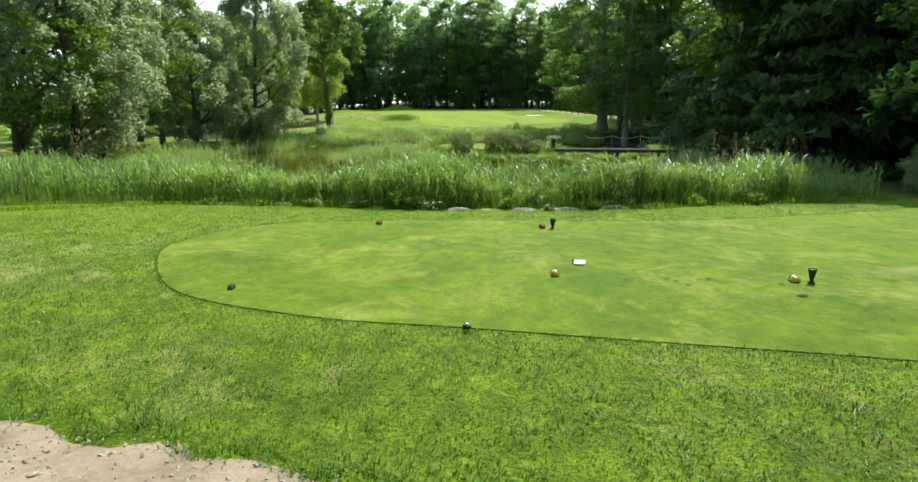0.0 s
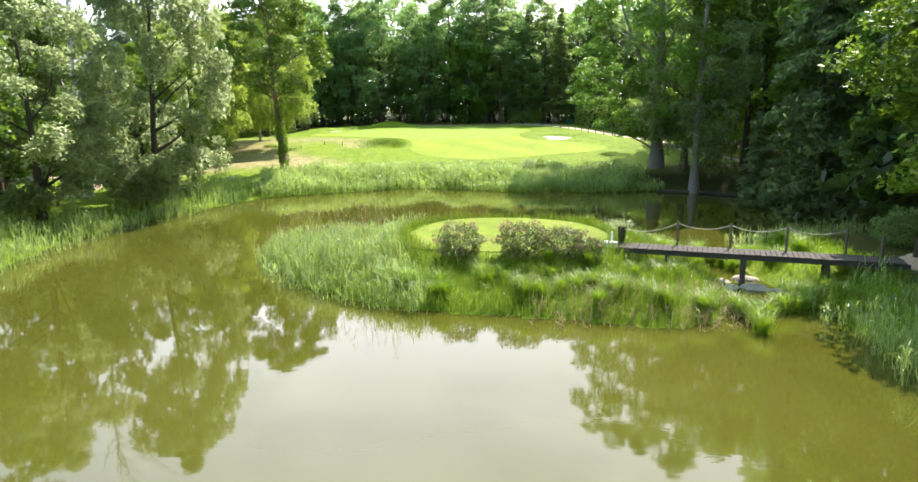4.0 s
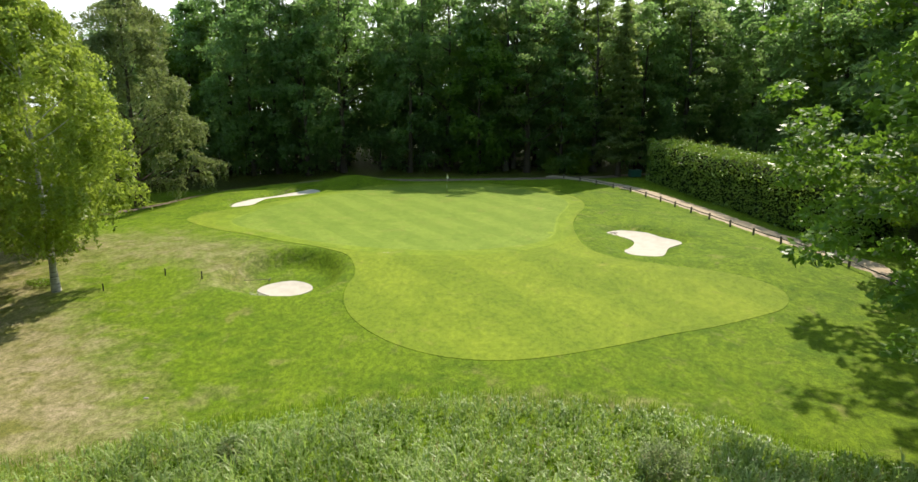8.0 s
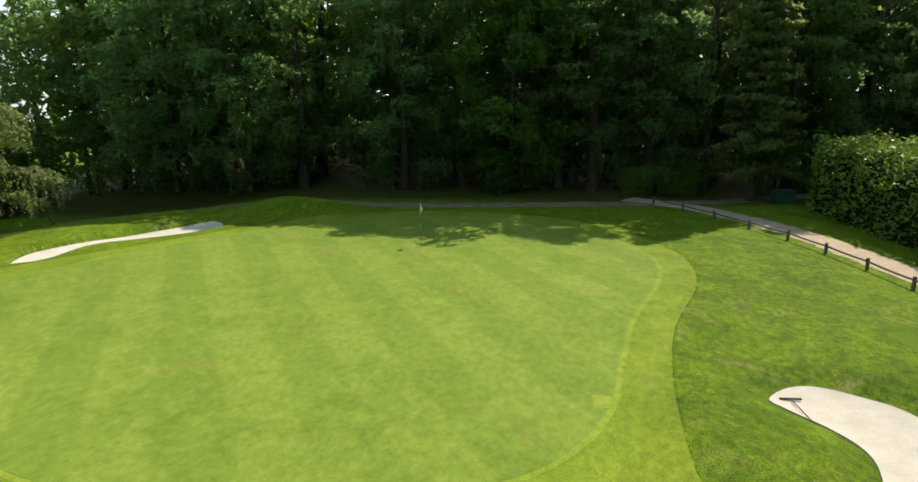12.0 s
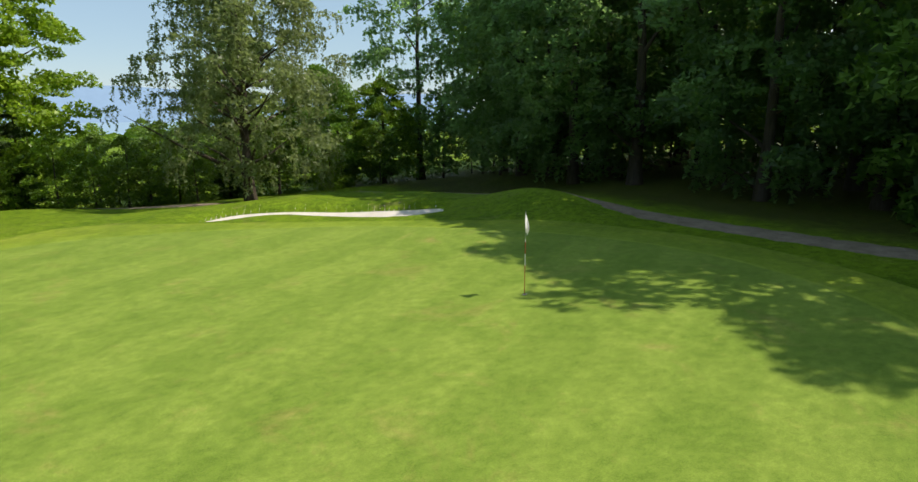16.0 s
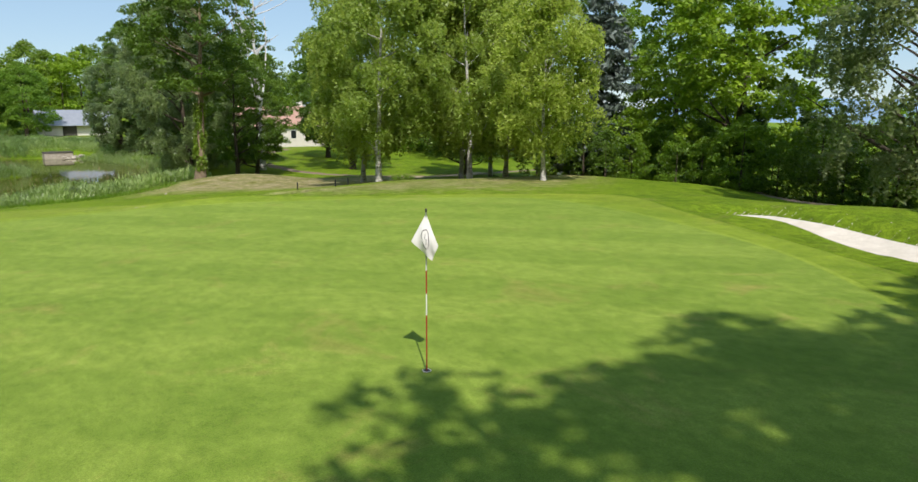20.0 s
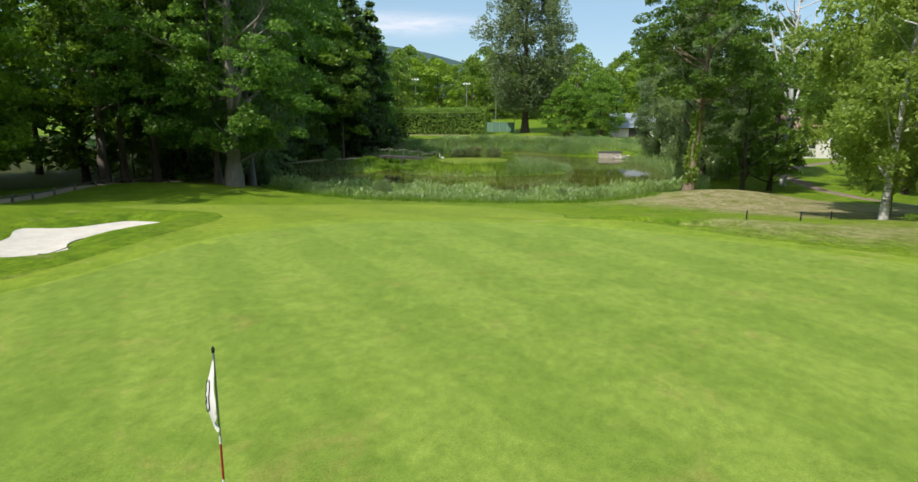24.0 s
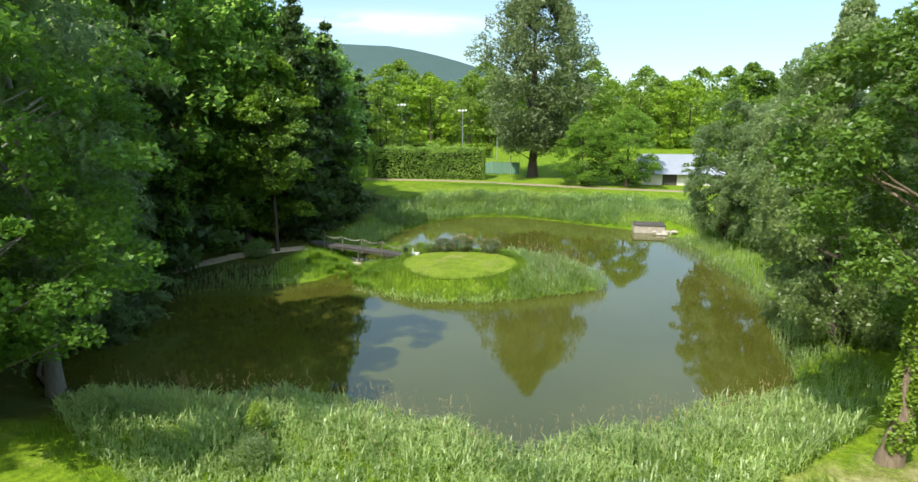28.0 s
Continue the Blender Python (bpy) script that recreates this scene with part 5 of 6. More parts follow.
long_grass(14, shore([(-12, 15.9), (-7.6, 17.4), (-2, 16.9), (5, 16.9), (9, 18.6), (14, 21.2)], 0.45, 0.30), 240, 0.15, L_TUFT, "weeds among the bank stones", 0, 0.022)

def plumes(seed, outline, per_m2, tall, label, low=None):
    """Thin feathery seed heads that nod over a reed bed."""
    rng = np.random.default_rng(seed)
    base = scatter(rng, np.asarray(outline, float), per_m2)
    n = len(base)
    h = tall * rng.uniform(0.85, 1.25, n)
    if low:
        h = h * (1 - 0.5 * smooth(low[0], low[1], base[:, 1]))
    lean = np.stack([rng.normal(0.05, 0.10, n), rng.normal(0, 0.10, n), 0 * h], 1) * h[:, None]
    sets = [blades(rng, base + lean * 0.5 + np.stack([0 * h, 0 * h, h * 0.55], 1), h * 0.5, 0.008, 0.25, 0.2)]
    for _ in range(6):
        at = rng.uniform(0.88, 1.08, n)
        sets.append(blades(rng, base + lean * at[:, None] + np.stack([0 * h, 0 * h, h * at], 1), rng.uniform(0.07, 0.16, n), 0.012, 1.2, 1.2))
    v, f = join_blades(sets)
    return tagged(new("reed_plumes", mesh_np("reed_plumes", v, f, L_STRAW)), label, "reeds", kind="stuff")


plumes(51, [(-14, 19), (-2, 19), (9, 20.5), (13, 23), (12, 31), (7.6, 26), (4.8, 23.6), (2, 22), (-2, 22.2), (-5.4, 23.6), (-12, 26)], 2.2, 1.75, "nodding straw-coloured seed heads over the reeds")
plumes(52, [(-17, 74), (-10.5, 77.4), (-5, 80.2), (5, 77.4), (13, 78), (14, 81), (4, 84.5), (-6, 84.2), (-14, 80.8)], 2.2, 1.75, "nodding seed heads over the far reeds", (80, 87))
plumes(53, [(-9.8, 55.0), (-6.6, 56.8), (-3.8, 58.2), (-4.4, 54), (-3.6, 49.5), (-2.4, 45.4), (-5, 45.8), (-8.2, 48.8), (-10.0, 52.4)], 4.0, 1.55, "pale seed heads over the island reeds")

# short rough round the tee, where the blades can be told apart
rough_line = np.array([(-9, 3.0), (9.5, 2.2), (11.5, 6.5), (11.5, 15.8), (13.5, 20.5), (8.5, 18.2), (5, 16.7), (-2, 16.7), (-7.5, 17.2), (-11, 15.6), (-12, 9)], float)
base = scatter(np.random.default_rng(31), rough_line, 620)
base = base[np.random.default_rng(33).random(len(base)) < np.interp(base[:, 1], [5, 9, 18], [1.0, 0.55, 0.28])]
base = base[(inside_by(TEE, base[:, 0], base[:, 1]) < 0.02)]
path_edge = np.interp(base[:, 0], [-30, -16, -8, -3, 0, 4, 12], [8.4, 5.9, 4.5, 3.5, 2.5, 0.6, -0.6]) + 0.9
base = base[base[:, 1] > path_edge + 0.2 * np.sin(base[:, 0] * 7)]
rng = np.random.default_rng(32)
tus = np.array([noise.noise(Vector((x * 1.7, y * 1.7, 2.0))) + 0.6 * noise.noise(Vector((x * 5, y * 5, 7.0))) for x, y in base[:, :2]])
v, f = blades(rng, base, rng.uniform(0.022, 0.055, len(base)) * np.clip(1 + 1.1 * tus, 0.4, 1.8), 0.009, 1.6, 1.0)
tagged(new("short_grass", mesh_np("short_grass", v, f, L_GRASS)), "short rough grass blades round the tee", "grass", kind="stuff")
along_x = rng.uniform(-7.5, 4.0, 2600)
edge_y = np.interp(along_x, [-30, -16, -8, -3, 0, 4, 12], [8.4, 5.9, 4.5, 3.5, 2.5, 0.6, -0.6])
tuft_y = edge_y + 0.92 + 0.12 * np.sin(along_x * 7) + rng.normal(0, 0.10, len(along_x))
v, f = blades(rng, np.stack([along_x, tuft_y, land(along_x, tuft_y)], 1), rng.uniform(0.04, 0.13, len(along_x)), 0.009, 1.3, 0.9)
tagged(new("edge_grass", mesh_np("edge_grass", v, f, L_GRASS)), "longer grass overhanging the earth path", "grass", kind="stuff")
px = rng.uniform(-7, 2, 1500)
py = np.interp(px, [-30, -16, -8, -3, 0, 4, 12], [8.4, 5.9, 4.5, 3.5, 2.5, 0.6, -0.6]) + rng.uniform(-0.9, 0.9, len(px))
pr = rng.uniform(0.008, 0.022, len(px)) * np.where(rng.random(len(px)) < 0.06, 2.0, 1.0)
octa = np.array([(1, 0, 0), (0, 1, 0), (-1, 0, 0), (0, -1, 0), (0, 0, 0.6), (0, 0, -0.6)])
turned = rng.normal(0, 0.25, (len(px), 6, 3)) + octa
v = (turned * pr[:, None, None] + np.stack([px, py, land(px, py) + 0.033], 1)[:, None]).reshape(-1, 3)
tri = np.array([(0, 1, 4), (1, 2, 4), (2, 3, 4), (3, 0, 4), (1, 0, 5), (2, 1, 5), (3, 2, 5), (0, 3, 5)])
tagged(new("pebbles", mesh_np("pebbles", v, (np.arange(len(px))[:, None, None] * 6 + tri).reshape(-1, 3), M_STONE)), "small pebbles strewn on the earth path", "pebbles", kind="stuff")
lip = SAND_FRONT[rng.integers(len(SAND_FRONT), size=900)]
lip = lip[lip[:, 1] < 100.9]
ca, cr = rng.uniform(0.2, 2.94, len(lip)), 0.05 + np.abs(rng.normal(0, 0.42, len(lip)))
px, py = lip[:, 0] + cr * np.cos(ca), lip[:, 1] - cr * np.sin(ca)
pr = rng.uniform(0.010, 0.04, len(px))
v = ((rng.normal(0, 0.3, (len(px), 6, 3)) + octa) * pr[:, None, None] + np.stack([px, py, land(px, py) + 0.012], 1)[:, None]).reshape(-1, 3)
tagged(new("sand_clods", mesh_np("sand_clods", v, (np.arange(len(px))[:, None, None] * 6 + tri).reshape(-1, 3), M_SAND)), "pale sand thrown onto the slope of the hollow", "sand", kind="stuff")
lip = SAND_BACK[:38][rng.integers(38, size=420)]
cr = np.abs(rng.normal(0, 0.22, len(lip)))
px, py = lip[:, 0] - cr * 0.9, lip[:, 1] + cr * 0.45
pr = rng.uniform(0.008, 0.026, len(px))
v = ((rng.normal(0, 0.3, (len(px), 6, 3)) + octa) * pr[:, None, None] + np.stack([px, py, land(px, py) + 0.03], 1)[:, None]).reshape(-1, 3)
tagged(new("sand_clods", mesh_np("sand_clods", v, (np.arange(len(px))[:, None, None] * 6 + tri).reshape(-1, 3), M_SAND)), "crumbled sand along the bank of the long bunker", "sand", kind="stuff")
edge_sets = []
for outline, n_m, hh in ((FAIRWAY, 45, 0.035), (ISLE_TEE, 120, 0.10), (TEE, 140, 0.024)):
    ring = np.concatenate([outline, outline[:1]])
    seg = np.hypot(*np.diff(ring, axis=0).T)
    d = np.concatenate([[0], np.cumsum(seg)])
    s = rng.uniform(0, d[-1], int(d[-1] * n_m))
    px, py = np.interp(s, d, ring[:, 0]) + rng.normal(0, 0.05, len(s)), np.interp(s, d, ring[:, 1]) + rng.normal(0, 0.05, len(s))
    keep = inside_by(outline, px, py) < 0.01
    px, py = px[keep], py[keep]
    edge_sets.append(blades(rng, np.stack([px, py, land(px, py)], 1), rng.uniform(0.5, 1.3, len(px)) * hh, 0.016, 0.6, 0.5))
v, f = join_blades(edge_sets)
tagged(new("grass_edge", mesh_np("grass_edge", v, f, L_GRASS)), "uncut grass blades along the mown edges", "grass", kind="stuff")


# ---- stones ----
def stone_mesh(seed, flat=0.6):
    bm = bmesh.new()
    bmesh.ops.create_icosphere(bm, subdivisions=2, radius=0.5)
    for v in bm.verts:
        k = 1 + 0.35 * noise.noise(v.co * 2.1 + Vector((seed * 3.1, 0, 0))) + 0.12 * noise.noise(v.co * 6 + Vector((0, seed, 0)))
        v.co = Vector((v.co.x * k, v.co.y * k, max(-0.25, v.co.z * k * flat)))
    me = bpy.data.meshes.new("stone")
    bm.to_mesh(me)
    bm.free()
    me.materials.append(M_STONE)
    return me


stones = [stone_mesh(s) for s in range(5)]
rng = np.random.default_rng(8)


def put_stone(x, y, size, label, group, z=None, wide=1.0):
    ob = tagged(new("stone", stones[rng.integers(5)]), label, "stone", group)
    z = land_at(x, y) if z is None else z
    ob.matrix_world = Matrix.Translation((x, y, z + size * 0.02)) @ Matrix.Rotation(rng.uniform(-0.4, 0.4), 4, "Z") @ Matrix.Diagonal((size * wide, size * 0.75, size * 0.8, 1))
    return ob


for x, y, s in ((-8.4, 17.9, 0.5), (-7.6, 17.7, 0.55), (-6.8, 17.5, 0.7), (-5.9, 17.4, 0.75), (-5.0, 17.25, 0.7), (-4.1, 17.05, 0.55), (-3.2, 16.9, 0.5), (-2.4, 16.75, 0.4), (-0.95, 16.4, 0.62), (-0.2, 16.3, 0.68), (0.45, 16.3, 0.4), (0.85, 16.32, 0.35),
                (1.5, 16.35, 0.62), (2.15, 16.45, 0.55), (2.7, 16.5, 0.6), (3.3, 16.65, 0.45), (3.95, 16.8, 0.7), (4.75, 17.0, 0.65), (5.6, 17.3, 0.5), (7.4, 18.1, 0.45)):
    put_stone(x, y + 0.05, s, "pale flat stone set along the pond bank", "bank stones", land_at(x, y + 0.05) - 0.11 * s - 0.03, 1.3)
for x, y, s in ((11.5, 48.0, 1.0), (11.6, 49.4, 0.9), (12.4, 47.6, 0.7), (10.4, 49.0, 0.75), (10.5, 48.1, 0.7), (9.9, 49.9, 0.45)):
    put_stone(x, y, s, "large pale stone in the water below the footbridge", "bridge stones", WATER - 0.05, 1.3)
for k in range(11):
    put_stone(-18.9 + rng.uniform(-0.6, 1.6), 31.2 + rng.uniform(-0.4, 0.7), rng.uniform(0.4, 0.9), "rough boulder piled beside the jetty", "jetty boulders", WATER + rng.uniform(-0.05, 0.40))
for x, y, s in ((-21.2, 78.2, 0.8), (-12.7, 87.9, 0.2), (-6.5, 104.9, 0.14), (-6.25, 104.95, 0.14)):
    put_stone(x, y, s, "small pale stone lying in the grass", "lawn stones")


# ---- footbridge ----
deck_a, deck_b = Vector((6.3, 50.55, -0.50)), Vector((16.6, 46.95, -0.32))
along = (deck_b - deck_a).normalized()
across = Vector((-along.y, along.x, 0))
turn = Matrix((along, across, along.cross(across))).transposed()
bridge = thing("footbridge", deck_a, "low dark wooden footbridge with rope rail to the island", "bridge")
bridge.rotation_mode = "QUATERNION"
bridge.rotation_quaternion = turn.to_quaternion()
span = (deck_b - deck_a).length
bm = box(bmesh.new(), 0, 0, -0.025, 0.185, 1.15, 0.05, None, 0.008)
plank_me = bpy.data.meshes.new("plank")
bm.to_mesh(plank_me)
bm.free()
plank_me.materials.append(M_WOOD)
rng = np.random.default_rng(9)
for k in range(int(span / 0.2)):
    ob = part("plank", plank_me, M_WOOD, bridge)
    ob.location, ob.rotation_euler = (0.1 + k * 0.2, rng.normal(0, 0.01), rng.normal(0, 0.004)), (0, 0, rng.normal(0, 0.008))
for side in (-0.46, 0.46):
    part("beam", box(bmesh.new(), span / 2, side, -0.15, span, 0.12, 0.19, None, 0.01), M_WOOD, bridge)
    for x in (2.2, 5.2, 8.2):
        part("pile", lathe(bmesh.new(), [(0.08, -1.6), (0.08, -0.2), (0.075, -0.05)], 10, (x, side, 0)), M_WOOD, bridge)
rail_posts = []
for k in range(5):
    x = 2.55 + 2.13 * k if k < 4 else 9.9
    y = 0.60 if k < 4 else -0.6
    part("post", lathe(bmesh.new(), [(0.052, -0.4), (0.052, 0.98), (0.045, 1.03), (0.02, 1.05)], 10, (x, y, 0)), M_POST, bridge, "grey wooden rail post")
    if k < 4:
        rail_posts.append((x, y, 0.97))
rope_pts = [(0.35, 0.45, 0.62)] + rail_posts
paths = []
for a, c in zip(rope_pts, rope_pts[1:]):
    t = np.linspace(0, 1, 12)
    paths.append(np.stack([a[0] + (c[0] - a[0]) * t, a[1] + (c[1] - a[1]) * t, a[2] + (c[2] - a[2]) * t - 0.22 * 4 * t * (1 - t), 0 * t + 0.018], 1))
for p in paths:
    v, f = tubes([p], 6)
    part("rope", mesh_np("rope", v, f, M_ROPE, True), M_ROPE, bridge, "sagging pale rope")

# tall planter at the island end
px, py = 6.65, 50.95
planter = thing("planter", (px, py, -0.49), "tall black tapered planter with trailing pale foliage", "planter")
part("pot", box(lathe(bmesh.new(), [(0.15, 0), (0.13, 0.05), (0.19, 0.70), (0.21, 0.74), (0.17, 0.75)], 4), 0, 0, 0.01, 0.3, 0.3, 0.02), M_BLACK, planter)
rng = np.random.default_rng(4)
pts = rng.normal(0, 1, (420, 3)) * (0.24, 0.20, 0.09) + (0, 0, 0.84)
pts[:90] += np.stack([-rng.uniform(0.1, 0.45, 90), 0 * np.ones(90), -rng.uniform(0, 0.2, 90)], 1)
v, f = leaf_quads(rng, pts, 0.11, 0.045, 0.2, 0.3)
part("foliage", mesh_np("foliage", v, f, L_WILLOW), L_WILLOW, planter, "pale green trailing leaves")

# white steps with a small board at the island end of the bridge
step = thing("white_step", (5.95, 50.35, land_at(5.95, 50.35)), "white painted step block with an upright board", "step", turn=-0.3)
part("block", box(bmesh.new(), 0, 0, 0.10, 0.75, 0.42, 0.26, None, 0.02), M_WHITE, step)
part("board", box(bmesh.new(), 0.12, 0.22, 0.42, 0.10, 0.05, 0.45, None, 0.01), M_WHITE, step)


# ---- shrubs on the island ----
def shrub(x, y, rx, ry, hh, seed, label, blossom, leaf=None, group=""):
    rng = np.random.default_rng(seed)
    ob = thing("shrub", (x, y, land_at(x, y) - 0.04), label, "shrub", group)
    leaf = leaf or L_WILLOW
    n = int(2600 * rx * hh)
    g = rng.normal(0, 1, (n, 3))
    g /= np.linalg.norm(g, axis=1, keepdims=True)
    lump = 1 + 0.18 * np.sin(g[:, 0] * 6 + seed) * np.cos(g[:, 1] * 7) + 0.15 * np.sin(g[:, 2] * 9 + seed)
    g *= (rng.uniform(0.3, 1, n) ** 0.35 * lump)[:, None]
    pts = g * (rx, ry, hh * 0.55) + (0, 0, hh * 0.52)
    pts = pts[pts[:, 2] > 0.05]
    v, f = leaf_quads(rng, pts, 0.11, 0.055, 0.4)
    part("foliage", mesh_np("foliage", v, f, leaf), leaf, ob)
    stems = [wobbly(rng, (rng.normal(0, 0.1), rng.normal(0, 0.1), -0.05), pts[rng.integers(len(pts))] * 0.85, 0.06, 4, 0.025, 0.008) for _ in range(10)]
    v, f = tubes(stems, 5)
    part("stem", mesh_np("stem", v, f, M_BARK, True), M_BARK, ob)
    if blossom:
        out = pts[(np.linalg.norm((pts - (0, 0, hh * 0.5)) / (rx, ry, hh * 0.55), axis=1) > 0.92)]
        out = out[rng.choice(len(out), int(len(out) * blossom), replace=False)]
        pts = np.repeat(out, 4, 0) * 1.04 + rng.normal(0, 0.035, (len(out) * 4, 3))
        v, f = leaf_quads(rng, pts, 0.06, 0.05, 0.5)
        part("blossom", mesh_np("blossom", v, f, L_PINK), L_PINK, ob, "faded pink blossom clusters")
    return ob


L_SHRUB = mat_leaf("shrub_leaf", (0.026, 0.058, 0.010), (0.210, 0.275, 0.085), (0.30, 0.38, 0.07), 0.35, 0.6)
shrub(-0.5, 48.6, 0.95, 0.80, 1.3, 1, "rounded shrub with faded pink blossom", 0.16, L_SHRUB, "shrubs on the island")
shrub(2.0, 48.3, 1.0, 0.75, 1.4, 2, "rounded shrub with faded pink blossom", 0.16, L_SHRUB, "shrubs on the island")
shrub(3.7, 48.5, 0.95, 0.75, 1.25, 3, "spreading shrub with pale leaves and pink blossom", 0.14, L_SHRUB, "shrubs on the island")
shrub(4.9, 48.9, 0.6, 0.5, 0.8, 4, "small pale-leaved shrub beside the step", 0.08, L_SHRUB, "shrubs on the island")
shrub(19.6, 52.0, 1.2, 1.2, 1.6, 5, "dark clipped bush beside the path", 0, L_BEECH)
shrub(18.0, 24.5, 1.3, 1.2, 1.9, 6, "grey-leaved bush at the wood edge", 0, L_WILLOW)
shrub(19.8, 27.0, 1.5, 1.3, 1.6, 7, "dark rounded bush at the wood edge", 0, L_BEECH)
shrub(10.5, 143.6, 1.6, 1.1, 2.6, 8, "light green bush at the path bend", 0, L_MAPLE)
shrub(7.6, 144.0, 1.2, 1.0, 2.0, 9, "light green bush at the wood edge", 0, L_HEDGE)
shrub(-8.0, 84.4, 0.5, 0.5, 0.9, 10, "grey weed bush above the reeds", 0, L_WILLOW)
shrub(5.2, 84.0, 0.8, 0.7, 1.2, 12, "grey weed bush above the reeds", 0, L_WILLOW)
shrub(6.0, 81.8, 0.45, 0.4, 1.5, 13, "yellow-flowering weed in the reeds", 0, L_IVY)
shrub(-24.2, 98.8, 0.9, 0.5, 0.35, 14, "low leafy weeds under the birches", 0, L_MAPLE)

for k, (x, y, r, hh) in enumerate(((-5.6, 17.1, 0.22, 0.20), (-4.2, 16.9, 0.26, 0.25), (-2.9, 16.75, 0.24, 0.30), (-1.9, 16.6, 0.30, 0.42), (-1.35, 16.5, 0.26, 0.36), (-0.9, 16.4, 0.30, 0.26), (1.0, 16.55, 0.20, 0.36), (2.1, 16.3, 0.16, 0.20), (3.3, 16.6, 0.22, 0.26), (6.2, 17.4, 0.30, 0.34), (-7.2, 17.3, 0.24, 0.2), (8.2, 18.2, 0.34, 0.40))):
    shrub(x, y, r, r * 0.8, hh, 60 + k, "low leafy weeds growing between the bank stones", 0, L_IVY if k % 3 else L_TUFT, "bank weeds")


# ---- hedges ----
def hedge(name, line, wide, tall, seed, label, leaf, size=0.17, per=42):
    rng = np.random.default_rng(seed)
    p = np.asarray(line, float)
    d = np.concatenate([[0], np.cumsum(np.hypot(*np.diff(p, axis=0).T))])
    n = int(d[-1] * (wide + 2 * tall) * per)
    s = rng.uniform(0, d[-1], n)
    cx, cy = np.interp(s, d, p[:, 0]), np.interp(s, d, p[:, 1])
    tx, ty = np.interp(s + 0.2, d, p[:, 0]) - np.interp(s - 0.2, d, p[:, 0]), np.interp(s + 0.2, d, p[:, 1]) - np.interp(s - 0.2, d, p[:, 1])
    ln = np.hypot(tx, ty) + 1e-9
    nxv, nyv = -ty / ln, tx / ln
    u = rng.uniform(0, wide + 2 * tall, n)
    side = np.where(u < tall, -wide / 2, np.where(u < tall + wide, u - tall - wide / 2, wide / 2))
    up = np.where(u < tall, u, np.where(u < tall + wide, tall, wide + 2 * tall - u))
    rough = np.array([noise.noise(Vector((a * 0.55, b * 0.9 + c, seed))) for a, b, c in zip(s, up, side)])
    side = side * (1 + 0.16 * rough) - np.sign(side) * np.abs(rng.normal(0, 0.14, n))
    up = up * (1 + 0.10 * rough) + np.where(up > tall * 0.97, np.abs(rng.normal(0, 0.16, n)) * (1 + rough), 0)
    x, y = cx + nxv * side, cy + nyv * side
    for q, out in ((0.0, -1.0), (d[-1], 1.0)):
        m = int(wide * tall * per * 1.2)
        w = rng.uniform(-wide / 2, wide / 2, m)
        i = 0 if out < 0 else -1
        tang = (p[1] - p[0] if out < 0 else p[-1] - p[-2])
        tang = tang / np.hypot(*tang)
        jut = np.abs(rng.normal(0, 0.15, m)) * -out
        x = np.concatenate([x, p[i, 0] - tang[1] * w + tang[0] * jut])
        y = np.concatenate([y, p[i, 1] + tang[0] * w + tang[1] * jut])
        up = np.concatenate([up, rng.uniform(0, tall, m)])
    pts = np.stack([x, y, land(x, y) + np.maximum(up, 0.03)], 1)
    v, f = leaf_quads(rng, pts, size, size * 0.7, 0.4)
    mid = len(p) // 2
    ob = thing(name, (0, 0, 0), label, "hedge")
    part("foliage", mesh_np("foliage", v, f, leaf), leaf, ob)
    stems = []
    for k in range(int(d[-1] / 0.9)):
        q = k * 0.9 + 0.4
        a, c = float(np.interp(q, d, p[:, 0])), float(np.interp(q, d, p[:, 1]))
        z = land_at(a, c)
        stems.append(wobbly(rng, (a, c, z - 0.1), (a + rng.normal(0, 0.2), c + rng.normal(0, 0.2), z + tall * 0.85), 0.08, 4, 0.05, 0.02))
    v, f = tubes(stems, 5)
    part("stem", mesh_np("stem", v, f, M_BARK, True), M_BARK, ob)
    # closed inner sheet, added to keep light out and look like shaded depth
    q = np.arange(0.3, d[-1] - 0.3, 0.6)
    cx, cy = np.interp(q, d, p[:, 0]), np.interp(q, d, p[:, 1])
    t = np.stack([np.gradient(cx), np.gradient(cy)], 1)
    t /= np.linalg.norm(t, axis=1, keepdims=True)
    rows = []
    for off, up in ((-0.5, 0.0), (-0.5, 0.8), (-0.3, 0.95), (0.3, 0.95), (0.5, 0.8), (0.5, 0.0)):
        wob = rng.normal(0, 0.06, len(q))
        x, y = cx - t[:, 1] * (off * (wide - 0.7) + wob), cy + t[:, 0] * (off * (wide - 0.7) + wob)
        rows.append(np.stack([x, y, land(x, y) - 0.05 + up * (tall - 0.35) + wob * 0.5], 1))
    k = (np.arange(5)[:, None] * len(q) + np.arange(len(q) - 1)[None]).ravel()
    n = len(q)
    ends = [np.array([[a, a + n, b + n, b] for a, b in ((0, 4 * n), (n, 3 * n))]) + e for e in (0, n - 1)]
    part("core", mesh_np("core", np.concatenate(rows), np.concatenate([np.stack([k, k + 1, k + n + 1, k + n], 1), *ends]), M_CORE_SHADE), M_CORE_SHADE, ob, "near-black inner sheet standing in for the hedge's inner shade")
    return ob


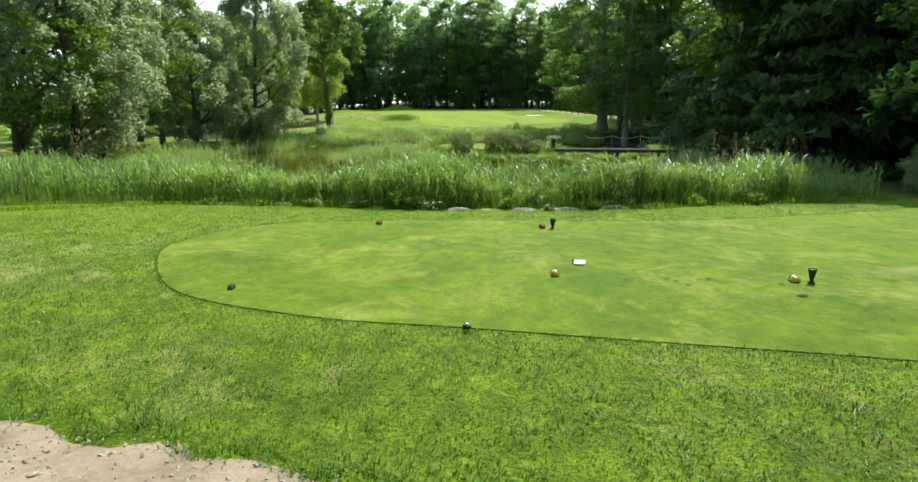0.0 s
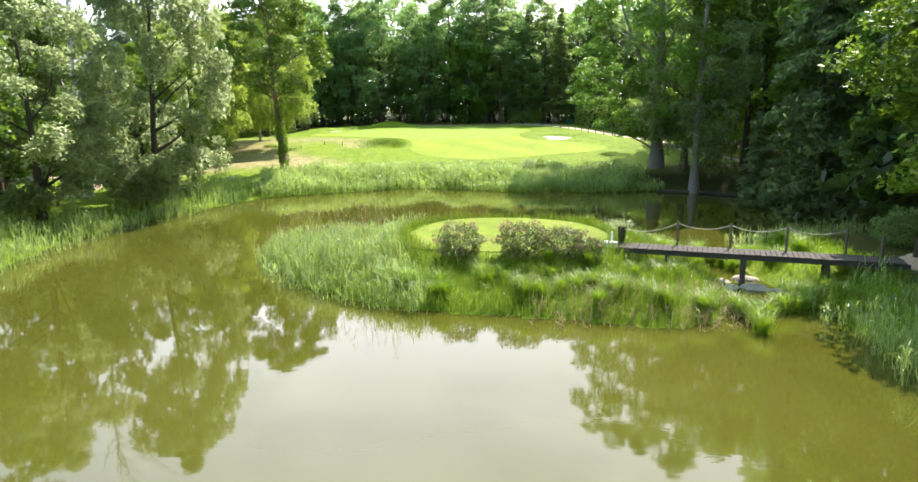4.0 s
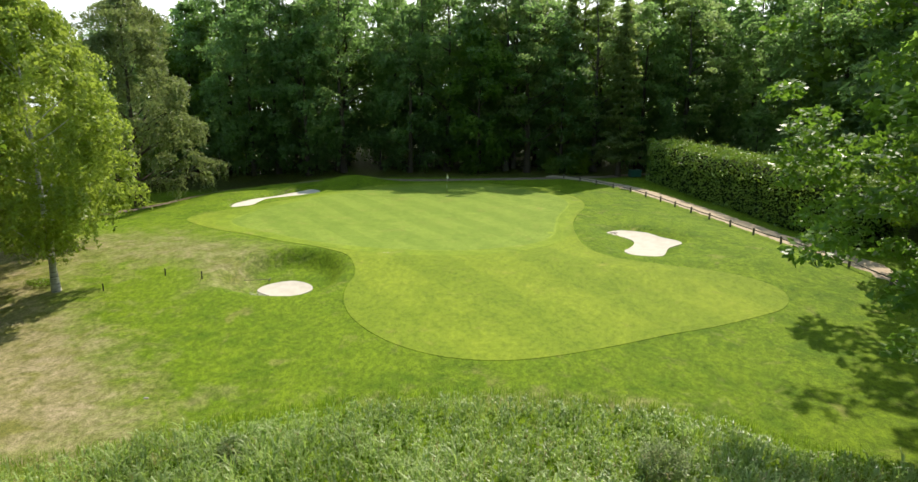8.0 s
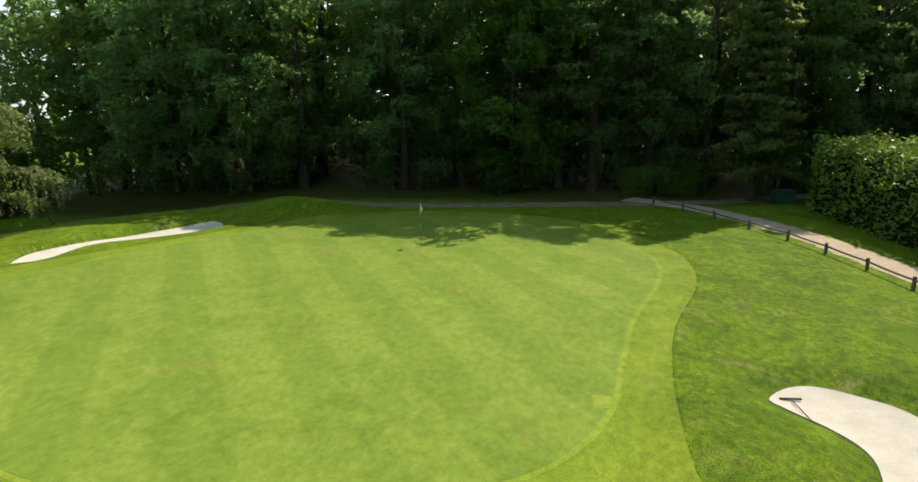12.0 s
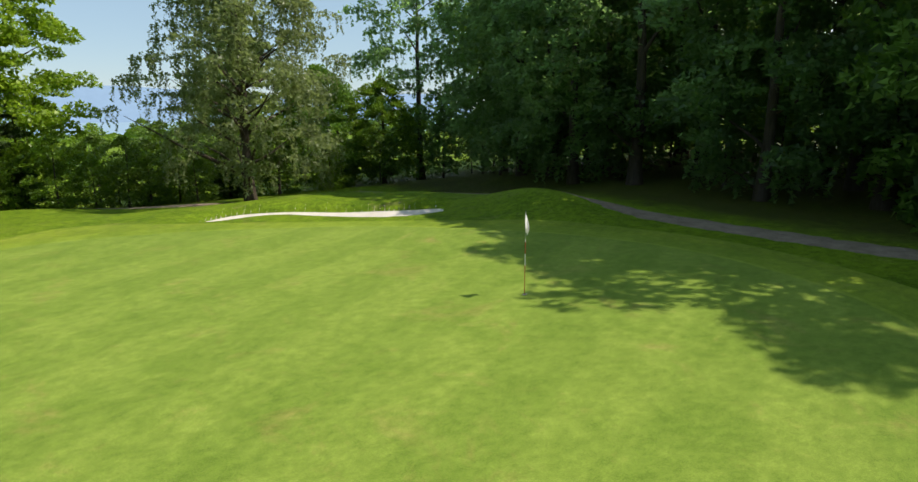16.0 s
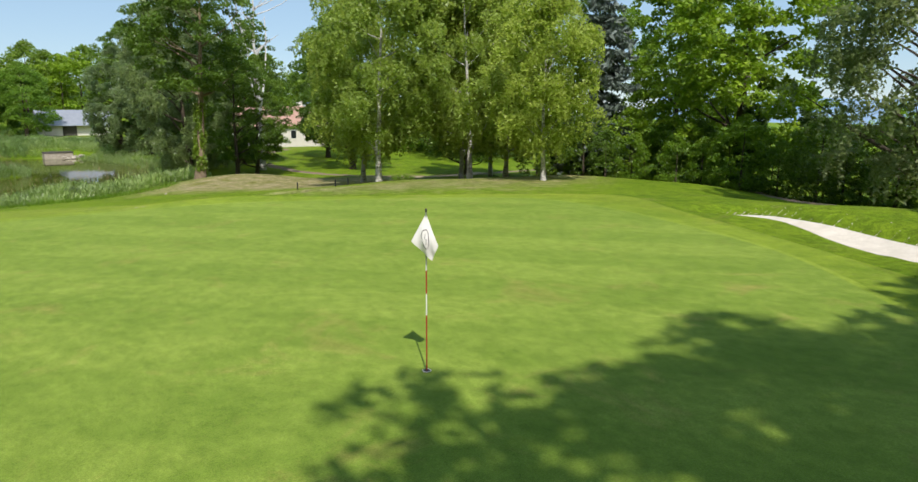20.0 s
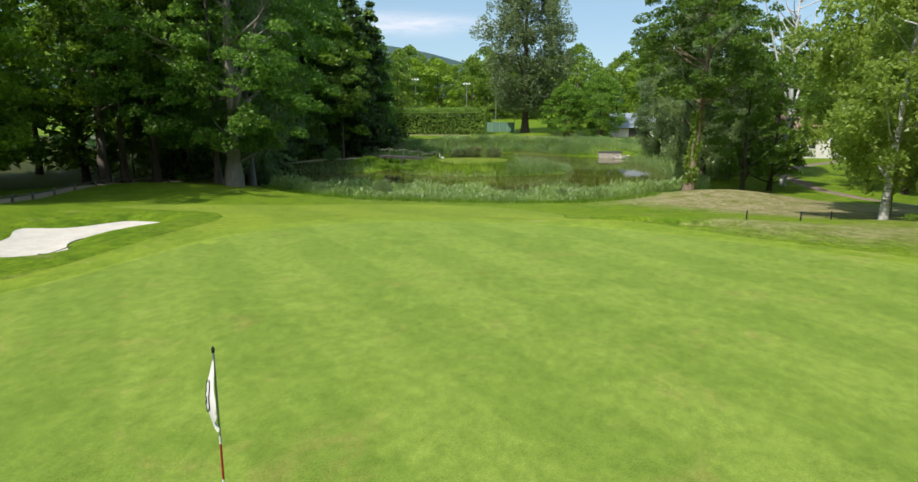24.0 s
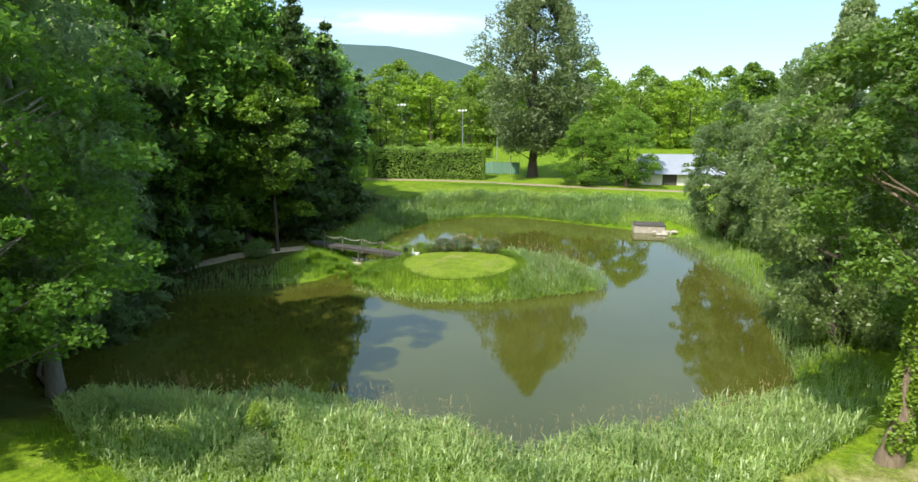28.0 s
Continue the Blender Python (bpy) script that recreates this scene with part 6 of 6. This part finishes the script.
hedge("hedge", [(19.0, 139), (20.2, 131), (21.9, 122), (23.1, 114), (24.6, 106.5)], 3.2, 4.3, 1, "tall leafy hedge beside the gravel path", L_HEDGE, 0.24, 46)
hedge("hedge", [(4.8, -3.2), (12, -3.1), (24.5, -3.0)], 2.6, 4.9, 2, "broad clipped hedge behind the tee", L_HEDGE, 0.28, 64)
hedge("hedge", [(6, -34), (14, -35)], 1.6, 2.6, 3, "low clipped hedge by the courts", L_MAPLE, 0.35, 20)
hedge("hedge", [(18, -36), (34, -37)], 1.6, 2.8, 4, "clipped hedge by the courts", L_HEDGE, 0.35, 20)


# ---- low fence along the gravel path ----
fence_line = np.array([(8.4, 139.9), (9.9, 137.6), (12.4, 133.4), (14.4, 129.4), (15.6, 124.9), (16.4, 120.8), (17.4, 116.4), (18.6, 111.5), (20.0, 106.5), (21.7, 101.4), (23.6, 96.5), (24.9, 91.8), (25.5, 88.4), (26.1, 85), (26.5, 80), (26.6, 75)])
d = np.concatenate([[0], np.cumsum(np.hypot(*np.diff(fence_line, axis=0).T))])
fence = thing("fence", (0, 0, 0), "low fence of dark wooden posts and rails", "fence")
bm = lathe(bmesh.new(), [(0.075, -0.2), (0.075, 0.46), (0.06, 0.50), (0.02, 0.51)], 9)
post_me = bpy.data.meshes.new("post")
bm.to_mesh(post_me)
bm.free()
post_me.materials.append(M_POST)
tops = []
rng = np.random.default_rng(12)
for s in np.arange(0.2, d[-1], 2.75):
    x, y = float(np.interp(s, d, fence_line[:, 0])), float(np.interp(s, d, fence_line[:, 1]))
    ob = part("post", post_me, M_POST, fence)
    ob.location, ob.rotation_euler = (x, y, land_at(x, y)), (rng.normal(0, 0.03), rng.normal(0, 0.03), 0)
    tops.append((x, y, land_at(x, y) + 0.36))
for a, c in zip(tops, tops[1:]):
    v, f = tubes([[(*a, 0.045), *[(a[0] + (c[0] - a[0]) * t, a[1] + (c[1] - a[1]) * t, a[2] + (c[2] - a[2]) * t - 0.02, 0.042) for t in (0.33, 0.67)], (*c, 0.04)]], 7)
    part("rail", mesh_np("rail", v, f, M_POST, True), M_POST, fence)


# ---- the hole ----
hx, hy = -3.95, 126.34
hz = land_at(hx, hy) + 0.04
pin = thing("flagstick", (hx, hy, hz), "red and white banded golf flagstick with a limp white flag", "flagstick")
z = 0.0
for ln, m, lab in ((0.78, M_RED, "red band"), (0.30, M_WHITE, "white band"), (0.31, M_RED, "red band"), (0.07, M_WHITE, "white band"), (0.70, M_STEEL, "grey metal top"),):
    part("band", lathe(bmesh.new(), [(0.0095, z), (0.0095, z + ln)], 10), m, pin, lab)
    z += ln
part("knob", lathe(bmesh.new(), [(0.012, z), (0.014, z + 0.03), (0.004, z + 0.05)], 10), M_BLACK, pin)
flag_top, flag_a, flag_b, flag_tip = Vector((0, 0, 2.14)), Vector((0.150, -0.122, 1.78)), Vector((-0.066, 0.164, 1.73)), Vector((-0.03, 0.08, 1.53))


def on_flag(u, v, lift=0.0):
    """A point of the limp cloth, folded round the stick: u along one edge, v along the other."""
    p = flag_top * (1 - u) * (1 - v) + flag_a * u * (1 - v) + flag_b * v * (1 - u) + flag_tip * u * v
    side = Vector((0.74, 0.67, 0))
    return p + side * (0.045 * math.sin(math.pi * u) * math.sin(math.pi * v) + 0.018 * math.sin(9 * (u - v)) * (u + v) * 0.5 + lift)


bm = bmesh.new()
rows = [[bm.verts.new(on_flag(i / 12, k / 12)) for k in range(13)] for i in range(13)]
for a, c in zip(rows, rows[1:]):
    for k in range(12):
        bm.faces.new((a[k], a[k + 1], c[k + 1], c[k]))
for face in bm.faces:
    face.smooth = True
cloth = part("flag", bm, M_WHITE, pin, "limp white flag")
shield = ((0.24, 0.30), (0.40, 0.20), (0.55, 0.22), (0.70, 0.42), (0.74, 0.62), (0.56, 0.66), (0.36, 0.56), (0.24, 0.42), (0.24, 0.30))
v, f = tubes([[(*on_flag(a, c, 0.006), 0.004) for a, c in shield]], 5)
part("emblem", mesh_np("emblem", v, f, M_BLACK, True), M_BLACK, cloth, "dark shield outline emblem")
v, f = tubes([[(*on_flag(a, c, 0.006), 0.0035) for a, c in ((0.38, 0.34), (0.50, 0.40), (0.46, 0.48), (0.60, 0.54))]], 5)
part("emblem", mesh_np("emblem", v, f, M_BLACK, True), M_BLACK, cloth, "dark curved emblem stroke")
cup = thing("hole_cup", (hx, hy, hz), "white-rimmed golf hole in the green", "golf hole")
part("rim", lathe(bmesh.new(), [(0.054, 0.004), (0.060, 0.006), (0.064, 0.003), (0.062, 0.001)], 20), M_WHITE, cup)
# flat black disc in place of the hole's shaded depth
part("well", lathe(bmesh.new(), [(0.050, 0.0065), (0.050, 0.0085)], 20), M_BLACK, cup)


# ---- tee furniture ----
def tee_marker(x, y, tone_a, tone_b, label, k=0.75):
    ob = thing("tee_marker", (x, y, land_at(x, y) + 0.03), label, "tee marker", "tee markers")
    ob.scale = (k, k, k)
    for k, m in ((0, tone_a), (1, tone_b)):
        off = 0.075 if k else -0.02
        part("dome", lathe(bmesh.new(), [(0.085, 0), (0.083, 0.03), (0.066, 0.065), (0.036, 0.088), (0.008, 0.095)], 14, (0, -off, 0)), m, ob)
        for r in range(8):
            a = r * math.pi / 4
            pth = [(math.cos(a) * rr, math.sin(a) * rr - off, zz, 0.006) for rr, zz in ((0.087, 0.005), (0.085, 0.032), (0.068, 0.067), (0.037, 0.090))]
            v, f = tubes([pth], 4)
            part("rib", mesh_np("rib", v, f, M_BLACK), M_BLACK, ob)
    return ob


def divot_bin(x, y):
    ob = thing("tee_bin", (x, y, land_at(x, y) + 0.03), "black flared plastic bin on a foot", "bin", "tee bins")
    ob.scale = (0.55, 0.55, 0.55)
    part("foot", lathe(bmesh.new(), [(0.10, 0), (0.10, 0.02), (0.05, 0.05), (0.045, 0.09)], 12), M_BLACK, ob)
    part("body", lathe(bmesh.new(), [(0.055, 0.08), (0.07, 0.12), (0.125, 0.36), (0.135, 0.37), (0.12, 0.375), (0.11, 0.35)], 12, (0, 0, 0), 0.7), M_BLACK, ob)
    return ob


tee_marker(-2.0, 14.0, M_BLUE, M_RED, "blue and red ribbed tee marker domes")
tee_marker(1.62, 13.62, M_BLUE, M_RED, "blue and red ribbed tee marker domes")
tee_marker(1.35, 9.40, M_WHITE, M_YELLOW, "white and yellow ribbed tee marker domes")
tee_marker(4.88, 9.12, M_WHITE, M_YELLOW, "white and yellow ribbed tee marker domes")
tee_marker(-3.35, 8.52, M_BLACK, M_GREENPAINT, "dark ribbed tee marker domes", 0.55)
tee_marker(0.0, 6.85, M_WHITE, M_BLACK, "white and black ribbed tee marker domes", 0.55)
divot_bin(1.84, 13.5)
divot_bin(5.08, 9.0)
plate = thing("tee_plate", (1.86, 10.16, land_at(1.86, 10.16) + 0.018), "white tilted plate set in the tee lawn", "sign")
plate.scale = (0.7, 0.7, 0.6)
part("panel", box(bmesh.new(), 0, 0, 0.05, 0.27, 0.26, 0.03, Euler((0.2, 0, -0.2)).to_matrix(), 0.004), M_WHITE, plate)
part("edge", box(bmesh.new(), 0, 0.13, 0.05, 0.30, 0.03, 0.09, Euler((0, 0, -0.2)).to_matrix(), 0.004), M_BLACK, plate)
for k, (x, y, s) in enumerate(((2.37, 9.1, 0.04), (3.04, 9.2, 0.045), (3.1, 9.02, 0.05), (3.2, 8.8, 0.04), (3.47, 9.12, 0.035), (3.63, 9.16, 0.05), (4.6, 8.9, 0.05), (4.6, 8.3, 0.08))):
    bm = lathe(bmesh.new(), [(s, 0), (s * 0.7, 0.006), (s * 0.2, 0.008)], 9, (0, 0, 0), 0.5)
    for v in bm.verts:
        v.co.x *= 1 + 0.5 * noise.noise(v.co * 20 + Vector((k, 0, 0)))
    ob = tagged(new("divot", bpy.data.meshes.new("divot")), "bare earth divot in the tee lawn", "divot", "divots")
    bm.to_mesh(ob.data)
    bm.free()
    ob.data.materials.append(M_BARK)
    ob.location = (x, y, land_at(x, y) + 0.033)


# ---- rakes, stakes, bin ----
def rake(x, y, z, heading, label):
    ob = thing("rake", (x, y, z), label, "rake", "bunker rakes", turn=heading)
    v, f = tubes([[(0, 0, 0.05, 0.014), (0.7, 0, 0.045, 0.014), (1.5, 0, 0.03, 0.014)]], 6)
    part("handle", mesh_np("handle", v, f, M_POST, True), M_POST, ob)
    part("head", box(bmesh.new(), 0, 0, 0.05, 0.05, 0.55, 0.04, None, 0.006), M_BLACK, ob)
    for k in range(9):
        part("tine", box(bmesh.new(), 0, -0.24 + 0.06 * k, 0.015, 0.012, 0.012, 0.05), M_BLACK, ob)
    return ob


rake(-12.9, 102.35, land_at(-13.2, 102.35) + 0.06, math.pi + 0.2, "wooden bunker rake lying in the grassy hollow")
rake(9.05, 112.65, land_at(9.1, 112.5) + 0.06, -1.45, "bunker rake lying on pale sand")
for x, y in ((-15.92, 100.13), (-18.15, 100.45), (-20.4, 98.2)):
    ob = thing("marker_stake", (x, y, land_at(x, y)), "short dark wooden stake in the grass", "stake", "marker stakes")
    part("shaft", lathe(bmesh.new(), [(0.035, -0.1), (0.035, 0.40), (0.02, 0.43)], 8), M_BLACK, ob)
crate = thing("grit_bin", (16.9, 141.6, land_at(16.9, 141.6)), "green grit bin beside the path", "bin", turn=0.3)
part("body", box(bmesh.new(), 0, 0, 0.38, 1.3, 0.8, 0.72, None, 0.04), M_GREENPAINT, crate)
part("lid", box(bmesh.new(), 0, 0, 0.78, 1.38, 0.88, 0.10, None, 0.04), M_GREENPAINT, crate)

# ---- timber edging of the shaded bank ----
edging = thing("bank_log", (0, 0, 0), "dark wet log edging along the shaded pond bank", "log")
line = [(15.6, 77.9), (17.6, 77.4), (19.4, 76.8), (21.0, 75.6), (22.2, 74.0)]
for a, c in zip(line, line[1:]):
    v, f = tubes([[(a[0], a[1], WATER + 0.10, 0.11), ((a[0] + c[0]) / 2, (a[1] + c[1]) / 2 + 0.04, WATER + 0.14, 0.12), (c[0], c[1], WATER + 0.10, 0.10)]], 8)
    part("log", mesh_np("log", v, f, M_WOOD, True), M_WOOD, edging)

# ---- jetty ----
jet = thing("jetty", (JETTY[0], JETTY[1] + 0.5, WATER), "small stone jetty with a plank top", "jetty", turn=-0.05)
part("wall", box(bmesh.new(), 0, 0, 0.30, 3.4, 2.4, 1.1, None, 0.05), M_STONE, jet)
for k in range(11):
    part("plank", box(bmesh.new(), -1.6 + 0.32 * k, 0, 0.88, 0.29, 2.6, 0.06, None, 0.01), M_WOOD, jet)

# ---- ivy on the leaning trunk ----
rng = np.random.default_rng(15)
n = 5600
t = rng.uniform(0, 1, n) ** 1.1
a = rng.uniform(0, 6.28, n)
patchy = np.array([noise.noise(Vector((math.cos(q) * 1.2, math.sin(q) * 1.2, w * 5))) for q, w in zip(a, t)])
keep = patchy > -0.12 + 0.35 * (t - 0.5)
t, a = t[keep], a[keep]
rad = 0.33 - 0.06 * t + 0.20 * rng.uniform(0, 1, len(t)) ** 2 + 0.10 * np.maximum(patchy[keep], 0)
pts = np.stack([-17.4 + rad * np.cos(a) - 0.42 * t, 81.4 + rad * np.sin(a), land_at(-17.4, 81.4) + 0.6 + 5.2 * t], 1)
v, f = leaf_quads(rng, pts, 0.15, 0.12, 0.3, 0.3)
ivy = thing("ivy", (0, 0, 0), "bright green ivy climbing a leaning trunk", "ivy")
part("foliage", mesh_np("foliage", v, f, L_IVY), L_IVY, ivy)

# ---- dead white tree ----
rng = np.random.default_rng(16)
dead = thing("dead_tree", (-28.4, 69.0, land_at(-28.4, 69.0) - 0.1), "bare dead tree with bleached white branches", "dead tree")
ends = [(rng.normal(0, 2.0), rng.normal(0, 2.0), rng.uniform(12, 24)) for _ in range(40)]
part("trunk", trunk_mesh(rng, 24, 6, 0.26, (0.02, 0.0), ends, M_BLEACHED, 8, 4, 1.0, 1.3), M_BIRCH, dead)


# ---- buildings ----
def window(parent, x, z, w, h, y=-0.01):
    ob = part("window", box(bmesh.new(), x, y, z, w, 0.06, h, None, 0.01), M_WHITE, parent, "white framed window")
    part("pane", box(bmesh.new(), x, y - 0.035, z, w - 0.14, 0.01, h - 0.14), M_GLASS, ob)


M_GLASS, n, l, b = mat_new("window_glass")
b.inputs["Base Color"].default_value, b.inputs["Roughness"].default_value = (0.02, 0.025, 0.03, 1), 0.05

house = thing("house", (-56, 40, land_at(-46, 40)), "long white house with a pinkish tiled roof", "house", turn=math.pi)
part("wall", box(bmesh.new(), -8, 4, 1.6, 16, 8, 3.4, None, 0.02), M_PLASTER, house)
bm = bmesh.new()
pr = [bm.verts.new(p) for p in ((-16.5, -0.5, 3.2), (0.5, -0.5, 3.2), (0.5, 4, 6.2), (-16.5, 4, 6.2), (0.5, 8.5, 3.2), (-16.5, 8.5, 3.2))]
for q in ((0, 1, 2, 3), (3, 2, 4, 5), (0, 3, 5), (1, 4, 2), (0, 5, 4, 1)):
    bm.faces.new([pr[i] for i in q])
part("roof", bm, M_ROOF, house)
for x in (-14, -11.4, -8.8, -6.2, -3.6, -1.4):
    window(house, x, 1.9, 1.0, 1.3)
part("chimney", box(bmesh.new(), -5, 4.8, 6.2, 0.7, 0.7, 1.6, None, 0.03), M_PLASTER, house)

barn = thing("barn", (-20.6, 0.4, land_at(-24, 2) - 0.1), "low white barn with a pale grey roof", "barn", turn=math.pi)
part("wall", box(bmesh.new(), 6, 4, 1.0, 12, 7, 2.2, None, 0.02), M_PLASTER, barn)
bm = bmesh.new()
pr = [bm.verts.new(p) for p in ((-0.4, -0.5, 1.9), (12.4, -0.5, 1.9), (12.4, 5.6, 4.6), (-0.4, 5.6, 4.6), (12.4, 8, 2.4), (-0.4, 8, 2.4))]
for q in ((0, 1, 2, 3), (3, 2, 4, 5), (0, 3, 5), (1, 4, 2), (0, 5, 4, 1)):
    bm.faces.new([pr[i] for i in q])
part("roof", bm, M_SLATE, barn)
part("door", box(bmesh.new(), 4, 0.48, 0.9, 2.2, 0.06, 1.8, None, 0.01), M_WOOD, barn)


# ---- sports court: lamp masts and netting ----
def mast(x, y, tall):
    ob = thing("lamp_mast", (x, y, land_at(x, y)), "tall slim grey floodlight mast", "floodlight", "floodlight masts")
    part("pole", lathe(bmesh.new(), [(0.10, -0.2), (0.08, tall * 0.5), (0.06, tall)], 10), M_STEEL, ob)
    part("arm", box(bmesh.new(), 0, 0, tall, 1.6, 0.08, 0.08), M_STEEL, ob)
    for k in (-0.65, 0, 0.65):
        part("lamp", box(bmesh.new(), k, 0.05, tall + 0.12, 0.42, 0.36, 0.30, Euler((0.5, 0, 0)).to_matrix(), 0.03), M_WHITE, ob)


for x, z in ((24.7, 12.2), (11.9, 11.1), (4.7, 12.5)):
    mast(x, -30, z - land_at(x, -30))
net = thing("court_fence", (2.2, -9, land_at(2.2, -9)), "green mesh court fence with steel posts", "fence")
for k in range(6):
    part("post", lathe(bmesh.new(), [(0.04, -0.2), (0.04, 3.2)], 8, (-3 + 1.6 * k, 0, 0)), M_STEEL, net)
for k in range(5):
    part("mesh_panel", box(bmesh.new(), -2.2 + 1.6 * k, 0, 1.1, 1.5, 0.02, 2.0), M_TURQ, net)

# ---- distance ----
def ridge(name, xs, ys, tops, foot, material, label, depth):
    """A far range of hills, with a rolling face."""
    rows, n = 7, len(xs)
    v = []
    for r in range(rows):
        t = r / (rows - 1)
        for k in range(n):
            bumpy = 10 * noise.noise(Vector((k * 0.5, r * 0.9, 3.0))) * math.sin(math.pi * t)
            v.append((xs[k] + depth[0] * t, ys[k] + depth[1] * t, foot + (tops[k] - foot) * t ** 0.8 + bumpy))
    k = (np.arange(rows - 1)[:, None] * n + np.arange(n - 1)[None]).ravel()
    me = mesh_np(name, np.array(v), np.stack([k, k + 1, k + n + 1, k + n], 1), material, True)
    return tagged(new(name, me), label, "hills", kind="structure")


# air haze put into the surface itself: bluish tone plus a faint glow
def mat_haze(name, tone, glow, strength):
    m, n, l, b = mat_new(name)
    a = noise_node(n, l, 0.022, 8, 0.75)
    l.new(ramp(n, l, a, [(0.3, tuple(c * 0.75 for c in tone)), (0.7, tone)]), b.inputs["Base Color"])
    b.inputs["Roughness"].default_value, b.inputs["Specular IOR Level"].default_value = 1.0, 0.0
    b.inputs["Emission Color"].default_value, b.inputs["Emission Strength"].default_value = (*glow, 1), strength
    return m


# none of these gives light; the glow only stands for haze
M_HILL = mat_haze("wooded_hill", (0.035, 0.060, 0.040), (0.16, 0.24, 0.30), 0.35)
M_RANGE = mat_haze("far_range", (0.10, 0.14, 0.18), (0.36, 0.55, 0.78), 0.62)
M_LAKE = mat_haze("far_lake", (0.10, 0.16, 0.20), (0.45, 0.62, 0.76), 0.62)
xs = np.linspace(2600, -2600, 60)
tops = np.interp(xs, [-2600, -900, -100, 63, 276, 330, 518, 756, 932, 1400, 2600], [55, 50, 70, 104, 160, 178, 220, 238, 252, 300, 380]) + np.array([6 * noise.noise(Vector((x * 0.006, 0, 0))) + 3 * noise.noise(Vector((x * 0.03, 0, 0))) for x in xs])
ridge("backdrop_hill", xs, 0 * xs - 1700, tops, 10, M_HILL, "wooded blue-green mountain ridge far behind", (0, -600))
ys = np.linspace(-2600, 3600, 60)
tops = 100 + 26 * np.sin(ys * 0.0021 + 0.8) + np.array([24 * noise.noise(Vector((y * 0.002, 5, 0))) for y in ys])
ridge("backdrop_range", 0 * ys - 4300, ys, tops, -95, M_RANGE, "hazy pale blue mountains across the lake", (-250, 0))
bm = bmesh.new()
bm.faces.new([bm.verts.new(p) for p in ((-4600, -3400, -80), (-1500, -3400, -80), (-1500, 3400, -80), (-4600, 3400, -80))])
me = bpy.data.meshes.new("backdrop_lake")
bm.to_mesh(me)
bm.free()
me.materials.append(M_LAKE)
tagged(new("backdrop_lake", me), "pale blue lake in the far distance", "lake", kind="structure")
rng = np.random.default_rng(21)
m = 5200
px, py = -rng.uniform(300, 1500, m), rng.uniform(-500, 900, m)
keep = np.array([noise.noise(Vector((a * 0.006, c * 0.004, 0))) for a, c in zip(px, py)]) > -0.02
px, py = px[keep], py[keep]
v, f = leaf_quads(rng, np.stack([px, py, land(px, py) + rng.uniform(1, 8, len(px))], 1), 11, 8, 0.5)
tagged(new("far_woods", mesh_np("far_woods", v, f, L_BROAD)), "distant woods on the slope above the lake", "woods", kind="stuff")
for proto in spare:
    for ob in (*proto.children_recursive, proto):
        bpy.data.objects.remove(ob)
